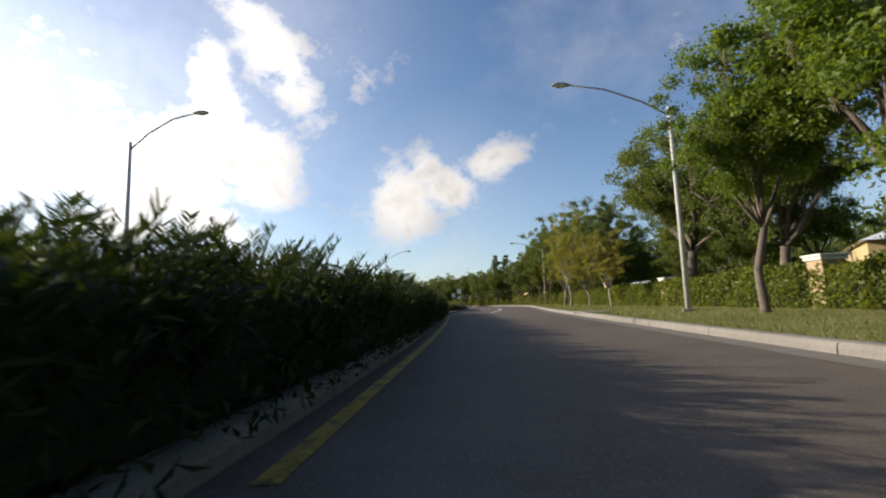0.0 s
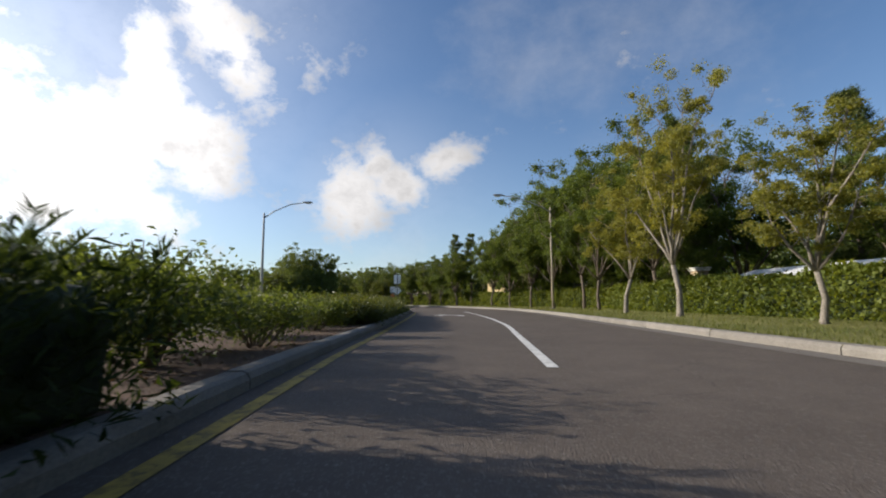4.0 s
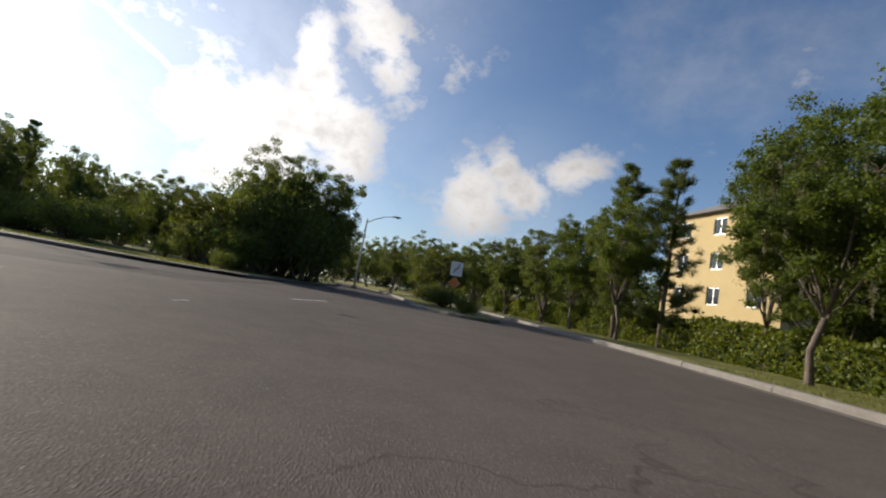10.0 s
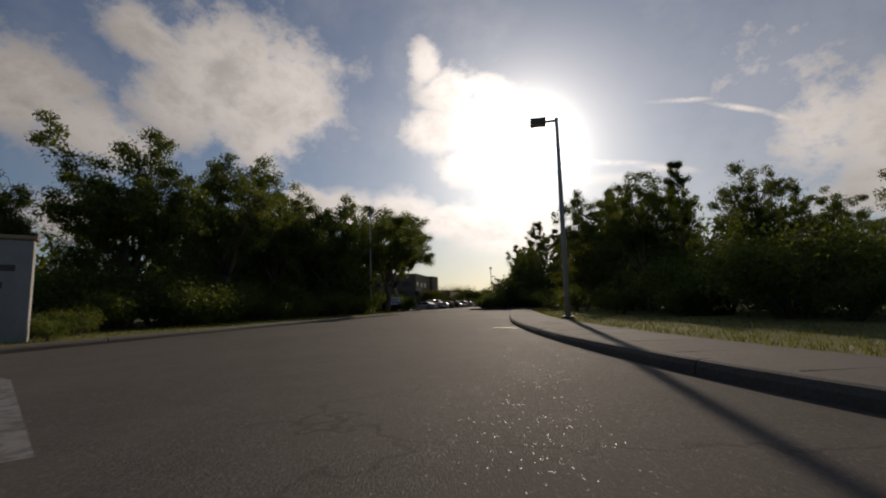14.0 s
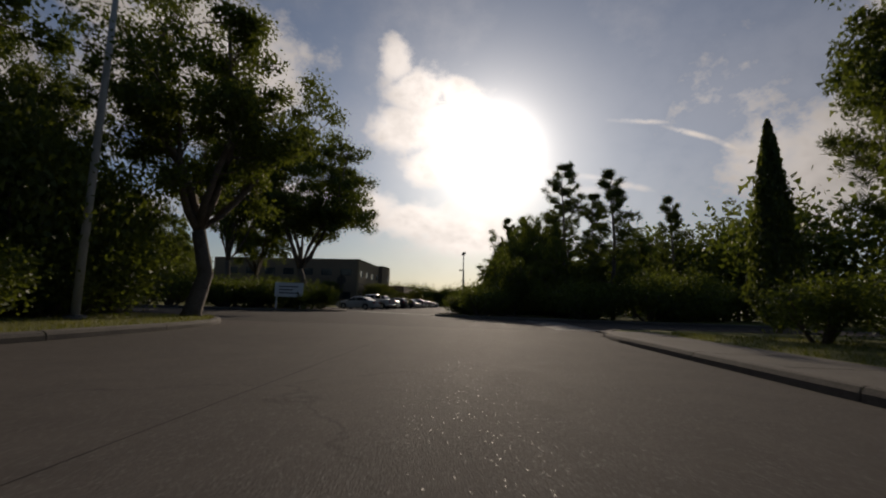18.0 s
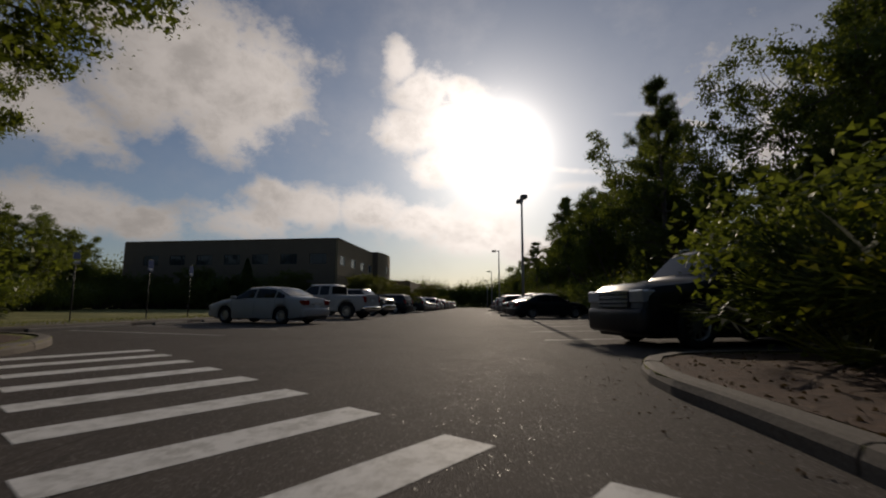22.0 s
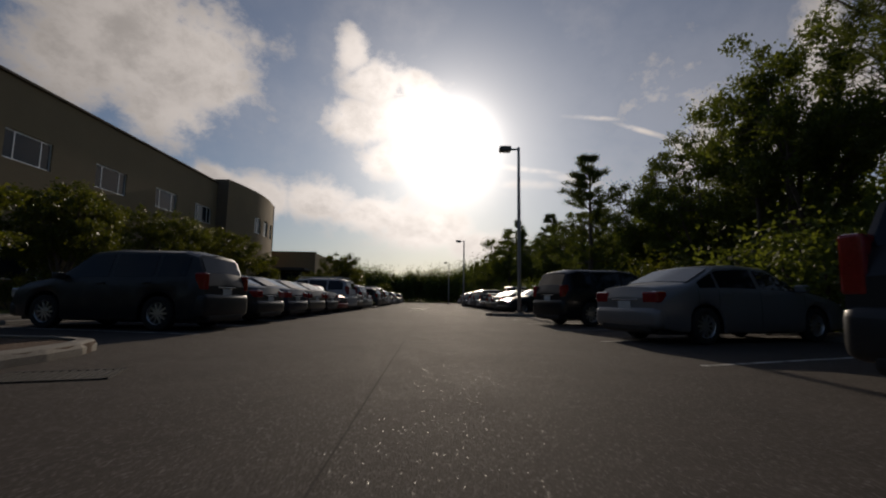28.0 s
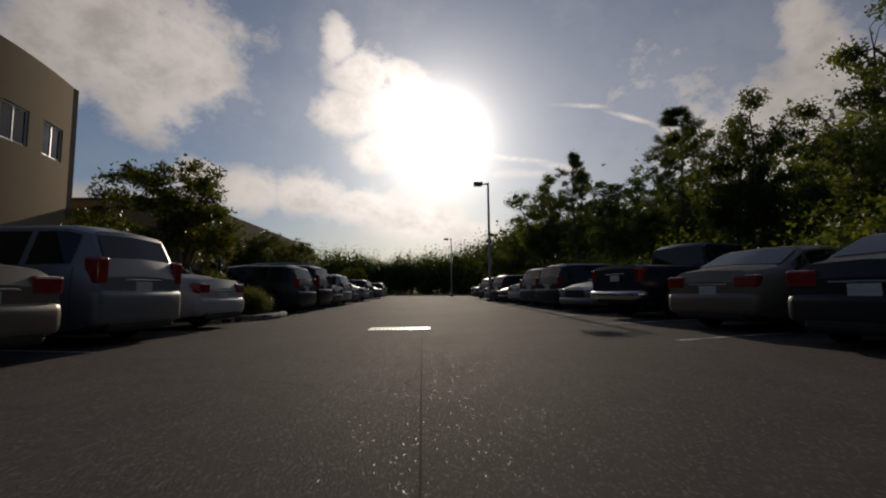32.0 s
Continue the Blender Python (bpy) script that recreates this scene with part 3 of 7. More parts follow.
def kerb(name, line, closed=False, width=0.17, height=0.15, step=3.05, side=1, reach=None, label="pale cast concrete kerb with joints", mat=KERB):
    """A kerb along a line, in cast lengths with open joints; side: where its back lies."""
    owner = thing(name, Matrix(), label, "kerb", kind="structure")
    pts = smooth_line(line, 0.6)
    if reach:
        pts = [p for p in pts if reach(p)]
    run = max(1, round(step / 0.6))
    for i in range(0, len(pts) - 1, run):
        seg = pts[i : i + run + 1]
        if len(seg) < 2 or max((b - a).length for a, b in zip(seg, seg[1:])) > 1.5:
            continue
        vs, fs = [], []
        lift = random.uniform(-0.004, 0.004)
        for j, p in enumerate(seg):
            d = (seg[min(j + 1, len(seg) - 1)] - seg[max(j - 1, 0)]).normalized()
            nrm = Vector((-d.y, d.x, 0)) * side
            q = p + d * (0.012 if j == 0 else -0.012 if j == len(seg) - 1 else 0)
            for off, z in ((-0.03, -0.02), (-0.03, height * 0.55), (0.0, height * 0.9), (0.04, height), (width, height), (width, -0.02)):
                r = q + nrm * off
                vs.append((r.x, r.y, z + (lift if z > 0 else 0)))
        m = 6
        for j in range(len(seg) - 1):
            for k in range(m - 1):
                fs.append((j * m + k, j * m + k + 1, (j + 1) * m + k + 1, (j + 1) * m + k))
        fs.append(tuple(range(m)))
        fs.append(tuple((len(seg) - 1) * m + k for k in range(m))[::-1])
        solid("kerb_stone", vs, fs, mat, owner)
    return owner


def within(x0, x1, y0, y1):
    return lambda p: x0 < p.x < x1 and y0 < p.y < y1


def strip(name, line, width, z, mat, label, kind="structure", parent=None):
    """A flat strip of paint along a line."""
    vs, fs = [], []
    pts = smooth_line(line, 1.0)
    for j, p in enumerate(pts):
        d = (pts[min(j + 1, len(pts) - 1)] - pts[max(j - 1, 0)]).normalized()
        n = Vector((-d.y, d.x, 0)) * width / 2
        vs += [(p.x + n.x, p.y + n.y, z), (p.x - n.x, p.y - n.y, z)]
    fs = [(2 * j, 2 * j + 1, 2 * j + 3, 2 * j + 2) for j in range(len(pts) - 1)]
    ob = solid(name, vs, fs, mat, parent)
    if parent is None:
        tagged(ob, label, "road marking", kind=kind)
    return ob


slab("median_grass", [U(q, s)[:2] for q, s in ((20.08, 19.2), (20.1, 22.2), (19.3, 22.9), (18.1, 22.5), (17.15, 20.6), (17.1, 19.2))], 0.05, 0.137, GRASS, "patch of grass on the rounded end of the median", "verge")

# gutter pans of pale concrete beside the main road
strip("gutter_east", [(p[0] - 0.26, p[1] - 0.05) for p in RIGHT_KERB], 0.45, 0.005, CONCRETE, "pale concrete gutter beside the kerb")

strip("yellow_line", [U(q, s) for q, s in MEDIAN_EDGE[1:]] + [U(20.64, 20.6)], 0.13, 0.006, YELLOW_LINE, "worn yellow edge line along the median")
strip("white_line", [U(22.64, -4.2), U(23.15, 0), U(23.64, 4), U(23.94, 9), U(24.0, 14), U(23.87, 21.2)], 0.13, 0.006, WHITE_LINE, "white line dividing the turn lane from the through lane")
strip("stop_line", [(-3.2, 34.4), (-5.0, 28.4)], 0.42, 0.006, WHITE_LINE, "broad white stop line across the side street")
strip("lane_dash", [(4.95, 38.1), (4.35, 40.3)], 0.12, 0.006, FADED_LINE, "short white lane dash in the junction")
strip("lane_dash", [(5.2, 30.2), (4.4, 33.0)], 0.12, 0.006, FADED_LINE, "short white lane dash in the junction")
strip("lane_dash", [U(14.6, 2), U(14.6, 5)], 0.12, 0.006, FADED_LINE, "short white lane dash on the far carriageway")
strip("patch_line", [(-6.2, 33.4), (-8.6, 30.0), (-9.3, 28.2)], 0.8, 0.0046, WORN_LINE, "faded painted lane arrow worn almost away")
slab("old_asphalt", [(-3.4, 26.3), (-2.75, 31.2), (-2.2, 33.7), (-1.3, 35.5), (-0.6, 36.8), (-0.1, 38.6), (-0.2, 40.8), (-1.2, 43.4), (-3.4, 46.0), (-8.0, 46.0), (-12, 38.2), (-28, 36.0), (-50, 35.2), (-50, 24.9), (-24, 25.4), (-8, 26.4)], -0.02, 0.003, OLD_ASPHALT, "paler worn asphalt of the side street", "road")

slab("trench_patch", [(0.3, 31.6), (1.0, 33.6), (1.7, 35.7), (2.2, 36.9), (2.05, 37.8), (1.1, 39.4), (-0.3, 41.7), (-1.6, 43.9), (-1.2, 43.4), (-0.2, 40.8), (-0.1, 38.6), (-0.6, 36.8), (-1.3, 35.5), (-2.2, 33.7), (-2.75, 31.2)], -0.02, 0.0036, ASPHALT, "band of darker patched asphalt across the mouth of the side street", "road")
slab("asphalt_patch", [(7.18, 37.14), (7.44, 37.24), (7.52, 37.46), (7.27, 37.42)], -0.02, 0.004, TAR, "small dark patch in the asphalt", "road")
slab("paint_patch", [(7.04, 33.96), (6.88, 34.30), (6.76, 34.31), (6.90, 33.96)], -0.02, 0.005, WORN_LINE, "scrap of worn pale paint in the junction", "road marking")


def turn_arrow():
    """A white left-turn arrow on the asphalt, drawn in road metres."""
    head = [(21.70, 14.3), (22.42, 14.85), (22.32, 14.32), (22.24, 13.95), (22.12, 13.35)]
    stem, inner = [], []
    for k in range(9):
        a = radians(75 * k / 8)
        stem.append((22.30 + 0.92 * math.sin(a), 13.30 + 1.02 * math.cos(a)))
        inner.append((22.26 + 0.66 * math.sin(a), 13.28 + 0.67 * math.cos(a)))
    vs = [U(u, s, 0.006) for u, s in stem + inner]
    fs = [(k, k + 1, 10 + k, 9 + k) for k in range(8)]
    o = len(vs)
    vs += [U(23.22, 12.9, 0.006), U(22.92, 12.9, 0.006)]
    fs.append((8, o, o + 1, 17))
    o = len(vs)
    vs += [U(u, s, 0.0062) for u, s in head]
    fs += [(o, o + 4, o + 3), (o, o + 3, o + 2), (o, o + 2, o + 1)]
    ob = solid("turn_arrow", vs, fs, WHITE_LINE)
    tagged(ob, "white left-turn arrow painted on the asphalt", "road marking", kind="structure")


turn_arrow()


def bars(name, start, step, along, length, width, count, label, mat=WHITE_LINE):
    owner = thing(name, Matrix(), label, "crosswalk", kind="structure")
    a = Vector(along).normalized()
    n = Vector((-a.y, a.x))
    for k in range(count):
        p = Vector(start) + k * Vector(step)
        q = p + a * length * (0.55 if k == 0 and name == "crosswalk" else 1)
        c = [p + n * width / 2, q + n * width / 2, q - n * width / 2, p - n * width / 2]
        solid("bar", [(v.x, v.y, 0.006) for v in c], [(0, 1, 2, 3)], mat, owner)


bars("crosswalk", (-67.45, 28.05), (-0.62, -0.76), (-0.82, 0.53), 1.80, 0.34, 11, "white ladder crosswalk over the car park entrance")
bars("side_crosswalk", (-51.3, 34.3), (-1.12, 0.0), (-0.25, 1.0), 1.7, 0.36, 10, "white ladder crosswalk over a side drive", FADED_LINE)

strip("paving_joint", [(-70, AY(-70) + 0.3), (-110, AY(-110) + 0.25), (-150, AY(-150) + 0.35), (-195, AY(-195) + 0.3)], 0.011, 0.0045, TAR, "dark paving joint along the middle of the aisle")
strip("paving_joint", [(-6, 30.9), (-26, 30.2), (-48, 29.6)], 0.011, 0.0045, TAR, "dark paving joint along the side street")
for kx, ky, kl, ka in [(-60.0, 27.0, 5.0, 80), (-83.0, 26.4, 3.0, 60), (-95.0, 22.2, 4.0, 100), (-121.0, 24.6, 3.6, 75), (24.6, -6.0, 3.0, 20), (21.0, 12.0, 3.6, 95)]:
    c, s_ = math.cos(radians(ka)), math.sin(radians(ka))
    strip("tar_patch_line", [(kx - c * kl / 2, ky - s_ * kl / 2), (kx + 0.15, ky - 0.1), (kx + c * kl / 2, ky + s_ * kl / 2)], 0.025, 0.0045, TAR, "thin dark tar line sealing a crack")

# stall lines and wheel stops
RIGHT_LINES = [-78.3 - 3.1 * k for k in range(7)] + [-103.0 - 3.1 * k for k in range(9)] + [-135.6 - 3.05 * k for k in range(14)]
LEFT_LINES = [-78.7 - 2.9 * k for k in range(12)] + [-118.9 - 2.79 * k for k in range(11)] + [-150.6 - 2.95 * k for k in range(9)]
stalls = thing("stall_lines", Matrix(), "thin white lines between the parking bays", "road marking", kind="structure")
for x in RIGHT_LINES:
    strip("line", [(x, AY(x) + 3.85), (x - 2.0, AY(x) + 9.0)], 0.10, 0.006, FADED_LINE, "", parent=stalls)
for x in LEFT_LINES:
    strip("line", [(x, AY(x) - 3.7), (x - 1.4, AY(x) - 9.4)], 0.10, 0.006, FADED_LINE, "", parent=stalls)


def wheel_stop(m, template=[]):
    if not template:
        bm = bmesh.new()
        prof = [(-0.075, 0), (-0.055, 0.085), (-0.035, 0.11), (0.035, 0.11), (0.055, 0.085), (0.075, 0)]
        rings = [[bm.verts.new((x, y, z)) for y, z in prof] for x in (-0.9, -0.87, 0.87, 0.9)]
        for v in rings[0] + rings[3]:
            v.co.z *= 0.8
        for a, b in zip(rings, rings[1:]):
            for k in range(5):
                bm.faces.new((a[k], a[k + 1], b[k + 1], b[k]))
        bm.faces.new(rings[0])
        bm.faces.new(rings[3][::-1])
        ob = part("wheel_stop", bm, KERB)
        tagged(ob, "pale precast concrete wheel stop at a bay's head", "wheel stop", "wheel stops of the car park")
        ob.matrix_basis = m
        template.append(ob)
        return ob
    return copy_thing(template[0], m)


for a in RIGHT_LINES[:-1]:
    wheel_stop(pose(a - 3.45, AY(a) + 8.75, 0.0, 0, 0, AISLE_TURN))
for a in [-77.0] + LEFT_LINES[:-1]:
    wheel_stop(pose(a - 2.75, AY(a) - 9.2, 0.0, 0, 0, AISLE_TURN))

# kerbed islands in the car park
ISLANDS = [
    ("lot_island", [(-99.0, 28.4), (-99.0, 33.2), (-102.6, 33.0), (-102.6, 28.3), (-101.9, 27.5), (-99.8, 27.5)]),
    ("lot_island", [(-131.2, 27.2), (-131.2, 29.6), (-134.2, 29.5), (-134.2, 27.1), (-133.5, 26.4), (-131.9, 26.4)]),
    ("lot_island", [(-112.3, 19.2), (-112.3, 13.6), (-116.6, 13.4), (-116.6, 19.1), (-115.9, 19.9), (-113.0, 19.9)]),
    ("lot_island", [(-147.0, 18.2), (-147.0, 12.8), (-150.2, 12.7), (-150.2, 18.1), (-149.6, 18.8), (-147.6, 18.8)]),
    ("lot_island", [(-178.6, 17.4), (-178.6, 12.0), (-182.0, 11.9), (-182.0, 17.3), (-181.2, 18.0), (-179.4, 18.0)]),
]
for iname, outline in ISLANDS:
    ring = rounded(outline + outline[:1], 2)
    area = sum(a[0] * b[1] - b[0] * a[1] for a, b in zip(ring, ring[1:]))
    slab(iname, ring[:-1], -0.03, 0.125, MULCH, "kerbed island of brown bark mulch in the car park", "island")
    kerb("island_kerb", ring + ring[1:2], side=1 if area > 0 else -1, step=1.8, label="rounded concrete kerb round a planted island")


def pavement(name, line, width, label, reach=None):
    """A concrete walk in slabs with joints."""
    owner = thing(name, Matrix(), label, "pavement", kind="structure")
    pts = smooth_line(line, 1.52)
    for a, b in zip(pts, pts[1:]):
        d = (b - a).normalized()
        n = Vector((-d.y, d.x, 0)) * width / 2
        a2, b2 = a + d * 0.008, b - d * 0.008
        c = [a2 + n, b2 + n, b2 - n, a2 - n]
        z = 0.137 + random.uniform(0, 0.004)
        vs = [(v.x, v.y, 0.10) for v in c] + [(v.x, v.y, z) for v in c]
        solid("paving_slab", vs, [(4, 5, 6, 7), (0, 1, 5, 4), (1, 2, 6, 5), (2, 3, 7, 6), (3, 0, 4, 7)], PAVING, owner)


walk_line = [(-3.3, 43.5), (-4.6, 40.6), (-7.4, 39.2), (-12.2, 37.8), (-20, 36.6), (-28, 36.2), (-42, 35.8), (-48.5, 35.8)]
pavement("side_walk", rounded(walk_line, 2), 1.5, "weathered brownish concrete pavement along the side street")
pavement("lot_walk", [(-80, AY(-80) - 11.0), (-150, AY(-150) - 11.0)], 1.6, "concrete walk along the heads of the parking bays")


def grate(name, x, y, w, l, turn, n, label, iron=DARK_STEEL):
    """A storm drain of parallel iron bars in a frame."""
    e = thing(name, pose(x, y, 0.004, 0, 0, turn), label, "drain grate")
    bm = bmesh.new()
    for x0, x1, y0, y1 in ((-w / 2, w / 2, -l / 2, -l / 2 + 0.04), (-w / 2, w / 2, l / 2 - 0.04, l / 2), (-w / 2, -w / 2 + 0.04, -l / 2, l / 2), (w / 2 - 0.04, w / 2, -l / 2, l / 2)):
        box(bm, x0, x1, y0, y1, 0, 0.012)
    part("frame", bm, iron, e)
    # flat black sheet under the bars paints the dark of the shaft
    part("pit_shade", boxed(-w / 2 + 0.03, w / 2 - 0.03, -l / 2 + 0.03, l / 2 - 0.03, 0, 0.003), SIGN_BLACK, e)
    for k in range(n):
        y0 = -l / 2 + 0.04 + (l - 0.08) * (k + 0.25) / n
        part("bar", boxed(-w / 2 + 0.03, w / 2 - 0.03, y0, y0 + (l - 0.08) * 0.5 / n, 0.002, 0.012), iron, e)


grate("drain_grate", -144.2, 22.5, 0.62, 1.15, 1.4, 14, "pale iron storm drain grate across the aisle", GALVANISED)
grate("drain_grate", -18.2, 35.55, 0.42, 0.8, 5.0, 12, "iron storm drain grate beside the kerb")
grate("drain_grate", -114.2, 20.75, 0.6, 0.9, 20.0, 12, "dark iron storm drain grate by the island", TYRE)


# ---- planting ----
def leaf_quads(rng, at, length, width, lean=None, flat=0.0):
    """Pointed leaves at given places: random way, or along lean."""
    n = len(at)
    d = rng.normal(size=(n, 3))
    d[:, 2] *= 1 - flat
    if lean is not None:
        d = d * 0.55 + lean
    d /= np.linalg.norm(d, axis=1)[:, None] + 1e-9
    w = np.cross(d, rng.normal(size=(n, 3)))
    w /= np.linalg.norm(w, axis=1)[:, None] + 1e-9
    ln = (length * rng.uniform(0.6, 1.25, n))[:, None]
    wd = (width * rng.uniform(0.6, 1.25, n))[:, None]
    v = np.empty((n, 3, 3))
    v[:, 0] = at - d * ln * 0.5 + w * wd * 0.15
    v[:, 1] = at + d * ln * 0.5
    v[:, 2] = at - d * ln * 0.10 - w * wd * 0.85
    return v.reshape(-1, 3)


def clumps(rng, tips, per, radius, squash=0.7):
    """Places of leaves: a loose ball round each tip."""
    t = np.repeat(np.asarray(tips, float), per, axis=0)
    g = rng.normal(size=t.shape)
    g /= np.linalg.norm(g, axis=1)[:, None]
    r = radius * rng.uniform(0.1, 1.0, len(t)) ** 0.55 * rng.uniform(0.55, 1.25, (len(tips), 1)).repeat(per, 1).ravel()
    g *= r[:, None]
    g[:, 2] *= squash
    return t + g


def limb(rng, start, way, length, r0, r1, bend=0.25, steps=4):
    pts, p, d = [Vector(start)], Vector(start), Vector(way).normalized()
    for _ in range(steps):
        d = (d + Vector(rng.normal(size=3)) * bend * 0.5 + Vector((0, 0, 0.06))).normalized()
        p = p + d * length / steps
        pts.append(p.copy())
    return pts, [r0 + (r1 - r0) * i / steps for i in range(steps + 1)]


TREE_CACHE = {}


def tree_oak(seed, h, spread, fork, leaf_n, leaf_size, bark, leaf, moss=False, trunk=0.2, extra=70):
    """A broad tree: forked trunk, limbs, twigs and leaf clumps on their ends."""
    rng = np.random.default_rng(seed)
    pieces, tips, twigs = [], [], []
    base = [(0, 0, -0.1), (0, 0, 0.15), (rng.normal() * 0.1, rng.normal() * 0.1, fork * 0.5), (rng.normal() * 0.2, rng.normal() * 0.2, fork)]
    pieces.append(tube(base, [trunk * 1.5, trunk * 1.1, trunk * 0.9, trunk * 0.8], 9))
    top = Vector(base[-1])
    limbs = 8
    limb_pts = []
    for i in range(limbs):
        a = 2 * math.pi * (i + rng.uniform(-0.3, 0.3)) / limbs
        lift = (0.55, 1.3, 2.6)[i % 3]
        out = Vector((math.cos(a), math.sin(a), lift))
        k = rng.uniform(0.78, 1.08)
        # each limb reaches towards the shell of the crown
        shell = Vector((math.cos(a) * spread * 0.78, math.sin(a) * spread * 0.78, (h - fork) * 0.42)) if lift < 1 else Vector((math.cos(a) * spread * 0.5, math.sin(a) * spread * 0.5, (h - fork) * (0.68 if lift < 2 else 0.86)))
        ln = shell.length * k
        pts, rad = limb(rng, top, shell, ln, trunk * 0.55, trunk * 0.16, 0.28, 5)
        pieces.append(tube(pts, rad, 6))
        limb_pts.append(pts)
        for j in range(2, 6):
            for _ in range(2):
                way = Vector(rng.normal(size=3)) + (pts[j] - top).normalized() * 0.9
                way.z = way.z * 0.7
                tw, tr = limb(rng, pts[j], way, spread * rng.uniform(0.22, 0.42), trunk * 0.13, trunk * 0.04, 0.4, 3)
                twigs.append(tube(tw, tr, 4, False))
                tips += [tuple(tw[2]), tuple(tw[3])]
    # fill the crown's envelope: twigs from the nearest limb to places inside an uneven shell
    nodes = [Vector(q) for p in limb_pts for q in p[1:]]
    mid, tall = fork + (h - fork) * 0.50, (h - fork) * 0.50
    for _ in range(extra):
        g = rng.normal(size=3)
        g /= np.linalg.norm(g)
        if g[2] < -0.45:
            g[2] *= 0.4
        a = math.atan2(g[1], g[0])
        shell = 0.86 + 0.14 * math.sin(3 * a + seed) + 0.10 * math.sin(5 * a + 7 * g[2] + seed)
        q = rng.uniform(0.45, 1.0) ** 0.6 * shell
        p = Vector((g[0] * spread * q, g[1] * spread * q, mid + g[2] * tall * q))
        near_by = min(nodes, key=lambda n: (n - p).length)
        bow = (near_by + p) / 2 + Vector(rng.normal(size=3)) * spread * 0.05
        twigs.append(tube([near_by, bow, p], [trunk * 0.10, trunk * 0.06, trunk * 0.025], 4, False))
        tips.append(tuple(p))
    tips = np.array(tips)
    tips[:, 2] = np.minimum(tips[:, 2], h * 0.96)
    per = max(6, leaf_n // len(tips))
    at = clumps(rng, tips, per, spread * 0.185)
    hang = None
    if moss:
        ends = tips[rng.choice(len(tips), 46)]
        strands = []
        for e in ends:
            drop = rng.uniform(0.35, 1.1)
            n = int(36 * drop)
            z = rng.uniform(0, drop, n)
            c = np.stack([e[0] + rng.normal(size=n) * 0.07 * (1.2 - z / drop), e[1] + rng.normal(size=n) * 0.07 * (1.2 - z / drop), e[2] - z], 1)
            strands.append(c)
        hang = leaf_quads(rng, np.concatenate(strands), 0.26, 0.03, np.array([0, 0, -1.5]))
    deep = leaf_quads(rng, clumps(rng, tips, 90, spread * 0.125), spread * 0.036, spread * 0.030)
    return pieces, twigs, np.concatenate([leaf_quads(rng, at, leaf_size, leaf_size * 0.62, None, 0.3), deep]), hang


def tree_pine(seed, h, spread, bare, leaf_n, bark, leaf):
    """A pine: straight stem, tiers of boughs, tufts of needles."""
    rng = np.random.default_rng(seed)
    pieces, tips, twigs = [], [], []
    stem = [(0, 0, -0.1)] + [(rng.normal() * 0.10, rng.normal() * 0.10, h * k / 6) for k in range(1, 7)]
    pieces.append(tube(stem, [0.17, 0.15, 0.13, 0.11, 0.08, 0.05, 0.015], 8))
    z = h * bare
    while z < h * 0.97:
        f = (z - h * bare) / (h * (1 - bare))
        reach = spread * (1 - f) ** 0.75 * (0.55 + 0.45 * min(1, f * 4)) + 0.25
        for _ in range(rng.integers(3, 6)):
            a = rng.uniform(0, 2 * math.pi)
            ln = reach * rng.uniform(0.6, 1.1)
            pts, rad = limb(rng, (0, 0, z), (math.cos(a), math.sin(a), rng.uniform(0.05, 0.5)), ln, 0.045, 0.012, 0.25, 4)
            twigs.append(tube(pts, rad, 4, False))
            tips += [tuple(p) for p in pts[2:]]
            for p in pts[2:]:
                tips.append(tuple(Vector(p) + Vector(rng.normal(size=3)) * 0.22 * ln * 0.5))
        z += h * rng.uniform(0.045, 0.075)
    tips = np.array(tips)
    per = max(8, leaf_n // len(tips))
    # brushes of needles spreading from each shoot
    root = np.repeat(tips, per, axis=0)
    ray = rng.normal(size=root.shape)
    ray[:, 2] = np.abs(ray[:, 2]) * 0.8 + 0.15 * ray[:, 2]
    ray /= np.linalg.norm(ray, axis=1)[:, None]
    at = root + ray * 0.17 + rng.normal(size=root.shape) * 0.09
    deep = leaf_quads(rng, clumps(rng, tips, 4, 0.15), 0.26, 0.08)
    return pieces, twigs, np.concatenate([leaf_quads(rng, at, 0.36, 0.034, ray * 5.0), deep]), None


def tree_cypress(seed, h, spread, leaf_n):
    rng = np.random.default_rng(seed)
    pieces = [tube([(0, 0, -0.1), (0, 0, h * 0.5), (0, 0, h * 0.98)], [0.14, 0.09, 0.01], 7)]
    z = rng.uniform(0.03, 1, leaf_n) ** 1.15
    a = rng.uniform(0, 2 * math.pi, leaf_n)
    rad = spread * np.minimum(1, z * 6) * (1 - z) ** 0.75 * rng.uniform(0.55, 1.1, leaf_n) * (1 + 0.18 * np.sin(a * 5 + z * 20))
    at = np.stack([rad * np.cos(a), rad * np.sin(a), z * h], 1)
    return pieces, [], leaf_quads(rng, at, 0.30, 0.13, np.array([0, 0, 1.3])), None


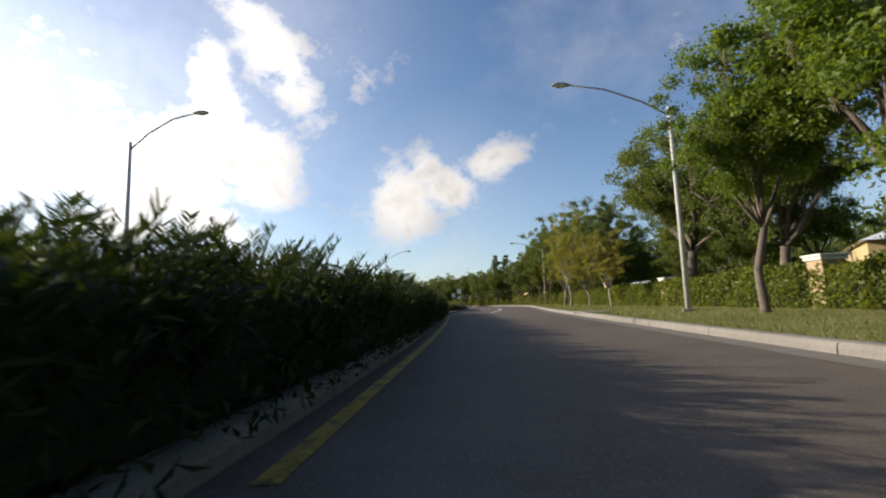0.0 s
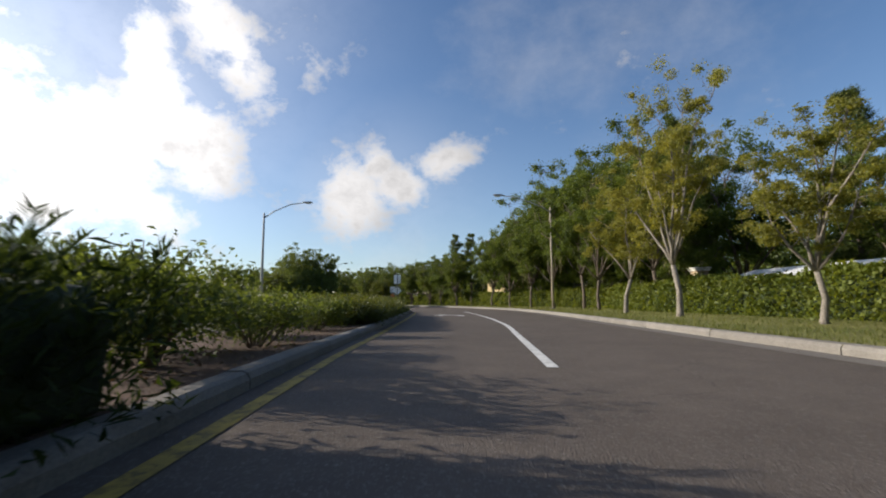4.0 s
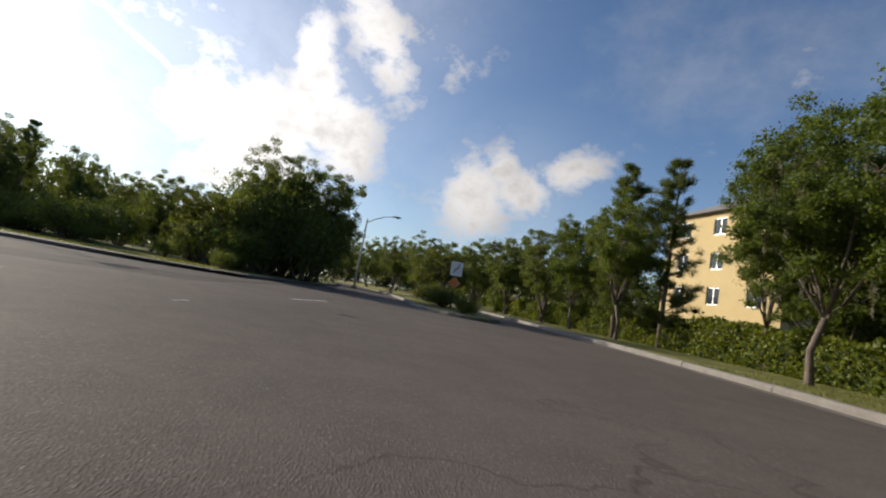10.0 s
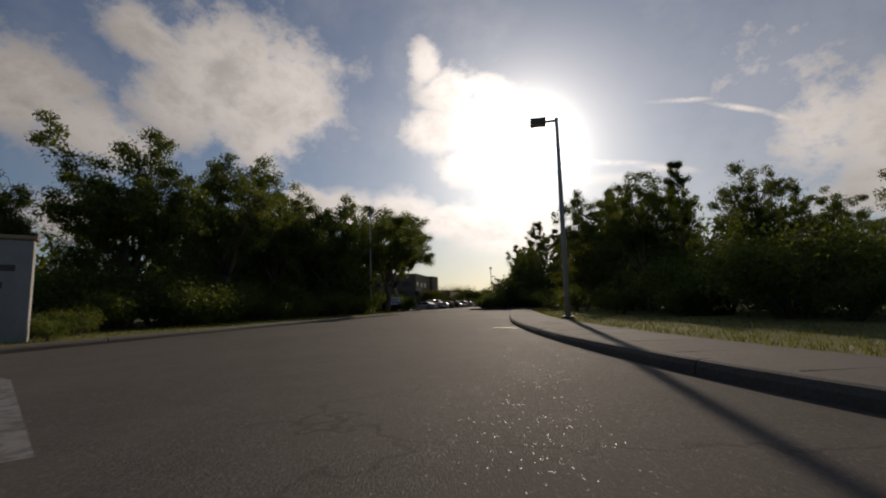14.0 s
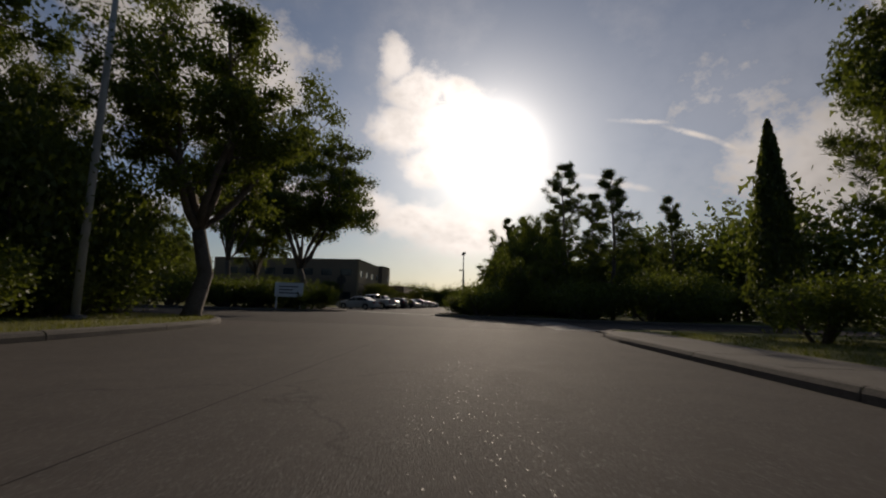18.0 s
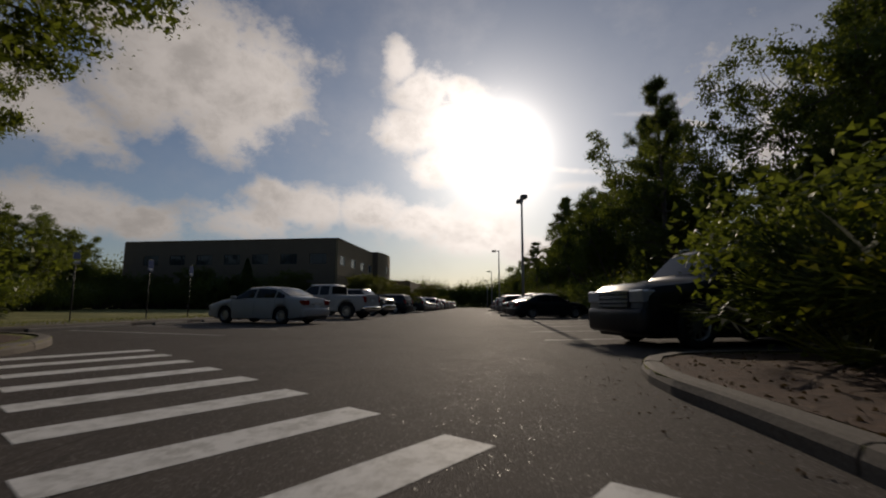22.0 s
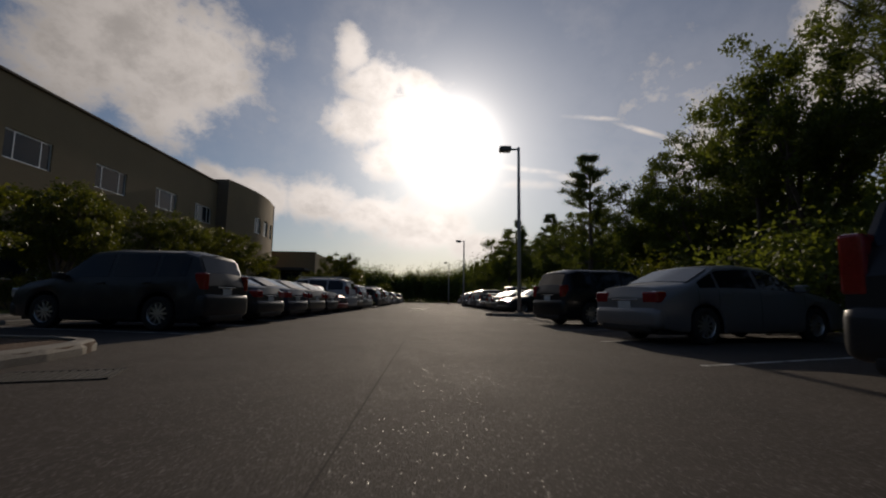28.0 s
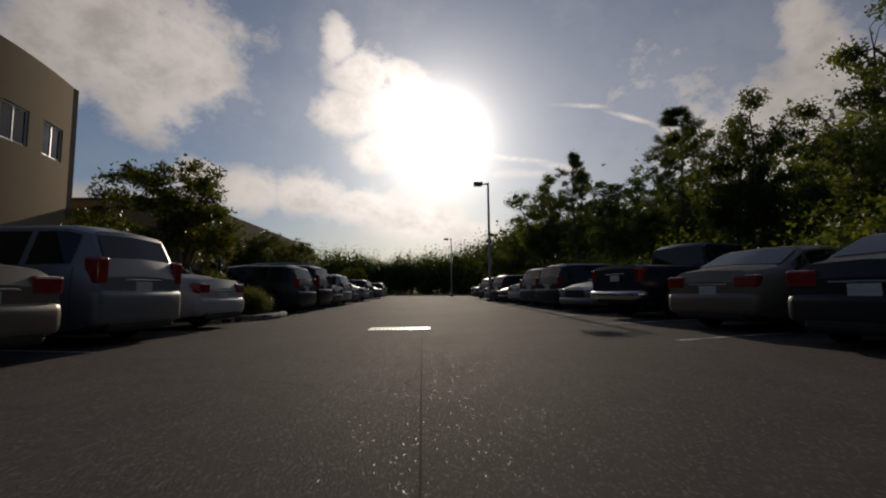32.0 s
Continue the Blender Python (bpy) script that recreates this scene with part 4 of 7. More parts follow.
def bush_leaves(seed, w, h, leaf_n, leaf_size, lobes=9):
    """A lobed bush on stems."""
    rng = np.random.default_rng(seed)
    pieces, tips, twigs = [], [], []
    for i in range(lobes):
        a = rng.uniform(0, 2 * math.pi)
        q = rng.uniform(0.1, 0.8)
        end = Vector((math.cos(a) * w * 0.5 * q, math.sin(a) * w * 0.5 * q, h * (0.78 - 0.45 * q * rng.uniform(0.4, 1.2))))
        pts, rad = limb(rng, (end.x * 0.15, end.y * 0.15, -0.05), end, end.length, 0.025, 0.008, 0.2, 3)
        twigs.append(tube(pts, rad, 4, False))
        tips.append(tuple(pts[-1]))
        tips.append(tuple(pts[-2]))
    at = clumps(rng, tips, max(5, leaf_n // len(tips)), w * 0.27, 0.85)
    at[:, 2] = np.abs(at[:, 2])
    deep = clumps(rng, tips, 90, w * 0.20)
    deep[:, 2] = np.abs(deep[:, 2])
    return pieces, twigs, np.concatenate([leaf_quads(rng, at, leaf_size, leaf_size * 0.58), leaf_quads(rng, deep, w * 0.030, w * 0.024)]), None


TREE_KINDS = {
    # key: (name, category, label, bark, leaf, crown name, native height, builder)
    "oak_a": ("oak_tree", "tree", "broad oak with a dense dark green crown", BARK, OAK_LEAF, 8.0, lambda: tree_oak(11, 8.0, 3.6, 1.6, 18000, 0.115, BARK, OAK_LEAF)),
    "oak_b": ("oak_tree", "tree", "spreading oak with dark green leaf clumps", BARK, OAK_LEAF, 8.0, lambda: tree_oak(12, 8.0, 3.3, 1.9, 18000, 0.115, BARK, OAK_LEAF)),
    "moss_oak": ("mossy_oak", "tree", "tall oak hung with grey Spanish moss", BARK, OAK_LEAF, 10.0, lambda: tree_oak(13, 10.0, 4.4, 2.6, 25000, 0.125, BARK, OAK_LEAF, True, 0.27)),
    "green_oak": ("young_oak", "tree", "sunlit oak with bright green leaves", BARK, FRESH_LEAF, 9.0, lambda: tree_oak(14, 9.0, 3.4, 2.6, 21000, 0.115, BARK, FRESH_LEAF, True, 0.15)),
    "slim_a": ("slender_tree", "tree", "slender young tree with thin yellow-green leaves", PALE_BARK, DRY_LEAF, 8.5, lambda: tree_oak(15, 8.5, 2.2, 1.6, 10000, 0.085, PALE_BARK, DRY_LEAF, False, 0.11, 50)),
    "slim_b": ("slender_tree", "tree", "slender young tree with airy olive leaves", PALE_BARK, DRY_LEAF, 8.0, lambda: tree_oak(16, 8.0, 2.2, 1.7, 9000, 0.09, PALE_BARK, DRY_LEAF, False, 0.10, 50)),
    "wood_a": ("woodland_tree", "tree", "woodland tree with a ragged dark crown", BARK, OAK_LEAF, 9.0, lambda: tree_oak(17, 9.0, 3.5, 1.0, 15000, 0.125, BARK, OAK_LEAF, False, 0.2, 110)),
    "wood_b": ("woodland_tree", "tree", "woodland tree with an uneven leafy crown", BARK, OAK_LEAF, 9.0, lambda: tree_oak(18, 9.0, 3.2, 0.7, 15000, 0.125, BARK, OAK_LEAF, False, 0.2, 110)),
    "pine_a": ("pine_tree", "tree", "tall pine with tiers of needle tufts", BARK, PINE_LEAF, 11.0, lambda: tree_pine(19, 11.0, 2.7, 0.12, 19000, BARK, PINE_LEAF)),
    "pine_b": ("pine_tree", "tree", "tall ragged pine with an open crown", BARK, PINE_LEAF, 11.0, lambda: tree_pine(20, 11.0, 3.3, 0.30, 18000, BARK, PINE_LEAF)),
    "cypress": ("cypress_tree", "tree", "narrow pointed cypress with dense dark foliage", BARK, PINE_LEAF, 9.0, lambda: tree_cypress(21, 9.0, 1.15, 9000)),
    "bush_a": ("bush", "bush", "rounded leafy green bush", BARK, SHRUB_LEAF, 1.0, lambda: bush_leaves(22, 1.6, 1.15, 5600, 0.056, 22)),
    "bush_b": ("bush", "bush", "loose dark green bush", BARK, OAK_LEAF, 1.0, lambda: bush_leaves(23, 1.7, 1.2, 3600, 0.056)),
    "thicket": ("thicket_bush", "bush", "dense undergrowth of dark leaves", BARK, OAK_LEAF, 1.0, lambda: bush_leaves(24, 1.8, 1.2, 5200, 0.054, 14)),
    "verge_a": ("verge_tree", "tree", "straight-stemmed tree with fine mid-green leaves", BARK, MID_LEAF, 9.0, lambda: tree_oak(31, 9.0, 2.8, 2.0, 20000, 0.10, PALE_BARK, MID_LEAF, True, 0.11, 150)),
    "verge_b": ("verge_tree", "tree", "slim tree with a tall mid-green crown", BARK, MID_LEAF, 9.0, lambda: tree_oak(32, 9.0, 2.6, 1.6, 20000, 0.10, BARK, MID_LEAF, False, 0.10, 150)),
    "back_a": ("woodland_tree", "tree", "dense woodland tree with mid-green leaves", BARK, MID_LEAF, 10.0, lambda: tree_oak(33, 10.0, 3.6, 0.8, 13000, 0.125, BARK, MID_LEAF, False, 0.16, 130)),
    "giant": ("giant_oak", "tree", "very tall spreading oak with fine dark foliage", BARK, OAK_LEAF, 16.0, lambda: tree_oak(26, 16.0, 7.0, 3.4, 64000, 0.14, BARK, OAK_LEAF, True, 0.34, 220)),
    "small": ("ornamental_tree", "tree", "small ornamental tree with a rounded crown", BARK, SHRUB_LEAF, 3.5, lambda: tree_oak(25, 3.5, 1.7, 0.6, 5200, 0.10, BARK, SHRUB_LEAF, False, 0.07)),
}


def plant(key, x, y, h, wide=1.0, group="", turn=None, z=0.1, label=""):
    """A tree or bush of a kind, scaled to the height h; wide stretches its spread."""
    name, category, text, bark, leaf, native, make = TREE_KINDS[key]
    s = h / native
    turn = turn if turn is not None else (x * 37.3 + y * 91.7) % 360
    scale = Matrix.Diagonal((s * wide, s * wide, s, 1))
    m = pose(x, y, z, 0, 0, turn) @ scale
    if key not in TREE_CACHE:
        pieces, twigs, cloud_v, hang = make()
        e = thing(name, m, text, category, group)
        for i, (vs, fs) in enumerate(pieces):
            solid("limb" if i else "trunk", vs, fs, bark, e, "", True)
        if twigs:
            vs, fs = merged(twigs)
            tagged(solid("branchwork", vs, fs, bark, e, "", True), kind="stuff")
        tagged(quads("crown", cloud_v, leaf, e, "", 3), kind="stuff")
        if hang is not None:
            tagged(quads("hanging_moss", hang, MOSS, e, "", 3), "strands of grey hanging moss", kind="stuff")
        TREE_CACHE[key] = (e, s, wide)
        ob = e
    else:
        e, s0, w0 = TREE_CACHE[key]
        ob = copy_thing(e, pose(x, y, z, 0, 0, turn) @ Matrix.Diagonal((s * wide / (s0 * w0), s * wide / (s0 * w0), s / s0, 1)))
        tagged(ob, text, category, group)
    if label:
        tagged(ob, label, category, group)
    return ob


# the east side of the main road
for x, y, h, w, k in [
    (27.1, 14.9, 9.8, 0.85, "slim_a"), (29.0, 9.9, 5.9, 1.1, "slim_b"), (30.7, 4.0, 5.8, 1.1, "slim_b"), (26.0, 20.0, 7.4, 1.1, "slim_b"),
]:
    plant(k, x, y, h, w, "slender trees along the verge")
for x, y, h, w, k in [
    (37.5, -15.5, 10.6, 1.05, "green_oak"), (38.5, -25, 10.0, 1.0, "moss_oak"), (35.6, 4.8, 12.8, 0.95, "moss_oak"), (35.1, -12.4, 8.8, 0.85, "green_oak"), (39.0, -2.0, 10.8, 0.9, "moss_oak"), (37.8, 6.6, 9.8, 0.85, "back_a"), (38.2, 0.6, 7.0, 1.0, "back_a"), (36.6, 9.4, 8.4, 0.8, "back_a"), (42, -34, 10.5, 1.0, "moss_oak"), (44, -8, 9.0, 1.0, "oak_a"), (41.5, 4, 8.0, 1.0, "green_oak"),
    (28.0, 23.2, 9.8, 1.0, "verge_a"), (25.4, 27.2, 10.4, 0.9, "verge_b"), (24.8, 32.4, 11.2, 0.9, "verge_a"), (22.6, 35.6, 11.2, 0.9, "verge_b"), (20.6, 38.6, 8.6, 0.95, "verge_a"), (18.4, 41.8, 8.2, 1.0, "verge_b"), (15.9, 49.4, 8.4, 0.75, "verge_b"), (16.2, 45.0, 8.0, 1.0, "verge_a"),
    (33.0, 26.0, 11.0, 1.0, "back_a"), (30.0, 31.5, 13.8, 0.95, "back_a"), (27.4, 36.6, 13.4, 0.95, "back_a"), (24.6, 41.6, 14.0, 1.05, "back_a"), (21.6, 46.4, 12.6, 1.0, "back_a"), (18.4, 50.4, 11.0, 1.05, "back_a"), (37.0, 20.0, 8.4, 1.0, "back_a"), (8.4, 61.0, 8.2, 0.95, "wood_a"), (10.6, 53.0, 7.4, 1.0, "verge_a"), (7.6, 57.2, 7.2, 1.0, "verge_b"), (5.0, 60.6, 7.2, 0.9, "wood_b"), (0.0, 67.4, 7.4, 1.0, "wood_a"), (-6, 74, 7.6, 1.0, "wood_b"), (-13, 80.5, 8.0, 1.0, "wood_a"), (-21, 88, 8.0, 1.1, "wood_b"), (-30, 96, 8.5, 1.1, "wood_a"), (-40, 104, 8.5, 1.2, "wood_b"), (-2, 80, 9, 1.1, "wood_a"), (-14, 92, 9.5, 1.1, "wood_b"),
    (37, 12, 8.0, 0.9, "back_a"), (34, 42, 10, 1.1, "wood_b"), (48, 2, 9, 1.1, "wood_a"), (46, -20, 10, 1.1, "wood_b"), (52, -32, 10, 1.1, "wood_a"),
]:
    plant(k, x, y, h, w, "oaks along the main road")
for x, y, h in [(30.2, 25.0, 5.4), (28.6, 28.6, 5.8), (27.4, 32.8, 5.6), (25.8, 36.2, 6.0), (23.8, 39.6, 5.6), (21.6, 42.6, 5.4), (19.4, 45.6, 5.2), (17.6, 48.6, 5.0)]:
    plant("back_a", x, y, h, 1.1, "young trees behind the ivy hedge")
for x, y, h in [(30.5, 27.5, 12.0), (22.8, 43.5, 11.0), (36.5, 22.0, 10.5), (19.4, 60.5, 12.5), (22.4, 57.0, 13.0), (12.4, 53.6, 9.2), (10.2, 55.2, 9.4)]:
    plant("pine_a", x, y, h, 0.9, "pines behind the verge")

# second median and the far carriageway
for x, y, h, w, k in [(-1.0, 56.6, 3.8, 1.1, "small"), (-6.5, 63.4, 6.0, 0.9, "wood_b"), (-14, 70.6, 6.6, 0.9, "wood_a"), (-24, 79.6, 7.0, 1.0, "wood_b"), (-35, 88.5, 7.5, 1.0, "wood_a")]:
    plant(k, x, y, h, w, "trees on the second median")
for x, y, h in [(2.2, 51.4, 1.0), (0.6, 54.2, 1.1), (-2.6, 58.4, 1.2), (4.8, 48.4, 0.7)]:
    plant("bush_a", x, y, h, 1.3, "shrubs on the second median")

# north-west corner and the right of the side street
for x, y, h, w, k in [
    (-9.0, 49.0, 8.4, 0.95, "wood_b"), (-11.6, 50.6, 7.6, 0.9, "wood_a"), (-7.0, 51.6, 7.8, 0.9, "wood_b"), (-11.0, 46.8, 4.2, 1.1, "small"),
    (-19.0, 55.0, 5.6, 0.85, "wood_b"), (-28.0, 42.0, 7.0, 0.75, "oak_b"), (-31.0, 48.0, 6.6, 0.8, "wood_a"), (-18.6, 50.6, 6.4, 0.8, "wood_a"), (-22.6, 50.4, 6.6, 0.8, "wood_b"), (-26.4, 46.6, 7.2, 0.7, "wood_a"), (-37.5, 55.7, 8.0, 0.9, "wood_b"), (-24, 62, 7.0, 1.0, "wood_a"), (-34, 66, 7.5, 1.0, "wood_b"), (-45, 62, 8, 1.0, "wood_a"), (-18, 66, 6.5, 1.0, "wood_b"),
    (-38.5, 42.5, 9.4, 0.8, "wood_a"), (-43.8, 41.2, 10.2, 0.66, "oak_a"), (-45, 48, 10.8, 0.85, "wood_b"), (-48.4, 44.0, 11.0, 0.8, "pine_b"), (-33.5, 39.8, 4.6, 0.9, "small"),
]:
    plant(k, x, y, h, w, "trees on the north-west corner")
for x, y, h in [(-7.6, 47.0, 2.2), (-10.0, 46.4, 2.4), (-12.8, 47.2, 2.3), (-15.4, 48.6, 2.0), (-6.2, 44.4, 0.9), (-11.5, 44.8, 1.0), (-16.5, 43.5, 1.1), (-22, 41.6, 1.2), (-26, 40.2, 1.3), (-36, 39.4, 1.5), (-41, 38.8, 1.7), (-46.2, 39.6, 1.6)]:
    plant("bush_b", x, y, h, 1.2, "bushes along the side street")
plant("pine_a", -30.5, 44.5, 8.2, 0.8, "pines by the side street")
for x, y, h in [(-7.8, 48.2, 4.6), (-9.8, 47.8, 4.9), (-11.6, 48.6, 4.4), (-6.4, 49.8, 4.4), (-13.2, 49.6, 3.8), (-8.8, 50.6, 6.0), (-10.6, 51.4, 5.6), (-16.6, 50.4, 3.4), (-18.6, 52.2, 4.0), (-20.8, 53.6, 3.8), (-23.4, 52.6, 3.6), (-25.8, 49.6, 3.2), (-28.2, 46.8, 3.4)]:
    plant("thicket", x, y, h, 0.62, "tall thickets on the corner")

# south-west side of the side street
for x, y, h, w, k in [
    (-9.5, 15.0, 4.2, 1.0, "oak_a"), (-17.0, 16.4, 6.4, 1.0, "oak_b"), (-21.4, 19.4, 9.0, 0.95, "oak_a"), (-27.5, 19.6, 9.8, 0.9, "moss_oak"), (-33.0, 19.4, 10.0, 0.85, "oak_b"), (-39.6, 20.0, 9.8, 1.0, "moss_oak"), (-49.0, 22.3, 11.0, 0.92, "moss_oak"), (-43.0, 15.6, 11.0, 0.85, "oak_b"), (-49.4, 15.6, 9.8, 0.75, "oak_b"), (-47.5, 10.0, 11.0, 0.9, "wood_a"), (-49.0, 12.5, 12.0, 0.7, "oak_a"),
    (-14, 12, 4.6, 1.1, "wood_b"), (-21, 11, 7, 1.0, "wood_a"), (-28, 10, 8.5, 0.9, "wood_b"), (-36, 10, 10.5, 0.9, "wood_a"), (-43, 10, 11.5, 0.9, "wood_b"), (-6.5, 14.5, 5.5, 0.9, "wood_b"), (-3.0, 7.0, 5.5, 1.0, "wood_a"), (1, -2, 6, 1.0, "wood_b"), (3, -14, 6, 1.0, "wood_a"), (6, -28, 6.5, 1.0, "wood_b"), (-47, 2, 10, 1.1, "wood_a"),
]:
    plant(k, x, y, h, w, "trees south of the side street")
for k, x in enumerate([-18.4, -21.8, -25.4, -28.6, -32, -35.4, -38.8, -42, -45.4]):
    plant("thicket" if k % 2 else "bush_b", x, 21.2 + 0.5 * math.sin(k * 2.1), 1.5 + 0.35 * math.sin(k * 1.3), 1.3, "bushes along the side street")

for k in range(14):
    plant("thicket", -18.4 - 2.4 * k, 19.0 + 0.6 * math.sin(k * 1.7), 2.2 + 0.5 * math.sin(k * 2.3), 1.3, "bushes along the side street")

for x, y, h in [(-37.0, 16.6, 5.2), (-39.4, 17.4, 5.8), (-41.6, 18.2, 6.0), (-43.6, 18.8, 5.6), (-45.6, 19.6, 5.0), (-47.4, 18.4, 5.6), (-49.2, 19.4, 4.6), (-34.6, 17.0, 5.4), (-31.8, 16.8, 5.2), (-44.6, 14.6, 6.6), (-48.2, 15.2, 6.2), (-41.0, 14.4, 6.6)]:
    plant("thicket", x, y, h, 0.62, "tall thickets south of the side street")

# the car park's corner blocks
for x, y, h, w, k in [(-73.2, 16.2, 16.0, 0.95, "giant"), (-79.0, 9.0, 12.0, 0.75, "moss_oak"), (-70.0, 11.4, 15.5, 0.62, "oak_b"), (-72.0, 3.0, 10.0, 0.9, "wood_a"), (-69.0, -2.0, 9.5, 0.9, "wood_b")]:
    plant(k, x, y, h, w, "mossy oaks by the car park entrance")
plant("cypress", -54.2, 43.6, 8.8, 1.0)
for k in range(11):
    plant("thicket", -64.8 - 0.95 * k, 42.4 + 0.75 * k + 0.6 * math.sin(k * 2.1), 2.8 + 0.5 * math.sin(k * 1.7), 1.2, "undergrowth by the north drive")
for x, y, h, w, k in [(-66.4, 40.6, 10.4, 1.0, "pine_a"), (-70.4, 38.0, 12.2, 0.8, "pine_b"), (-69.4, 45.7, 9.3, 0.9, "pine_a"), (-90.0, 34.9, 11.5, 0.8, "pine_a"), (-99.9, 37.3, 13.6, 0.9, "pine_b"), (-139.6, 33.9, 10.6, 1.15, "pine_a"), (-84, 40, 12.0, 0.9, "pine_b"), (-119.5, 35.6, 12.8, 1.05, "pine_b"), (-116.5, 38.0, 12.0, 1.0, "pine_a"), (-126, 35.5, 8.5, 0.8, "pine_a"), (-158, 36, 10.0, 0.9, "pine_b"), (-75.5, 41.5, 11.0, 0.9, "pine_a"), (-171, 34.5, 11.5, 0.9, "pine_b")]:
    plant(k, x, y, h, w, "pines along the car park")
for x, y, h, w, k in [
    (-66.0, 34.0, 4.4, 1.0, "wood_a"), (-69.0, 33.0, 4.8, 0.95, "wood_b"), (-72.4, 34.0, 5.0, 0.9, "wood_b"), (-75.4, 36.6, 7.2, 0.8, "wood_a"), (-68.0, 37.2, 6.5, 0.8, "wood_b"), (-79.0, 36.6, 10.0, 0.85, "oak_b"), (-85.0, 37.0, 10.8, 0.85, "wood_b"), (-94.5, 36.6, 11.4, 0.85, "oak_a"), (-104.5, 36.0, 11.0, 0.8, "wood_b"), (-109.5, 36.0, 11.5, 0.8, "wood_a"), (-114.5, 36.2, 12.0, 0.75, "oak_a"), (-125.0, 36.0, 10.6, 0.85, "oak_b"), (-130, 36.4, 10.0, 0.9, "wood_b"), (-135, 36.2, 9.0, 0.9, "wood_a"), (-145, 36.0, 8.8, 0.9, "wood_b"), (-152, 35.2, 8.2, 0.9, "wood_a"), (-162, 34.8, 8.2, 1.0, "wood_b"), (-179.0, 34.6, 12.4, 0.9, "wood_a"), (-170, 40, 9.5, 1.1, "wood_b"), (-188, 33, 9, 1.1, "wood_b"), (-198, 33, 9, 1.2, "wood_a"), (-96, 46, 11, 1.0, "wood_a"), (-110, 45, 11, 1.0, "wood_b"), (-124, 44, 10, 1.1, "wood_a"), (-140, 43, 9.5, 1.1, "wood_b"), (-154, 43, 10, 1.1, "wood_a"), (-82, 47, 10, 1.0, "wood_b"),
]:
    plant(k, x, y, h, w, "trees along the car park's edge")
for x, y, h, w, k in [(-96.0, -12.0, 10.6, 0.8, "wood_a"), (-100.0, -15.4, 11.6, 0.8, "oak_a"), (-104.6, -15.0, 10.0, 0.85, "wood_b"), (-109.4, -18.6, 10.6, 0.85, "wood_a"), (-114.0, -21.0, 9.8, 0.85, "wood_b"), (-118.6, -24.0, 10.0, 0.85, "wood_a"), (-104.0, -22.0, 12.0, 0.9, "pine_b"), (-92.4, -9.0, 9.6, 0.8, "wood_b"), (-88.0, -7.6, 9.0, 0.8, "wood_a")]:
    plant(k, x, y, h, w, "trees beyond the lawn")
for k in range(16):
    plant("thicket", -88.0 - 2.2 * k, -6.4 - 1.05 * k + 0.8 * math.sin(k * 1.9), 2.6 + 0.6 * math.sin(k * 2.3), 1.2, "undergrowth beyond the lawn")
k = 0
for x in np.arange(-64.6, -190, -2.35):
    y = max(AY(x) + 11.0, 33.0) if x < -76 else 31.6 + 0.9 * math.sin(k * 1.7)
    plant(("thicket", "bush_b", "thicket", "bush_a")[k % 4], float(x), float(y) + 0.7 * math.sin(k * 2.3), 1.9 + 0.6 * math.sin(k * 1.9), 1.25, "undergrowth along the car park's edge")
    k += 1

for k in range(13):
    plant("thicket", -64.6 - 1.9 * k, 38.2 + 0.8 * math.sin(k * 1.9) - 0.05 * k, 2.3 + 0.5 * math.sin(k * 2.7), 1.3, "undergrowth along the car park's edge")
for k in range(15):
    plant("thicket" if k % 3 else "bush_b", -18.5 - 2.1 * k, 43.4 + 0.9 * math.sin(k * 1.6), 2.2 + 0.5 * math.sin(k * 2.1), 1.3, "bushes along the side street")

for k in range(12):
    plant(("thicket", "bush_b")[k % 2], -66.6 - 0.9 * k, 13.6 - 1.1 * (k % 3) + 0.2 * k, 1.9 + 0.5 * math.sin(k * 2.3), 1.35, "undergrowth by the car park entrance")
for k in range(9):
    plant("thicket", -66.5 - 0.4 * math.sin(k), 9.0 - 2.6 * k, 2.4 + 0.4 * math.sin(k * 1.9), 1.4, "undergrowth by the car park entrance")

# islands and the office's front
for x, y, h in [(-113.4, 17.6, 2.9), (-115.4, 15.4, 3.3), (-114.6, 18.6, 2.2), (-148.4, 15.4, 4.6), (-149.2, 13.2, 3.0), (-126.2, 10.2, 4.8), (-128.5, 9.4, 5.0), (-132.5, 9.6, 5.2), (-136.5, 9.4, 5.0), (-140.8, 9.6, 5.4), (-144.4, 10.0, 4.2), (-153.2, 10.4, 2.8), (-164, 12.4, 4.6), (-168.5, 12.2, 4.8), (-174, 12.0, 4.6), (-180.4, 15.5, 3.2)]:
    plant("small", x, y, h, 1.0, "ornamental trees by the office")
for x, y in [(-113.2, 15.6), (-147.8, 17.6), (-149.4, 17.4), (-148.4, 18.0), (-101.4, 28.6), (-99.9, 31.4), (-102.0, 31.6)]:
    plant("bush_a", x, y, 0.75, 0.9, "low shrubs on the car park's islands")
for k in range(13):
    plant(("small", "thicket", "bush_b")[k % 3], -124.6 + 1.2 * math.sin(k * 2.2), -24.0 + 2.15 * k, (5.2, 4.0, 3.4)[k % 3] + 0.6 * math.sin(k * 1.3), 1.1, "planting along the office's east wall")
plant("cypress", -124.0, -4.5, 6.6, 1.6)
for k in range(22):
    plant("bush_b", -121 - 2.2 * k, 7.9 + 0.25 * math.sin(k * 2), 1.15 + 0.15 * math.sin(k), 1.0, "clipped shrubs along the office wall")


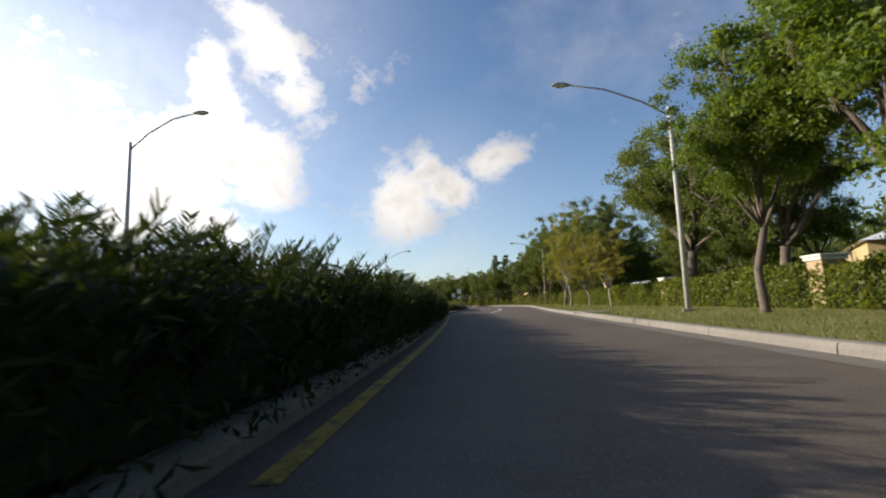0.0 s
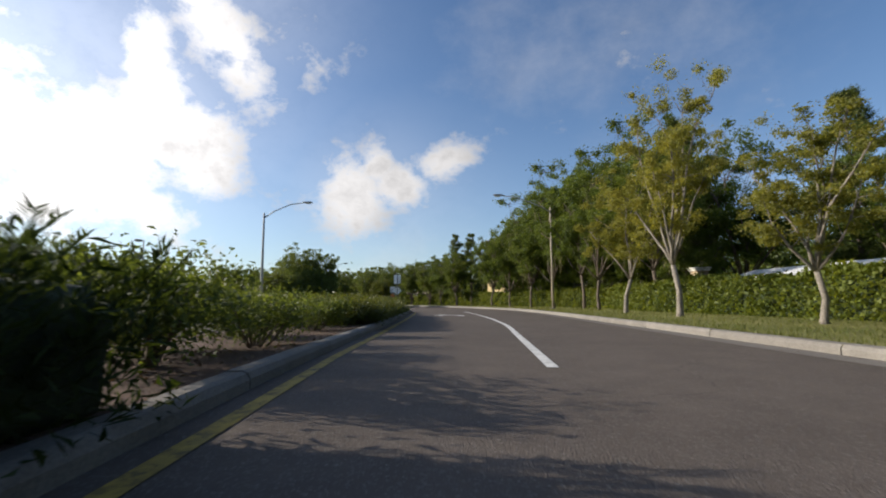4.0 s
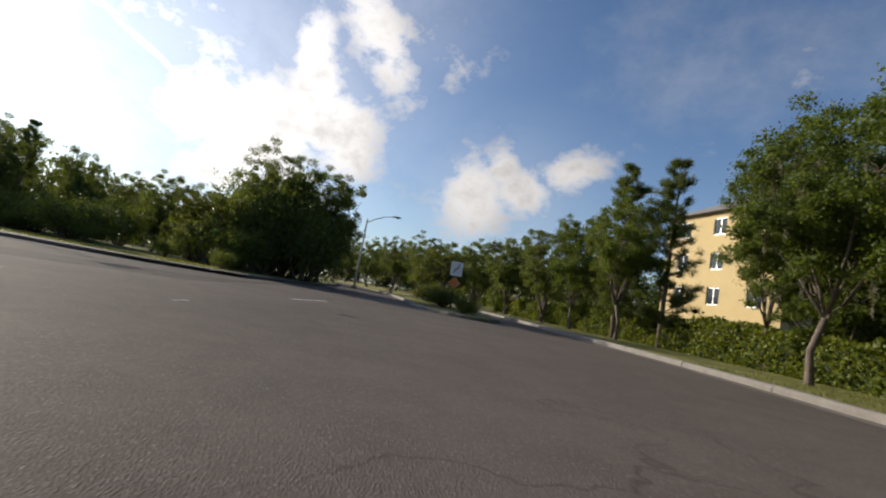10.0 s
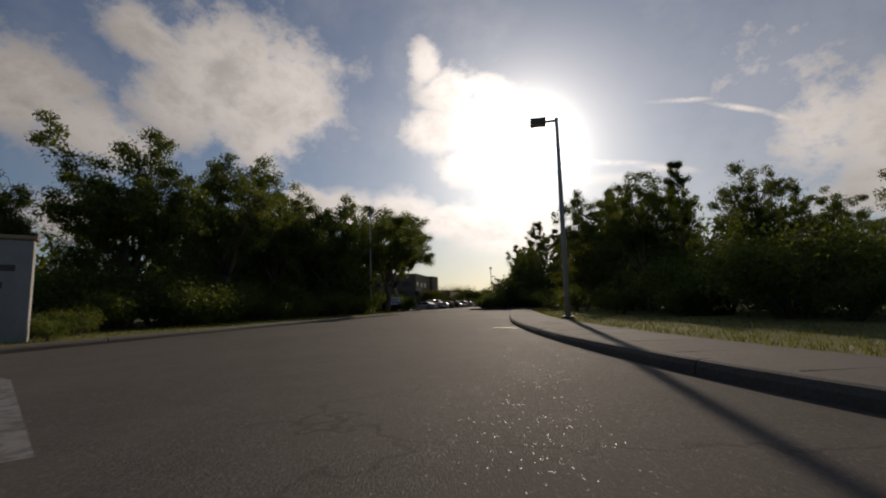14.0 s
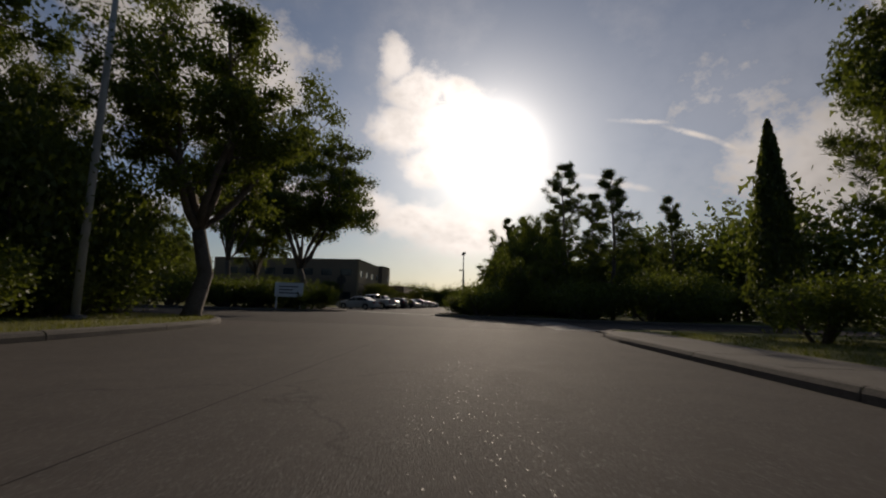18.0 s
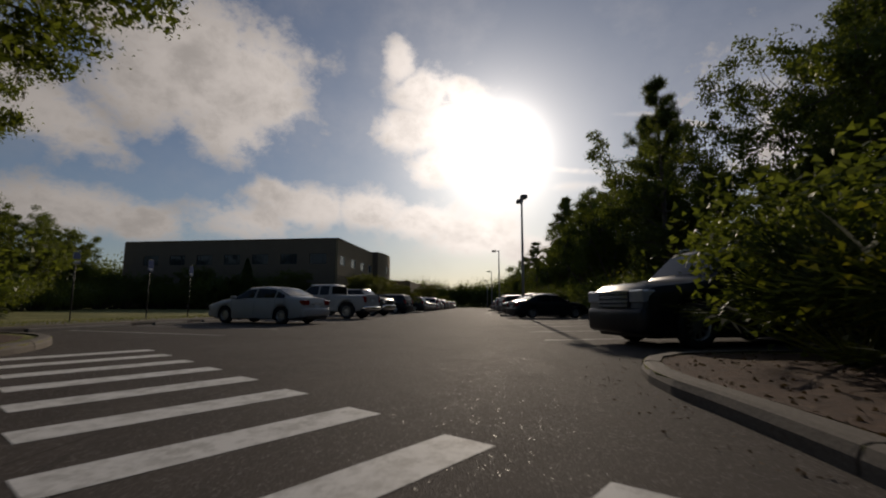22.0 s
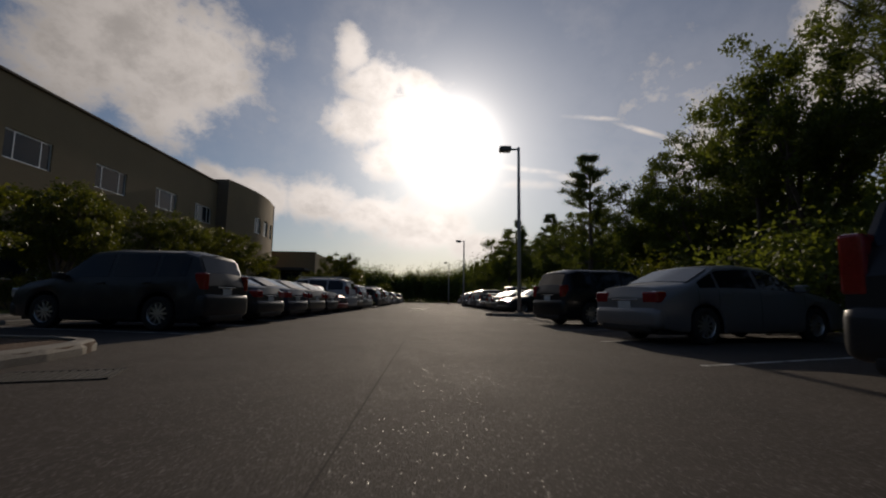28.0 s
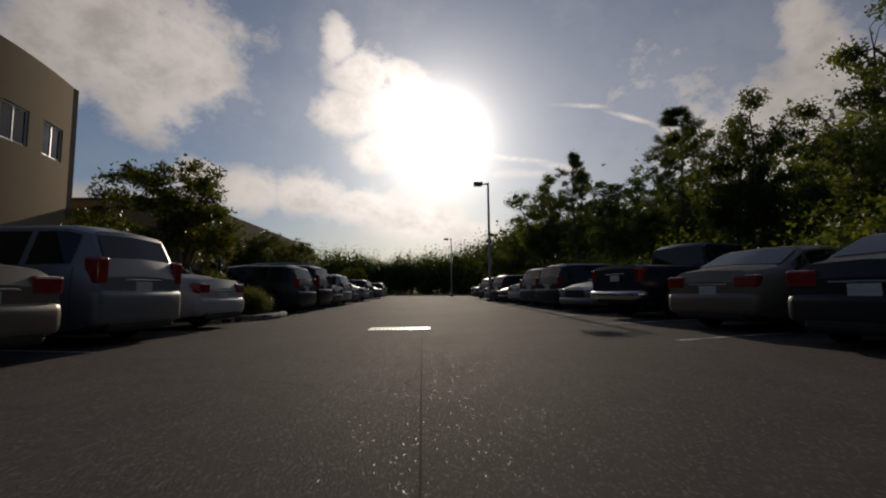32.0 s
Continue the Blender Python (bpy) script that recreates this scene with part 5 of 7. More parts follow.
def far_woods(name, line, h, depth, seed, label, crowns=2, n=700, leaf=0.52):
    """A distant belt of trees: stems and many leaf clumps with an uneven top."""
    rng = np.random.default_rng(seed)
    pts = smooth_line(line, 2.2)
    places, stems = [], []
    for p in pts:
        for _ in range(crowns):
            x, y = p.x + rng.normal() * depth * 0.4, p.y + rng.normal() * depth * 0.4
            hh = h * rng.uniform(0.62, 1.12)
            stems.append(tube([(x, y, -0.1), (x + rng.normal() * 0.2, y, hh * 0.7)], [0.16, 0.06], 5, False))
            g = rng.normal(size=(n, 3))
            g /= np.linalg.norm(g, axis=1)[:, None]
            r = rng.uniform(0.3, 1, (n, 1)) ** 0.5 * (1 + 0.25 * rng.normal(size=(n, 1)))
            g = g * r * np.array([hh * 0.34, hh * 0.34, hh * 0.50])
            places.append(g + np.array([x, y, hh * 0.52]))
    e = thing(name, Matrix(), label, "woods", kind="stuff")
    vs, fs = merged(stems)
    tagged(solid("stem_mass", vs, fs, BARK, e), kind="stuff")
    at = np.concatenate(places)
    at[:, 2] = np.abs(at[:, 2])
    tagged(quads("foliage", leaf_quads(rng, at, leaf, leaf * 0.85), OAK_LEAF, e, "", 3), kind="stuff")


far_woods("far_woods", [(-232, -30), (-236, 0), (-240, 20), (-226, 34), (-208, 38)], 9.0, 4.0, 31, "distant belt of dark trees closing the car park", 4, 1500, 0.36)
far_woods("far_woods", [(-208, 36), (-180, 46), (-150, 50), (-120, 52), (-90, 54), (-64, 60)], 10.5, 6.0, 32, "dark belt of woods beside the car park")
far_woods("far_woods", [(-66, 64), (-90, 120), (-60, 150), (-30, 130), (0, 110), (30, 92), (52, 60), (60, 30), (66, -10), (64, -60), (50, -110)], 9.5, 6.0, 33, "distant belt of trees beyond the main road")
far_woods("far_woods", [(-51, -10), (-20, -8), (-8, -30), (0, -70), (10, -110)], 7.0, 5.0, 34, "belt of trees on the far side of the main road")
far_woods("far_woods", [(-65, -20), (-90, -34), (-120, -46), (-200, -50), (-232, -30)], 8.5, 5.0, 35, "distant belt of trees behind the office", 3, 900, 0.46)


# the hedge on the median
def frond_clump(seed, length, width, h, count):
    """Arching fronds, each a rib with two combs of narrow leaflets, and dense old leaves inside."""
    rng = np.random.default_rng(seed)
    at, lean, ribs = [], [], []
    for _ in range(count):
        x, y = rng.uniform(-width / 2, width / 2) * 0.9, rng.uniform(-length / 2, length / 2)
        a = math.atan2(y * 0.4 + rng.normal() * 0.5, x + rng.normal() * 0.5)
        edge = min(1, abs(x) / (width / 2))
        root = h * rng.uniform(0.05, 0.66) * (1 - 0.45 * edge ** 2)
        ln = h * rng.uniform(0.34, 0.52)
        out = rng.uniform(0.05, 0.40) if edge < 0.6 else rng.uniform(0.25, 0.75)
        d = np.array([math.cos(a) * out, math.sin(a) * out, 1.0])
        d /= np.linalg.norm(d)
        side = np.cross(d, [0, 0, 1.0])
        side /= np.linalg.norm(side) + 1e-6
        f = np.linspace(0.12, 1, 30)
        rib = np.array([x, y, root]) + d * (f * ln)[:, None] + np.outer(f ** 2.4, [math.cos(a) * 0.22, math.sin(a) * 0.22, -0.03 - 0.10 * out]) * ln
        if _ % 3 == 0:
            ribs.append(tube([tuple(rib[0]), tuple(rib[14]), tuple(rib[29])], [0.008, 0.006, 0.002], 3, False))
        for sgn in (-1, 1):
            v = side * sgn * 0.75 + d * 0.62 + np.array([0, 0, 0.22])
            v /= np.linalg.norm(v)
            fade = (0.55 + 0.45 * np.sin(f * math.pi))[:, None]
            at.append(rib + v * 0.07 * fade)
            lean.append(np.repeat(v[None] * 6.0, len(f), 0))
    at, lean = np.concatenate(at), np.concatenate(lean)
    lim = width / 2 + 0.02
    far = np.abs(at[:, 0]) - lim
    at[:, 0] = np.where(far > 0, np.sign(at[:, 0]) * (lim + 0.25 * far), at[:, 0])
    leaflets = leaf_quads(rng, at, 0.14, 0.017, lean)
    n = 2600
    deep = np.stack([rng.uniform(-width / 2, width / 2, n) * 0.86, rng.uniform(-length / 2, length / 2, n) * 1.08, rng.uniform(0.02, 0.74, n) * h], 1)
    deep[:, 2] *= 1 - 0.35 * (np.abs(deep[:, 0]) / (width / 2)) ** 2
    # low drooping skirts over the kerb on both sides
    m = 2200
    skirt = np.stack([np.where(rng.random(m) < 0.5, -1, 1) * (width / 2 + rng.uniform(-0.40, 0.12, m)), rng.uniform(-length / 2, length / 2, m) * 1.05, rng.uniform(0.0, 0.80, m) ** 1.2 * h], 1)
    return leaflets, np.concatenate([leaf_quads(rng, deep, 0.17, 0.04, np.array([0, 0, 0.5])), leaf_quads(rng, skirt, 0.15, 0.03, np.array([0, 0, 0.35]))]), ribs


def hedge_run():
    """Plants of the tall hedge, each a thing, sharing three shapes."""
    templates = []
    s, k = -60.0, 0
    while s < -6.4:
        hu = 18.84 + float(np.interp(s, [p[1] for p in MEDIAN_EDGE], [p[0] for p in MEDIAN_EDGE])) - 20.66
        h = 0.85 + 0.07 * math.sin(k * 1.9) if s < -24 else 0.85 - 0.07 * (s + 24) / 17 + 0.05 * math.sin(k * 1.9)
        m = U_pose(hu, s, 0.12, 180 * (k % 2)) @ Matrix.Diagonal((1, 1, h, 1))
        if k < 3:
            e = thing("feathery_hedge_shrub", U_pose(hu, s, 0.12, 180 * (k % 2)), "tall feathery dark green hedge shrub on the median", "hedge shrub", "hedge plants of the median")
            leaflets, deep, ribs = frond_clump(60 + k, 2.2, 3.1, 1.5, 260)
            vs, fs = merged(ribs)
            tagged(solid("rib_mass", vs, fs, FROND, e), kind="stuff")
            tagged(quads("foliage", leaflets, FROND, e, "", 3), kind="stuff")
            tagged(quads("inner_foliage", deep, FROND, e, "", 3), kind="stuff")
            # added lumpy box, not real stems: blocks gaps, coloured as inner shade
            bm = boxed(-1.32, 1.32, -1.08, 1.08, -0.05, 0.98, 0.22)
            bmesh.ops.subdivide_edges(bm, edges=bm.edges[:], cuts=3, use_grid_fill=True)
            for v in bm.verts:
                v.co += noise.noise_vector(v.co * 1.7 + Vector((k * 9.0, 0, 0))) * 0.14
            part("stem_mass", bm, SHADE_LEAF, e, "dark filler core with the hedge's inner shade in its colour", True)
            templates.append(e)
        else:
            copy_thing(templates[k % 3], m)
        s += 2.1
        k += 1


def U_pose(u, s, z=0.0, turn=0.0):
    x, y, _ = U(u, s)
    return pose(x, y, z, 0, 0, 16.5 + turn)


hedge_run()

for k in range(13):
    for r, u0 in enumerate((17.45, 18.15, 18.85, 19.5)):
        x, y, _ = U(u0 + 0.12 * math.sin(k * 2.4 + r), 3.0 + 0.9 * k + 0.25 * math.sin(k * 1.3 + r * 2))
        plant("bush_a", x, y, (0.69, 0.75, 0.77, 0.66)[r] + 0.05 * math.sin(k * 1.7 + r * 1.9), 1.65, "low shrubs on the median", label="low yellow-green shrub on the median")
for u, s, h in [(18.6, -4.6, 1.1), (17.8, -3.4, 1.0), (19.0, -2.9, 0.8), (18.2, -1.2, 0.9), (18.9, 0.6, 0.75), (18.0, 2.2, 0.8)]:
    x, y, _ = U(u, s)
    plant("bush_b", x, y, h, 1.3, "shrubs on the median")


def grass_clump(m, label, group, cache=[]):
    """A tuft of long arching blades."""
    if not cache:
        rng = np.random.default_rng(71)
        v = []
        for _ in range(130):
            a, ln = rng.uniform(0, 2 * math.pi), rng.uniform(0.25, 0.5)
            out, w = rng.uniform(0.05, 0.32), 0.011
            b = np.array([rng.normal() * 0.07, rng.normal() * 0.07, 0])
            d, n = np.array([math.cos(a), math.sin(a), 0]), np.array([-math.sin(a), math.cos(a), 0])
            p = [b, b + d * out * 0.4 + [0, 0, ln * 0.75], b + d * out * 1.1 + [0, 0, ln * (0.95 - out)]]
            v += [p[0] - n * w, p[0] + n * w, p[1] + n * w, p[1] - n * w]
            v += [p[1] - n * w, p[1] + n * w, p[2] + n * w * 0.2, p[2] - n * w * 0.2]
        ob = quads("grass_clump", np.array(v), LILY)
        tagged(ob, label, "grass clump", group)
        ob.matrix_basis = m
        cache.append(ob)
        return ob
    return copy_thing(cache[0], m)


rg = random.Random(81)
for k in range(299):
    s = 14.3 + 8.7 * rg.random() ** 0.85
    u = rg.uniform(17.35 + max(0, s - 21) * 0.4, 20.2 if s < 18.5 else 20.05 if s < 20 else 20.05 - 0.30 * (s - 20) ** 1.1)
    x, y, _ = U(u, s)
    grass_clump(pose(x, y, 0.12, 0, 0, rg.uniform(0, 360)) @ Matrix.Diagonal((1.05, 1.05, rg.uniform(0.62, 0.98), 1)), "tuft of arching lily turf on the median", "lily turf on the median")


# ---- cars ----
CAR_KINDS = {
    # length, width, roof line (y, z), belt line (y, z), windscreen, rear window, side windows, axles, wheel radius
    "sedan": dict(gap=0.07, lean=0.38, L=4.8, W=1.84, top=((-2.4, 0.80), (-2.33, 0.99), (-1.72, 1.07), (-1.0, 1.40), (-0.35, 1.455), (0.35, 1.42), (1.08, 1.01), (1.85, 0.91), (2.28, 0.78), (2.4, 0.60)), belt=((-2.4, 0.76), (-1.72, 0.98), (1.08, 0.94), (2.28, 0.72), (2.4, 0.56)), ws=(0.40, 1.04), rw=(-1.70, -1.04), side=((-1.52, -1.12), (-1.06, -0.14), (-0.04, 0.98)), axles=(1.45, -1.38), r=0.325, tail=(0.72, 0.92), head=(0.58, 0.74)),
    "suv": dict(gap=0.085, lean=0.28, L=4.6, W=1.86, top=((-2.3, 0.95), (-2.26, 1.12), (-2.04, 1.60), (-1.7, 1.69), (-0.2, 1.72), (0.42, 1.67), (1.12, 1.13), (2.0, 1.00), (2.22, 0.88), (2.3, 0.66)), belt=((-2.3, 0.92), (-2.04, 1.08), (1.12, 1.04), (2.22, 0.82), (2.3, 0.62)), ws=(0.46, 1.08), rw=(-2.23, -2.06), side=((-1.92, -1.28), (-1.18, -0.22), (-0.12, 1.02)), axles=(1.38, -1.32), r=0.36, tail=(0.86, 1.22), head=(0.66, 0.86)),
    "big_suv": dict(gap=0.10, lean=0.22, L=5.15, W=2.02, top=((-2.57, 1.0), (-2.53, 1.16), (-2.36, 1.74), (-2.0, 1.85), (-0.3, 1.89), (0.55, 1.84), (1.18, 1.25), (2.35, 1.13), (2.52, 1.0), (2.57, 0.7)), belt=((-2.57, 0.95), (-2.36, 1.18), (1.18, 1.14), (2.52, 0.94), (2.57, 0.66)), ws=(0.59, 1.14), rw=(-2.51, -2.38), side=((-2.24, -1.38), (-1.28, -0.22), (-0.12, 1.06)), axles=(1.55, -1.42), r=0.40, tail=(0.95, 1.45), head=(0.80, 1.02)),
    "minivan": dict(gap=0.07, lean=0.30, L=5.1, W=1.98, top=((-2.55, 0.95), (-2.5, 1.10), (-2.22, 1.62), (-1.9, 1.71), (-0.2, 1.74), (0.7, 1.66), (1.62, 1.08), (2.3, 0.93), (2.5, 0.78), (2.55, 0.6)), belt=((-2.55, 0.9), (-2.22, 1.08), (1.62, 1.0), (2.5, 0.72), (2.55, 0.56)), ws=(0.76, 1.56), rw=(-2.47, -2.25), side=((-2.1, -1.2), (-1.1, 0.0), (0.1, 1.42)), axles=(1.55, -1.48), r=0.34, tail=(0.80, 1.3), head=(0.60, 0.82)),
    "pickup": dict(gap=0.12, lean=0.22, sill=0.40, L=5.4, W=2.0, top=((-2.70, 1.20), (-2.68, 1.29), (-0.64, 1.29), (-0.60, 1.80), (-0.48, 1.88), (0.70, 1.87), (1.24, 1.36), (2.46, 1.22), (2.64, 1.10), (2.70, 0.76)), belt=((-2.70, 1.16), (-0.64, 1.24), (1.24, 1.24), (2.64, 1.04), (2.70, 0.72)), ws=(0.75, 1.20), rw=(-0.64, -0.60), side=((-0.50, 0.06), (0.16, 1.12)), axles=(1.78, -1.62), r=0.42, tail=(0.88, 1.22), head=(0.88, 1.08)),
    "hatch": dict(gap=0.065, lean=0.34, L=3.75, W=1.70, top=((-1.87, 0.85), (-1.83, 1.0), (-1.66, 1.30), (-1.35, 1.38), (-0.2, 1.41), (0.40, 1.37), (0.92, 0.98), (1.55, 0.90), (1.80, 0.78), (1.87, 0.58)), belt=((-1.87, 0.82), (-1.66, 0.95), (0.92, 0.91), (1.80, 0.70), (1.87, 0.54)), ws=(0.43, 0.88), rw=(-1.80, -1.68), side=((-1.56, -0.55), (-0.45, 0.84)), axles=(1.22, -1.20), r=0.31, tail=(0.68, 0.90), head=(0.60, 0.80)),
}


def car_rows(k):
    """Section of a car's shell at y: points of its right half from the sill to the roof's middle."""
    ty, tz = zip(*k["top"])
    by, bz = zip(*k["belt"])
    half = k["L"] / 2

    def section(y):
        top, belt = float(np.interp(y, ty, tz)), float(np.interp(y, by, bz))
        w = k["W"] / 2 * (1 - 0.13 * (abs(y) / half) ** 7) * (1 - 0.02 * (y / half) ** 2)
        low = k.get("sill", 0.21) + 0.13 * (abs(y) / half) ** 8
        for ax in k["axles"]:
            ra = k["r"] + k["gap"]
            if abs(y - ax) < ra:
                low = max(low, k["r"] + math.sqrt(max(0, ra * ra - (y - ax) ** 2)))
        mid = low + (belt - low) * 0.52
        gap = max(0.0, top - belt)
        wt = w * 0.965 - gap * k["lean"] - 0.03
        return [(w * 0.94, low), (w * 0.985, low + 0.05), (w, mid), (w * 0.985, belt - 0.06), (w * 0.965, belt), (wt + 0.01, top - min(0.055, gap * 0.4)), (wt * 0.84, top), (0.0, top + 0.028)]

    return section


def car_stations(k):
    half = k["L"] / 2
    ys = {round(y, 3) for y, _ in k["top"]} | {round(y, 3) for y, _ in k["belt"]} | {round(-half + 0.18 * i, 3) for i in range(int(k["L"] / 0.18) + 1)}
    for ax in k["axles"]:
        ra = k["r"] + k["gap"]
        ys |= {round(ax + ra * math.cos(a * math.pi / 10), 3) for a in range(11)} | {round(ax + s * (ra + 0.004), 3) for s in (-1, 1)}
    ys = sorted(y for y in ys if -half <= y <= half)
    return [ys[0]] + [b for a, b in zip(ys, ys[1:]) if b - a > 0.0025]


def patch(name, rows, mat, parent, label=""):
    """A sheet through a grid of points."""
    n = len(rows[0])
    vs = [p for r in rows for p in r]
    fs = [(i * n + j, i * n + j + 1, (i + 1) * n + j + 1, (i + 1) * n + j) for i in range(len(rows) - 1) for j in range(n - 1)]
    return solid(name, vs, fs, mat, parent, label, True)


def lathe(prof, n=22):
    """Vertices and faces of a profile (radius, x) turned about the x axis."""
    vs = [(x, r * math.cos(2 * math.pi * i / n), r * math.sin(2 * math.pi * i / n)) for i in range(n) for r, x in prof]
    m = len(prof)
    fs = [(i * m + j, i * m + j + 1, ((i + 1) % n) * m + j + 1, ((i + 1) % n) * m + j) for i in range(n) for j in range(m - 1)]
    return vs, fs


def build_car(kind, m, paint, label, rack=False):
    k = CAR_KINDS[kind]
    half, W = k["L"] / 2, k["W"] / 2
    sec = car_rows(k)
    e = thing("car" if kind not in ("pickup", "minivan", "suv", "big_suv") else {"pickup": "pickup_truck", "minivan": "minivan", "suv": "suv", "big_suv": "suv"}[kind], m, label, "pickup" if kind == "pickup" else "car", "vehicles in the car park")
    vs, fs = [], []
    ys = car_stations(k)
    for y in ys:
        h = sec(y)
        for x, z in h + [(-x, z) for x, z in h[-2::-1]]:
            vs.append((x, y, z))
    n = 15
    for i in range(len(ys) - 1):
        fs += [(i * n + j, i * n + j + 1, (i + 1) * n + j + 1, (i + 1) * n + j) for j in range(n - 1)]
    fs += [tuple(range(n)), tuple((len(ys) - 1) * n + j for j in range(n))[::-1]]
    body = solid("body", vs, fs, paint, e, "", True)
    body.data.set_sharp_from_angle(angle=radians(38))
    part("underbody", boxed(-W + 0.24, W - 0.24, -half + 0.16, half - 0.16, k.get("sill", 0.21) - 0.04, 0.66, 0.03), PLASTIC, e, "dark underbody")
    # glass
    for name, (a, b) in (("windscreen", k["ws"]), ("rear_window", k["rw"])):
        rows = []
        for t in np.linspace(0.06, 0.94, 5):
            y = a + (b - a) * t
            h = sec(y)
            wt, top = h[6][0] * 1.08, h[6][1]
            rows.append([(wt * x, y, top + 0.028 * (1 - abs(x)) + 0.007) for x in np.linspace(-1, 1, 9)])
        patch(name, rows, CAR_GLASS, e)
    for a, b in k["side"]:
        for sg in (-1, 1):
            rows = []
            for t in np.linspace(0, 1, 7):
                h = sec(a + (b - a) * t)
                p, q = Vector(h[4]), Vector(h[5])
                lo, hi = p.lerp(q, 0.10), p.lerp(q, 0.92)
                rows.append([(sg * (lo.x + 0.006), a + (b - a) * t, lo.y), (sg * ((lo.x + hi.x) / 2 + 0.010), a + (b - a) * t, (lo.y + hi.y) / 2), (sg * (hi.x + 0.006), a + (b - a) * t, hi.y)])
            patch("side_window", rows, CAR_GLASS, e)
    # door seams, handles, mirrors
    for y in sorted({a - 0.05 for a, b in k["side"]} | {k["side"][-1][1] + 0.1}):
        for sg in (-1, 1):
            h = sec(y)
            rows = [[(sg * (x + 0.003), y - 0.006, z), (sg * (x + 0.003), y + 0.006, z)] for x, z in h[1:5]]
            patch("door_seam", rows, PLASTIC, e)
    for a, b in k["side"][-2:]:
        for sg in (-1, 1):
            h = sec(a + 0.16)
            x, z = h[3]
            part("door_handle", boxed(*sorted((sg * (x - 0.01), sg * (x + 0.035))), a + 0.02, a + 0.20, z - 0.035, z, 0.008), paint, e)
    for sg in (-1, 1):
        y = k["ws"][1] - 0.12
        x, z = sec(y)[4]
        part("mirror", boxed(*sorted((sg * (x - 0.02), sg * (x + 0.20))), y - 0.07, y + 0.06, z + 0.01, z + 0.15, 0.03), paint, e)
    # ends
    wf, wr = sec(half - 0.02)[2][0], sec(-half + 0.02)[2][0]
    zf = k["head"]
    chrome = kind == "pickup"
    part("front_bumper", boxed(-wf - 0.035, wf + 0.035, half - 0.34, half + 0.04, k.get("sill", 0.21) + 0.03, zf[0] - 0.08, 0.11), CHROME if chrome else paint, e, "", True)
    part("rear_bumper", boxed(-wr - 0.035, wr + 0.035, -half - (0.09 if chrome else 0.045), -half + 0.34, k.get("sill", 0.21) + 0.06, k["tail"][0] - 0.06 if not chrome else 0.68, 0.06 if chrome else 0.12), CHROME if chrome else paint, e, "", True)
    bar = 0.024 if kind == "big_suv" else 0.008
    g = part("grille", boxed(-0.46, 0.46, half - 0.05, half + 0.022, zf[0] - 0.08, zf[1] - 0.02, 0.01), PLASTIC, e, "dark slatted grille")
    for i in range(4):
        z = zf[0] - 0.06 + (zf[1] - zf[0] + 0.02) * i / 3
        part("grille_bar", boxed(-0.45, 0.45, half + 0.012, half + 0.03, z - bar, z + bar), CHROME, g)
    for sg in (-1, 1):
        x0, x1 = sorted((sg * (wf * 0.54), sg * (wf + 0.012)))
        part("headlight", boxed(x0, x1, half - 0.30, half + 0.014, zf[0], zf[1], 0.03), HEAD_CLEAR, e, "clear headlight")
        x0, x1 = sorted((sg * (wr * (0.58 if kind in ("sedan",) else 0.80)), sg * (wr + 0.012)))
        part("tail_light", boxed(x0, x1, -half - 0.014, -half + 0.22, k["tail"][0], k["tail"][1], 0.03), TAIL_RED, e, "red tail light")
    zp = min(k["tail"][0] + 0.03, k["top"][0][1] - 0.20)
    part("valance", boxed(-wr * 0.8, wr * 0.8, -half - 0.03, -half + 0.3, k.get("sill", 0.21) - 0.01, k.get("sill", 0.21) + 0.15, 0.05), PLASTIC, e, "dark lower valance")
    part("number_plate", boxed(-0.155, 0.155, -half - 0.014, -half + 0.02, zp, zp + 0.15, 0.006), PLATE, e, "plain pale number plate")
    part("trim_strip", boxed(-0.34, 0.34, -half - 0.014, -half + 0.02, zp + 0.16, zp + 0.185, 0.006), CHROME, e, "chrome strip over the plate")
    if rack:
        for sg in (-1, 1):
            x = sec(-0.5)[6][0] * 0.98
            z = max(z for _, z in k["top"])
            path = [(sg * x, k["rw"][1] + 0.2, z - 0.02), (sg * x, k["rw"][1] + 0.32, z + 0.07), (sg * x, k["ws"][0] - 0.22, z + 0.06), (sg * x, k["ws"][0] - 0.1, z - 0.02)]
            v, f = tube(path, [0.018] * 4, 6)
            solid("roof_rail", v, f, ALUMINIUM, e, "grey roof rail", True)
    # wheels
    r = k["r"]
    tyre = lathe([(r * 0.64, -0.085), (r * 0.90, -0.105), (r * 0.985, -0.085), (r, -0.045), (r, 0.045), (r * 0.985, 0.085), (r * 0.90, 0.105), (r * 0.64, 0.085)])
    dish = lathe([(0.02, 0.045), (r * 0.30, 0.05), (r * 0.58, 0.03), (r * 0.62, 0.07), (r * 0.66, 0.088)], 22)
    dark = lathe([(0.0, 0.015), (r * 0.64, 0.010)], 22)
    spokes = []
    for i in range(10):
        a = 2 * math.pi * i / 10
        d, t = Vector((0, math.cos(a), math.sin(a))), Vector((0, -math.sin(a), math.cos(a)))
        w = 0.022
        q = [d * r * 0.12 - t * w, d * r * 0.12 + t * w, d * r * 0.62 + t * w * 0.8, d * r * 0.62 - t * w * 0.8]
        spokes.append(([(0.066 if j < 2 else 0.058, v.y, v.z) for j, v in enumerate(q)] + [(0.02, v.y, v.z) for v in q], [(0, 1, 2, 3), (0, 1, 5, 4), (1, 2, 6, 5), (2, 3, 7, 6), (3, 0, 4, 7)]))
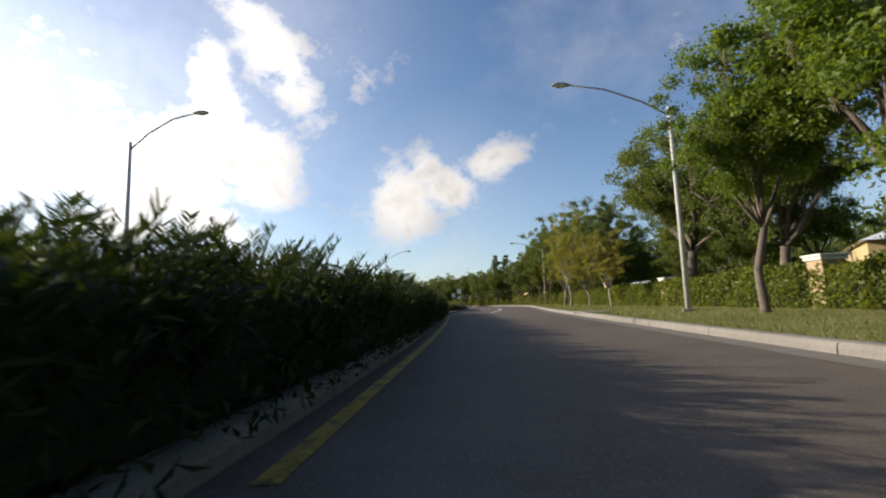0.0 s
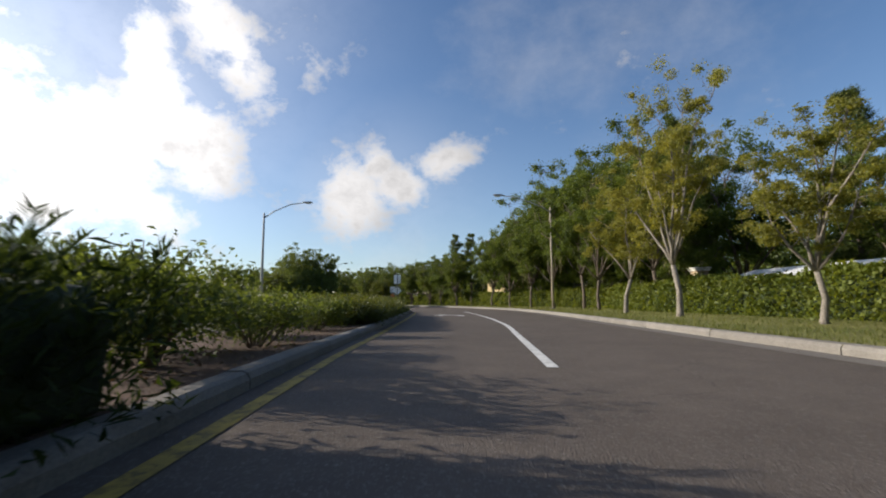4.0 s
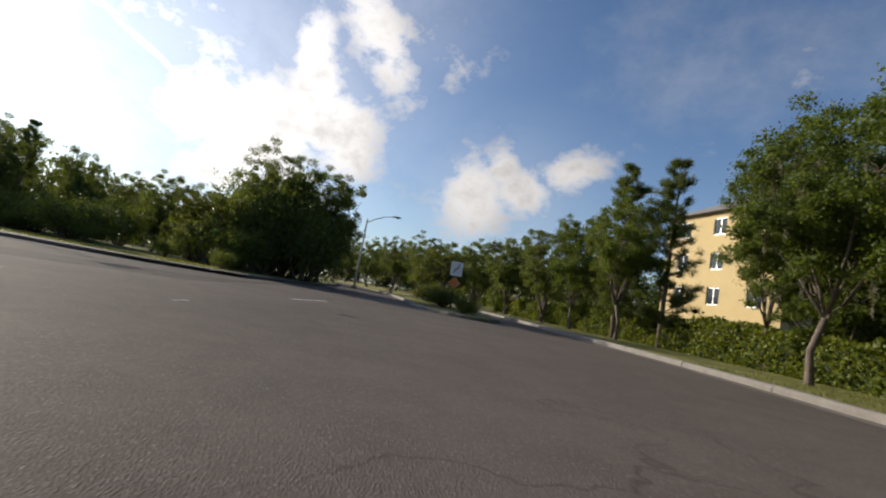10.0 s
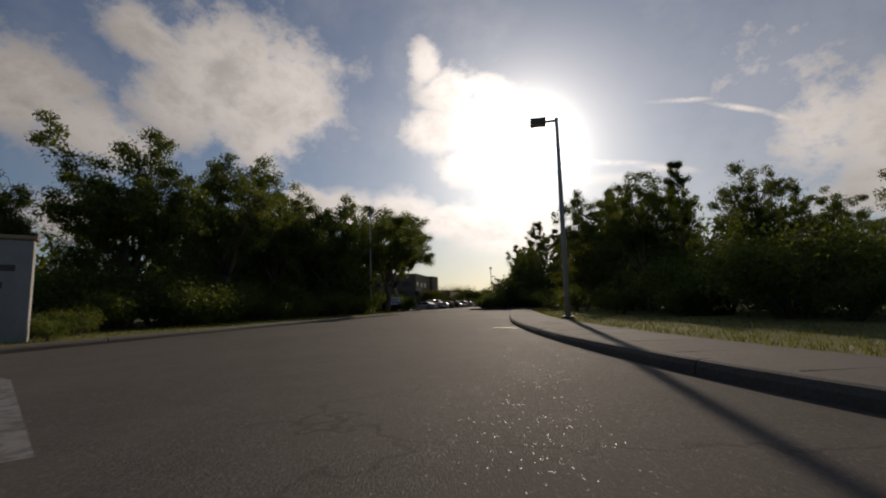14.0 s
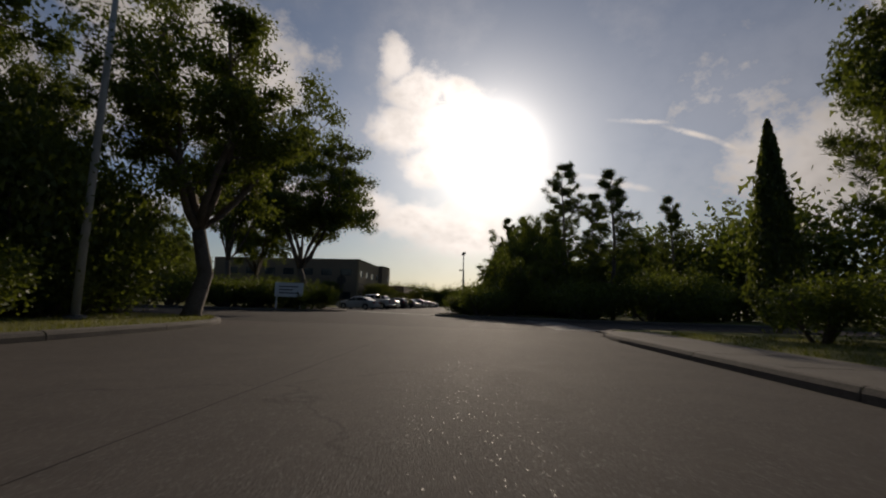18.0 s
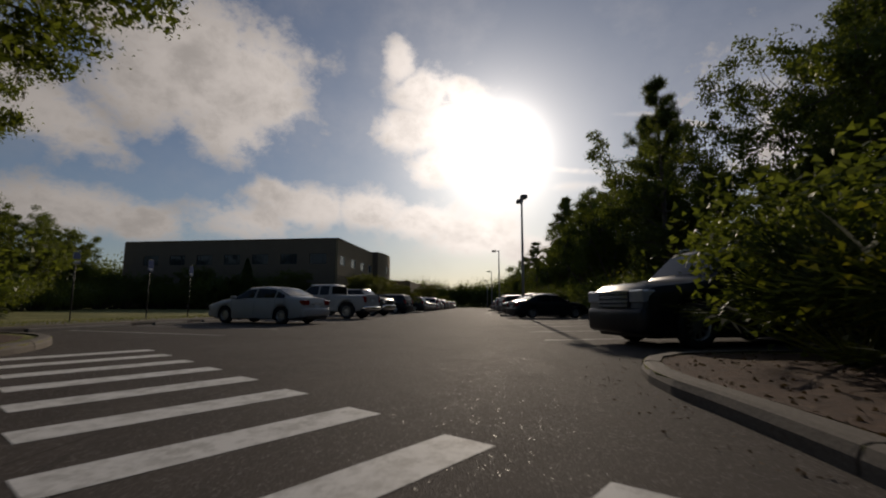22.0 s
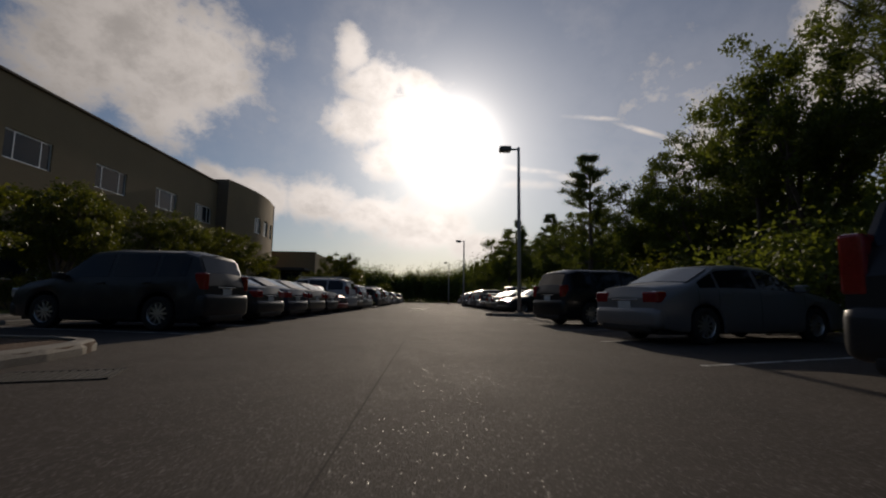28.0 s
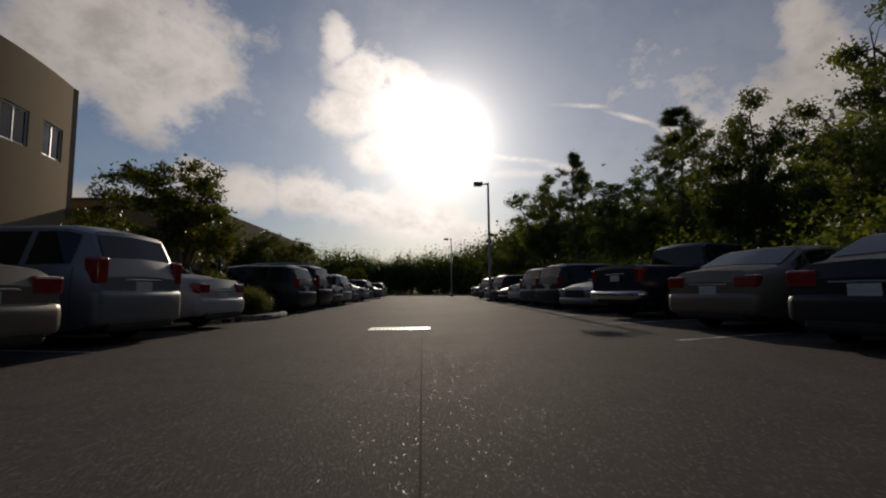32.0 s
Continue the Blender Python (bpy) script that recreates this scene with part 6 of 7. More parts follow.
    ring = lathe([(r * 0.58, 0.03), (r * 0.62, 0.072), (r * 0.665, 0.088), (r * 0.665, 0.06)], 22)
    hub = lathe([(0.0, 0.075), (r * 0.13, 0.072), (r * 0.15, 0.03)], 14)
    for ax in k["axles"]:
        for sg in (-1, 1):
            v, f = merged([dark])
            wheel = solid("wheel", v, f, PLASTIC, e)
            wheel.matrix_basis = pose(sg * (W - 0.15), ax, r, 0, 0, 0 if sg > 0 else 180)
            solid("tyre", *tyre, TYRE, wheel, "", True)
            v, f = merged(spokes + [ring, hub])
            solid("rim", v, f, RIM, wheel, "alloy rim with ten spokes")
    return e


PAINTS = {
    "white": car_paint("white_car_paint", (0.45, 0.44, 0.42), 0.0), "black": car_paint("black_car_paint", (0.009, 0.009, 0.010), 0.0), "dark": car_paint("charcoal_car_paint", (0.030, 0.031, 0.033), 0.15), "silver": car_paint("silver_car_paint", (0.22, 0.22, 0.22), 0.35), "grey": car_paint("grey_car_paint", (0.085, 0.086, 0.09), 0.35), "champagne": car_paint("champagne_car_paint", (0.21, 0.175, 0.13), 0.3), "red": car_paint("red_car_paint", (0.26, 0.015, 0.018), 0.2), "blue": car_paint("blue_car_paint", (0.03, 0.06, 0.14), 0.4), "navy": car_paint("navy_car_paint", (0.015, 0.020, 0.040), 0.4),
}
CAR_TEMPLATES = {}
PAINTED = ("body", "mirror", "door_handle", "front_bumper", "rear_bumper")


def park(kind, x, right, front_out, colour, label, rack=False, dx=0.0):
    """A vehicle in a bay of the aisle; front_out: its nose points to the aisle."""
    half = CAR_KINDS[kind]["L"] / 2
    side, slant = (1, 18) if right else (-1, 14 if kind == "pickup" else 17 if x > -112 and not front_out else 9)
    edge = (5.0 if x < -130 else 4.85 if x > -80 else 4.2) if right else (3.35 if kind == "pickup" and x > -96 else 3.8)
    # the bays slant forward; a car turns about its end at the aisle
    shift = half * math.sin(radians(slant)) if right or x < -112 else 0.0
    y = AY(x) + side * (edge + half)
    turn = AISLE_TURN + (180 if right == front_out else 0) + dx + side * slant
    x -= shift
    m = pose(x, y, 0.0, 0, 0, turn)
    key = (kind, rack)
    if key not in CAR_TEMPLATES:
        CAR_TEMPLATES[key] = build_car(kind, m, PAINTS[colour], label, rack)
        return CAR_TEMPLATES[key]
    ob = copy_thing(CAR_TEMPLATES[key], m)
    tagged(ob, label, "pickup" if kind == "pickup" else "car", "vehicles in the car park")
    for c in ob.children:
        if c.name.split(".")[0] in PAINTED and not (c.material_slots[0].material == CHROME):
            c.material_slots[0].link = "OBJECT"
            c.material_slots[0].material = PAINTS[colour]
    return ob


LEFT_ROW = [
    ("sedan", -86.2, False, "white", "white saloon parked with its tail to the aisle"), ("pickup", -93.4, False, "white", "white extended-cab pickup with a chrome bumper"), ("pickup", -100.7, True, "black", "black pickup parked nose out"), ("suv", -109.5, False, "black", "black sport utility vehicle beside the planted island"),
    ("suv", -120.3, False, "dark", "charcoal sport utility vehicle with tall tail lights"), ("sedan", -123.1, False, "dark", "charcoal saloon in a bay"), ("sedan", -125.8, False, "navy", "dark blue saloon in a bay"), ("sedan", -128.6, False, "champagne", "champagne saloon with red tail lights"), ("sedan", -131.4, False, "dark", "charcoal saloon with a chrome strip"), ("hatch", -134.2, True, "red", "small red hatchback parked nose out"), ("big_suv", -137.1, False, "white", "white sport utility vehicle with roof rails"), ("sedan", -139.8, False, "champagne", "pale beige saloon in a bay"), ("suv", -142.3, False, "silver", "silver sport utility vehicle in a bay"), ("sedan", -145.0, False, "white", "white saloon in a bay"),
    ("suv", -152.1, False, "dark", "dark sport utility vehicle in a far bay"), ("big_suv", -155.1, False, "black", "black sport utility vehicle in a far bay"), ("sedan", -158.1, False, "grey", "grey saloon in a far bay"), ("suv", -161.0, False, "white", "white sport utility vehicle in a far bay"), ("sedan", -164.0, False, "black", "black saloon in a far bay"), ("sedan", -169.8, False, "silver", "silver saloon in a far bay"), ("suv", -172.8, False, "dark", "dark sport utility vehicle in a far bay"), ("sedan", -185, False, "silver", "silver saloon in a far bay"), ("suv", -188, False, "black", "black sport utility vehicle in a far bay"),
]
RIGHT_ROW = [
    ("big_suv", -77.3, True, "black", "large black sport utility vehicle with a chrome grille"), ("sedan", -96.6, False, "black", "black saloon beside the lamp post"), ("suv", -104.5, True, "black", "black sport utility vehicle parked nose out"), ("minivan", -113.1, False, "dark", "charcoal minivan with roof rails"), ("sedan", -118.6, False, "silver", "silver saloon in a bay"), ("suv", -124.2, False, "black", "black sport utility vehicle with red tail lights"),
    ("sedan", -137.6, True, "dark", "charcoal saloon parked nose out"), ("sedan", -140.3, False, "dark", "charcoal saloon with red tail lights"), ("sedan", -143.1, False, "champagne", "tan saloon in a bay"), ("pickup", -146.7, False, "navy", "dark blue pickup in a bay"), ("sedan", -149.8, True, "silver", "silver saloon parked nose out"), ("suv", -152.8, False, "dark", "boxy dark sport utility vehicle in a bay"), ("suv", -155.8, False, "grey", "grey sport utility vehicle in a bay"), ("sedan", -158.8, False, "white", "white saloon in a far bay"), ("sedan", -161.8, True, "black", "black saloon in a far bay"), ("suv", -164.8, False, "navy", "dark blue sport utility vehicle in a far bay"), ("sedan", -167.8, False, "silver", "silver saloon in a far bay"), ("suv", -170.8, False, "black", "black sport utility vehicle in a far bay"), ("sedan", -176.7, False, "dark", "charcoal saloon in a far bay"),
]
for right, row in ((False, LEFT_ROW), (True, RIGHT_ROW)):
    for i, (kind, x, out, colour, label) in enumerate(row):
        park(kind, x, right, out, colour, label, kind in ("minivan", "big_suv"), 0.9 * math.sin(i * 2.6))


# ---- lamps ----
def street_lamp(x, y, h, head, group="street lamps", mat=POST_CONCRETE, r=0.11):
    """A tall pole with a rising arm and a flat oval lantern; head: where the lantern hangs."""
    e = thing("street_lamp", pose(x, y, 0.1), "tall grey street lamp with a cobra-head lantern", "street lamp", group)
    hx, hy, hz = head[0] - x, head[1] - y, head[2] - 0.1
    v, f = tube([(0, 0, -0.1), (0, 0, h * 0.5), (0, 0, h)], [r, r * 0.8, r * 0.58], 12)
    solid("pole", v, f, mat, e, "", True)
    part("base", boxed(-0.2, 0.2, -0.2, 0.2, 0.0, 0.12, 0.03), CONCRETE, e)
    d = Vector((hx, hy, 0)).normalized()
    v, f = tube([(0, 0, h - 0.35), (hx * 0.25, hy * 0.25, h - 0.35 + (hz - h + 0.35) * 0.45), (hx * 0.6, hy * 0.6, h - 0.35 + (hz - h + 0.35) * 0.86), (hx * 0.92, hy * 0.92, hz)], [0.045, 0.04, 0.036, 0.032], 8)
    solid("arm", v, f, GALVANISED, e, "", True)
    turn = math.degrees(math.atan2(d.y, d.x))
    bm = bmesh.new()
    bmesh.ops.create_uvsphere(bm, u_segments=16, v_segments=10, radius=1.0)
    for q in bm.verts:
        q.co = Vector((q.co.x * 0.40, q.co.y * (0.16 + 0.05 * q.co.x), q.co.z * (0.10 if q.co.z > 0 else 0.05)))
    lantern = part("lantern", bm, GALVANISED, e, "grey oval lantern", True)
    lantern.matrix_basis = pose(hx, hy, hz, 0, 0, turn)
    bm = bmesh.new()
    bmesh.ops.create_uvsphere(bm, u_segments=12, v_segments=8, radius=1.0)
    for q in bm.verts:
        q.co = Vector((0.08 + q.co.x * 0.22, q.co.y * 0.13, -0.03 + q.co.z * 0.07))
    part("lens", bm, HEAD_CLEAR, lantern, "clear glass lens", True)


def lot_lamp(x, y, h, heads, group="car park lamps"):
    """A round pole on a concrete footing with box lanterns; heads: turns in degrees."""
    e = thing("car_park_lamp", pose(x, y, 0.0), "slim grey car park lamp with dark box lanterns", "street lamp", group)
    v, f = tube([(0, 0, 0.0), (0, 0, 0.2)], [0.24, 0.24], 16)
    solid("footing", v, f, CONCRETE, e, "round concrete footing", True)
    part("base_plate", boxed(-0.17, 0.17, -0.17, 0.17, 0.2, 0.23, 0.005), BRONZE, e)
    v, f = tube([(0, 0, 0.2), (0, 0, h * 0.6), (0, 0, h)], [0.10, 0.085, 0.065], 12)
    solid("pole", v, f, POST_CONCRETE, e, "", True)
    for t in heads:
        arm = part("bracket", boxed(0.0, 0.42, -0.035, 0.035, h - 0.14, h - 0.06, 0.01), BRONZE, e)
        arm.matrix_basis = pose(0, 0, 0, 0, 0, t)
        lantern = part("lantern", boxed(0.40, 0.98, -0.22, 0.22, h - 0.22, h + 0.02, 0.03), BRONZE, e, "square box lantern")
        lantern.matrix_basis = pose(0, 0, 0, 0, 0, t)
        part("lens", boxed(0.46, 0.92, -0.17, 0.17, h - 0.235, h - 0.215, 0.004), HEAD_CLEAR, lantern)


street_lamp(2.9, 25.0, 6.9, (5.7, 26.0, 7.8))
street_lamp(22.6, 29.9, 7.2, (19.16, 28.26, 8.0), mat=WOOD_PALE, r=0.085)
street_lamp(10.8, -14.5, 8.5, (13.9, -13.5, 9.8))
street_lamp(33.5, -9.3, 7.9, (29.7, -11.0, 8.9))
street_lamp(-11.0, 60.6, 5.9, (-9.0, 62.0, 6.6))
lot_lamp(-21.4, 37.6, 7.6, (-90,))
lot_lamp(-100.5, 29.1, 8.4, (8, 188))
lot_lamp(-132.5, 28.0, 8.5, (-90,))
lot_lamp(-166.0, 27.0, 8.1, (-90,))
lot_lamp(-199.0, 25.8, 8.1, (-90,))
lot_lamp(-45.0, 22.0, 9.6, (25, 205))


# ---- signs ----
def plate_mesh(outline, depth=0.004):
    """A flat sign plate in the x-z plane with a thin depth."""
    n = len(outline)
    vs = [(x, -depth / 2, z) for x, z in outline] + [(x, depth / 2, z) for x, z in outline]
    fs = [tuple(range(n)), tuple(range(2 * n - 1, n - 1, -1))] + [(i, (i + 1) % n, n + (i + 1) % n, n + i) for i in range(n)]
    return vs, fs


def rect(x0, x1, z0, z1):
    return [(x0, z0), (x1, z0), (x1, z1), (x0, z1)]


def diamond(c, r):
    return [(0, c - r), (r, c), (0, c + r), (-r, c)]


def octagon(c, r):
    return [(r * math.cos(math.pi * (2 * i + 1) / 8), c + r * math.sin(math.pi * (2 * i + 1) / 8)) for i in range(8)]


def sign_post(name, x, y, turn, top, label, mat=GALVANISED, r=0.03, z=0.1, lean=0.0):
    e = thing(name, pose(x, y, z, 0, lean, turn), label, "road sign")
    v, f = tube([(0, 0.03, -0.1), (0, 0.03, top)], [r, r], 8)
    solid("post", v, f, mat, e, "", True)
    return e


def panel(e, outline, back, face=None, face_label="", y=0.0):
    v, f = plate_mesh(outline)
    p = solid("sign_panel", [(a, b + y, c) for a, b, c in v], f, back, e)
    if face:
        cx, cz = sum(a for a, _ in outline) / len(outline), sum(b for _, b in outline) / len(outline)
        v, f = plate_mesh([(cx + (a - cx) * 0.96, cz + (b - cz) * 0.96) for a, b in outline], 0.002)
        solid("sign_face", [(a, b + y - 0.004, c) for a, b, c in v], f, face, p, face_label)
    return p


# the sign on the median's nose, seen from behind
e = sign_post("road_sign", 12.25, 26.90, 16.5 + 180, 2.44, "bare backs of a tall panel and a diamond sign", DARK_STEEL, 0.026)
panel(e, rect(-0.23, 0.23, 1.82, 2.42), ALUMINIUM, SIGN_WHITE, "white sign face")
panel(e, diamond(1.34, 0.30), ALUMINIUM, SIGN_ORANGE, "amber diamond face")
# keep-right sign with an orange board, on the second median
e = sign_post("traffic_sign", 3.05, 50.6, 20, 2.45, "white traffic sign over an orange diamond", DARK_STEEL, 0.03)
p = panel(e, rect(-0.30, 0.30, 1.72, 2.42), ALUMINIUM, SIGN_WHITE, "white sign face")
v, f = tube([(-0.14, -0.012, 1.86), (-0.10, -0.012, 2.0), (0.10, -0.012, 2.16), (0.10, -0.012, 2.30)], [0.026] * 4, 6)
solid("arrow", v, f, SIGN_BLACK, p, "black curved arrow")
panel(e, diamond(1.36, 0.30), ALUMINIUM, SIGN_ORANGE, "orange diamond face")
# stop signs
e = sign_post("stop_sign", -6.0, 26.5, 275, 3.3, "bare back of a stop sign on a post", GALVANISED)
panel(e, octagon(2.92, 0.38), ALUMINIUM, TAIL_RED, "red octagonal face")
e = sign_post("stop_sign", -73.4, 19.6, 260, 2.92, "dark bare back of a stop sign at the corner", DARK_STEEL)
panel(e, octagon(2.55, 0.45), DARK_STEEL, TAIL_RED, "red octagonal face")
for x, y in [(-88.6, 12.6), (-85.6, 12.9), (-82.2, 12.9)]:
    e = sign_post("parking_sign", x, y, 180, 2.5, "small blue and white parking sign on a post", DARK_STEEL, 0.022)
    p = panel(e, rect(-0.15, 0.15, 2.0, 2.46), ALUMINIUM, SIGN_BLUE, "blue sign face")
    v, f = plate_mesh(rect(-0.11, 0.11, 2.04, 2.12), 0.002)
    solid("text_bar", [(a, b - 0.007, c) for a, b, c in v], f, SIGN_WHITE, p, "white text bar")


def board_sign(name, x, y, turn, w, z0, z1, label, mat=SIGN_WHITE):
    """A board between two posts with bars for its lettering."""
    e = thing(name, pose(x, y, 0.1, 0, 0, turn), label, "sign board")
    part("board", boxed(-w / 2, w / 2, -0.05, 0.05, z0, z1, 0.015), mat, e)
    for sg in (-1, 1):
        part("post", boxed(sg * w * 0.42 - 0.05, sg * w * 0.42 + 0.05, 0.052, 0.152, -0.05, z1 - 0.05, 0.01), mat, e)
    for i, (a, b) in enumerate(((-0.36, 0.30), (-0.36, 0.12), (-0.36, 0.34))):
        z = z1 - (z1 - z0) * (0.28 + 0.22 * i)
        part("text_bar", boxed(a * w, b * w, -0.056, -0.05, z - 0.04, z + 0.04), SIGN_BLACK, e, "dark bar of lettering")
    return e


board_sign("entrance_sign", -67.4, 17.6, 118, 2.0, 0.9, 1.95, "white entrance board between two posts")

# entrance monument beside the side street
mon = thing("entrance_monument", pose(-12.2, 24.0, 0.1, 0, 0, 137), "pale plastered entrance monument in two stepped slabs", "monument")
for name, x0, x1, y, h in (("front_slab", -1.35, 0.0, 0.0, 2.2), ("rear_slab", -0.1, 1.3, 0.50, 2.42)):
    slab_part = part(name, boxed(x0, x1, y - 0.22, y + 0.22, -0.05, h, 0.03), POST_CONCRETE, mon)
    part("cap", boxed(x0 - 0.06, x1 + 0.06, y - 0.28, y + 0.28, h + 0.002, h + 0.10, 0.02), STUCCO_TAN, slab_part)
    for i in range(2):
        part("text_bar", boxed(x0 + 0.25, x1 - 0.3 - 0.2 * i, y - 0.232, y - 0.222, h - 0.75 - 0.4 * i, h - 0.6 - 0.4 * i), BRONZE, slab_part, "dark bar of lettering")
for x, y, h in [(-11.6, 25.2, 0.5), (-13.6, 25.0, 0.55), (-14.4, 23.4, 0.65), (-15.6, 23.4, 0.8), (-10.0, 23.4, 0.55)]:
    plant("bush_b", x, y, h, 1.1, "shrubs before the monument")


# ---- buildings ----
def wall_cells(L, H, openings, thick, clip=None):
    """Boxes that make up a wall with openings; the wall runs along x, its face at y = 0."""
    xs = sorted({0.0, L} | {q for o in openings for q in o[:2]})
    zs = sorted({0.0, H} | {q for o in openings for q in o[2:4] if q >= 0})
    if clip:
        xs = [x for i, x in enumerate(xs) if i == 0 or x - xs[i - 1] > 1e-4]
    nx, nz = len(xs) - 1, len(zs) - 1
    full = [[not any(o[0] <= (xs[i] + xs[i + 1]) / 2 <= o[1] and o[2] <= (zs[k] + zs[k + 1]) / 2 <= o[3] for o in openings) for k in range(nz)] for i in range(nx)]
    bm, made = bmesh.new(), {}

    def v(i, k, back):
        if (i, k, back) not in made:
            made[i, k, back] = bm.verts.new((xs[i], thick if back else 0.0, zs[k]))
        return made[i, k, back]

    for i in range(nx):
        for k in range(nz):
            if not full[i][k]:
                continue
            c = ((i, k), (i + 1, k), (i + 1, k + 1), (i, k + 1))
            bm.faces.new([v(*q, 0) for q in c])
            bm.faces.new([v(*q, 1) for q in c[::-1]])
            for (a, b), (di, dk) in zip(((c[0], c[1]), (c[1], c[2]), (c[2], c[3]), (c[3], c[0])), ((0, -1), (1, 0), (0, 1), (-1, 0))):
                if not (0 <= i + di < nx and 0 <= k + dk < nz and full[i + di][k + dk]):
                    bm.faces.new([v(*a, 0), v(*b, 0), v(*b, 1), v(*a, 1)])
    return bm


def frame_ring(a, b, c, d, t, y0, y1):
    """A window frame in one piece: a rectangle with an open middle."""
    bm = bmesh.new()
    rings = []
    for o in (0.0, t):
        for y in (y0, y1):
            rings.append([bm.verts.new(q) for q in ((a + o, y, c + o), (b - o, y, c + o), (b - o, y, d - o), (a + o, y, d - o))])
    for p, q in ((0, 2), (2, 3), (3, 1), (1, 0)):
        for k in range(4):
            n = (k + 1) % 4
            bm.faces.new((rings[p][k], rings[p][n], rings[q][n], rings[q][k]))
    bmesh.ops.recalc_face_normals(bm, faces=bm.faces[:])
    return bm


def facade(owner, x, y, turn, L, H, openings, mat, thick=0.3, lites=(0.22, 0.78), trim=ALUMINIUM, text="white framed window"):
    """A wall with framed windows in its openings."""
    m = pose(x, y, 0.0, 0, 0, turn)
    w = part("wall", wall_cells(L, H, openings, thick), mat, owner)
    w.matrix_basis = m
    for a, b, c, d in openings:
        t = 0.06
        bm = frame_ring(a, b, c, d, t, 0.07, 0.15)
        win = part("window", bm, trim, owner, text)
        win.matrix_basis = m
        for l in lites:
            xm = a + (b - a) * l
            part("mullion", boxed(xm - 0.025, xm + 0.025, 0.075, 0.145, c + t, d - t), trim, win)
        edges = [a + t] + [a + (b - a) * l for l in lites] + [b - t]
        for p, q in zip(edges, edges[1:]):
            part("pane", boxed(p, q, 0.10, 0.115, c + t, d - t), WINDOW_GLASS, win)
    return w


office = thing("office_building", Matrix(), "two-storey tan stucco office building with flat parapets", "building")
FRONT = [(a, a + 2.3, z, z + h) for a in (0.95, 5.85, 10.75, 15.3) for z, h in ((6.2, 1.25), (1.3, 1.5))]
facade(office, -126.9, 6.5, 180, 18.3, 9.6, FRONT, OFFICE_TAN)
EAST = [(2.9 + 4.2 * k, 5.3 + 4.2 * k, z, z + h) for k in range(7) for z, h in ((6.25, 1.4), (1.4, 1.5))]
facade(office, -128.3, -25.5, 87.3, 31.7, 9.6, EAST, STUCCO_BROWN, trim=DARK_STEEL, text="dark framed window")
part("roof", boxed(-155.4, -128.6, -25.4, 6.1, 8.9, 9.1), ROOF_GREY, office)
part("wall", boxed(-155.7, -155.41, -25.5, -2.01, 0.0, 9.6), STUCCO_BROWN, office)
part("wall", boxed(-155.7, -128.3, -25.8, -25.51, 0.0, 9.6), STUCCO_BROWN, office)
part("parapet_cap", boxed(-145.1, -126.75, 6.16, 6.62, 9.602, 9.72, 0.02), STUCCO_BROWN, office)
part("parapet_cap", boxed(-0.1, 31.62, -0.12, 0.34, 9.602, 9.718, 0.02), STUCCO_BROWN, office).matrix_basis = pose(-128.3, -25.5, 0, 0, 0, 87.3)
part("band", boxed(-145.1, -126.92, 6.502, 6.56, 4.55, 4.75), STUCCO_BROWN, office, "brown stucco band")
# the bowed bay at the front
def bay_point(x, y):
    """A place on the bowed front: x metres along its chord from the east end, y metres behind its face."""
    t = x / 10.2
    slope = (1.5 * math.pi * 0.62 * math.cos(math.pi * (0.10 + 0.62 * t)) - 0.9) / 10.2
    n = Vector((slope, 1.0)).normalized()
    return Vector((-145.2 - x - n.x * y, 6.9 + 1.5 * math.sin(math.pi * (0.10 + 0.62 * t)) - 0.9 * t - n.y * y))


BAY = [(a, a + 1.3, z, z + h) for a in (4.1, 6.2, 8.3) for z, h in ((6.35, 1.4), (1.1, 1.6))]
bm = wall_cells(10.2, 9.95, BAY + [(float(q), float(q), -9.0, -9.0) for q in np.arange(0.3, 10.1, 0.3)], 0.28, (0.0, 10.2))
for v in bm.verts:
    p = bay_point(v.co.x, v.co.y)
    v.co = Vector((p.x, p.y, v.co.z))
bay = part("bay_wall", bm, OFFICE_TAN, office, "bowed tan stucco bay", True)
bay.data.set_sharp_from_angle(angle=radians(35))
for a, b, c, d in BAY:
    p, q = bay_point(a, 0.10), bay_point(b, 0.10)
    m = pose(p.x, p.y, 0, 0, 0, math.degrees(math.atan2(q.y - p.y, q.x - p.x)))
    w = (q - p).length
    win = part("window", frame_ring(0, w, c, d, 0.06, -0.03, 0.05), ALUMINIUM, office, "white framed window")
    win.matrix_basis = m
    part("mullion", boxed(w / 2 - 0.025, w / 2 + 0.025, -0.025, 0.045, c + 0.06, d - 0.06), ALUMINIUM, win)
    for u in ((0.06, w / 2 - 0.025), (w / 2 + 0.025, w - 0.06)):
        part("pane", boxed(u[0], u[1], 0.0, 0.015, c + 0.06, d - 0.06), WINDOW_GLASS, win)
arc = [tuple(bay_point(0.0, 0.0)), tuple(bay_point(10.2, 0.0))]
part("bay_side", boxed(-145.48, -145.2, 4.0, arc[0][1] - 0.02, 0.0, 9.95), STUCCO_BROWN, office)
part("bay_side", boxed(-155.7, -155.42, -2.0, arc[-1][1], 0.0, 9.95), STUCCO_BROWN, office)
part("roof", boxed(-155.4, -145.5, -2.0, 6.4, 9.3, 9.5), ROOF_GREY, office)

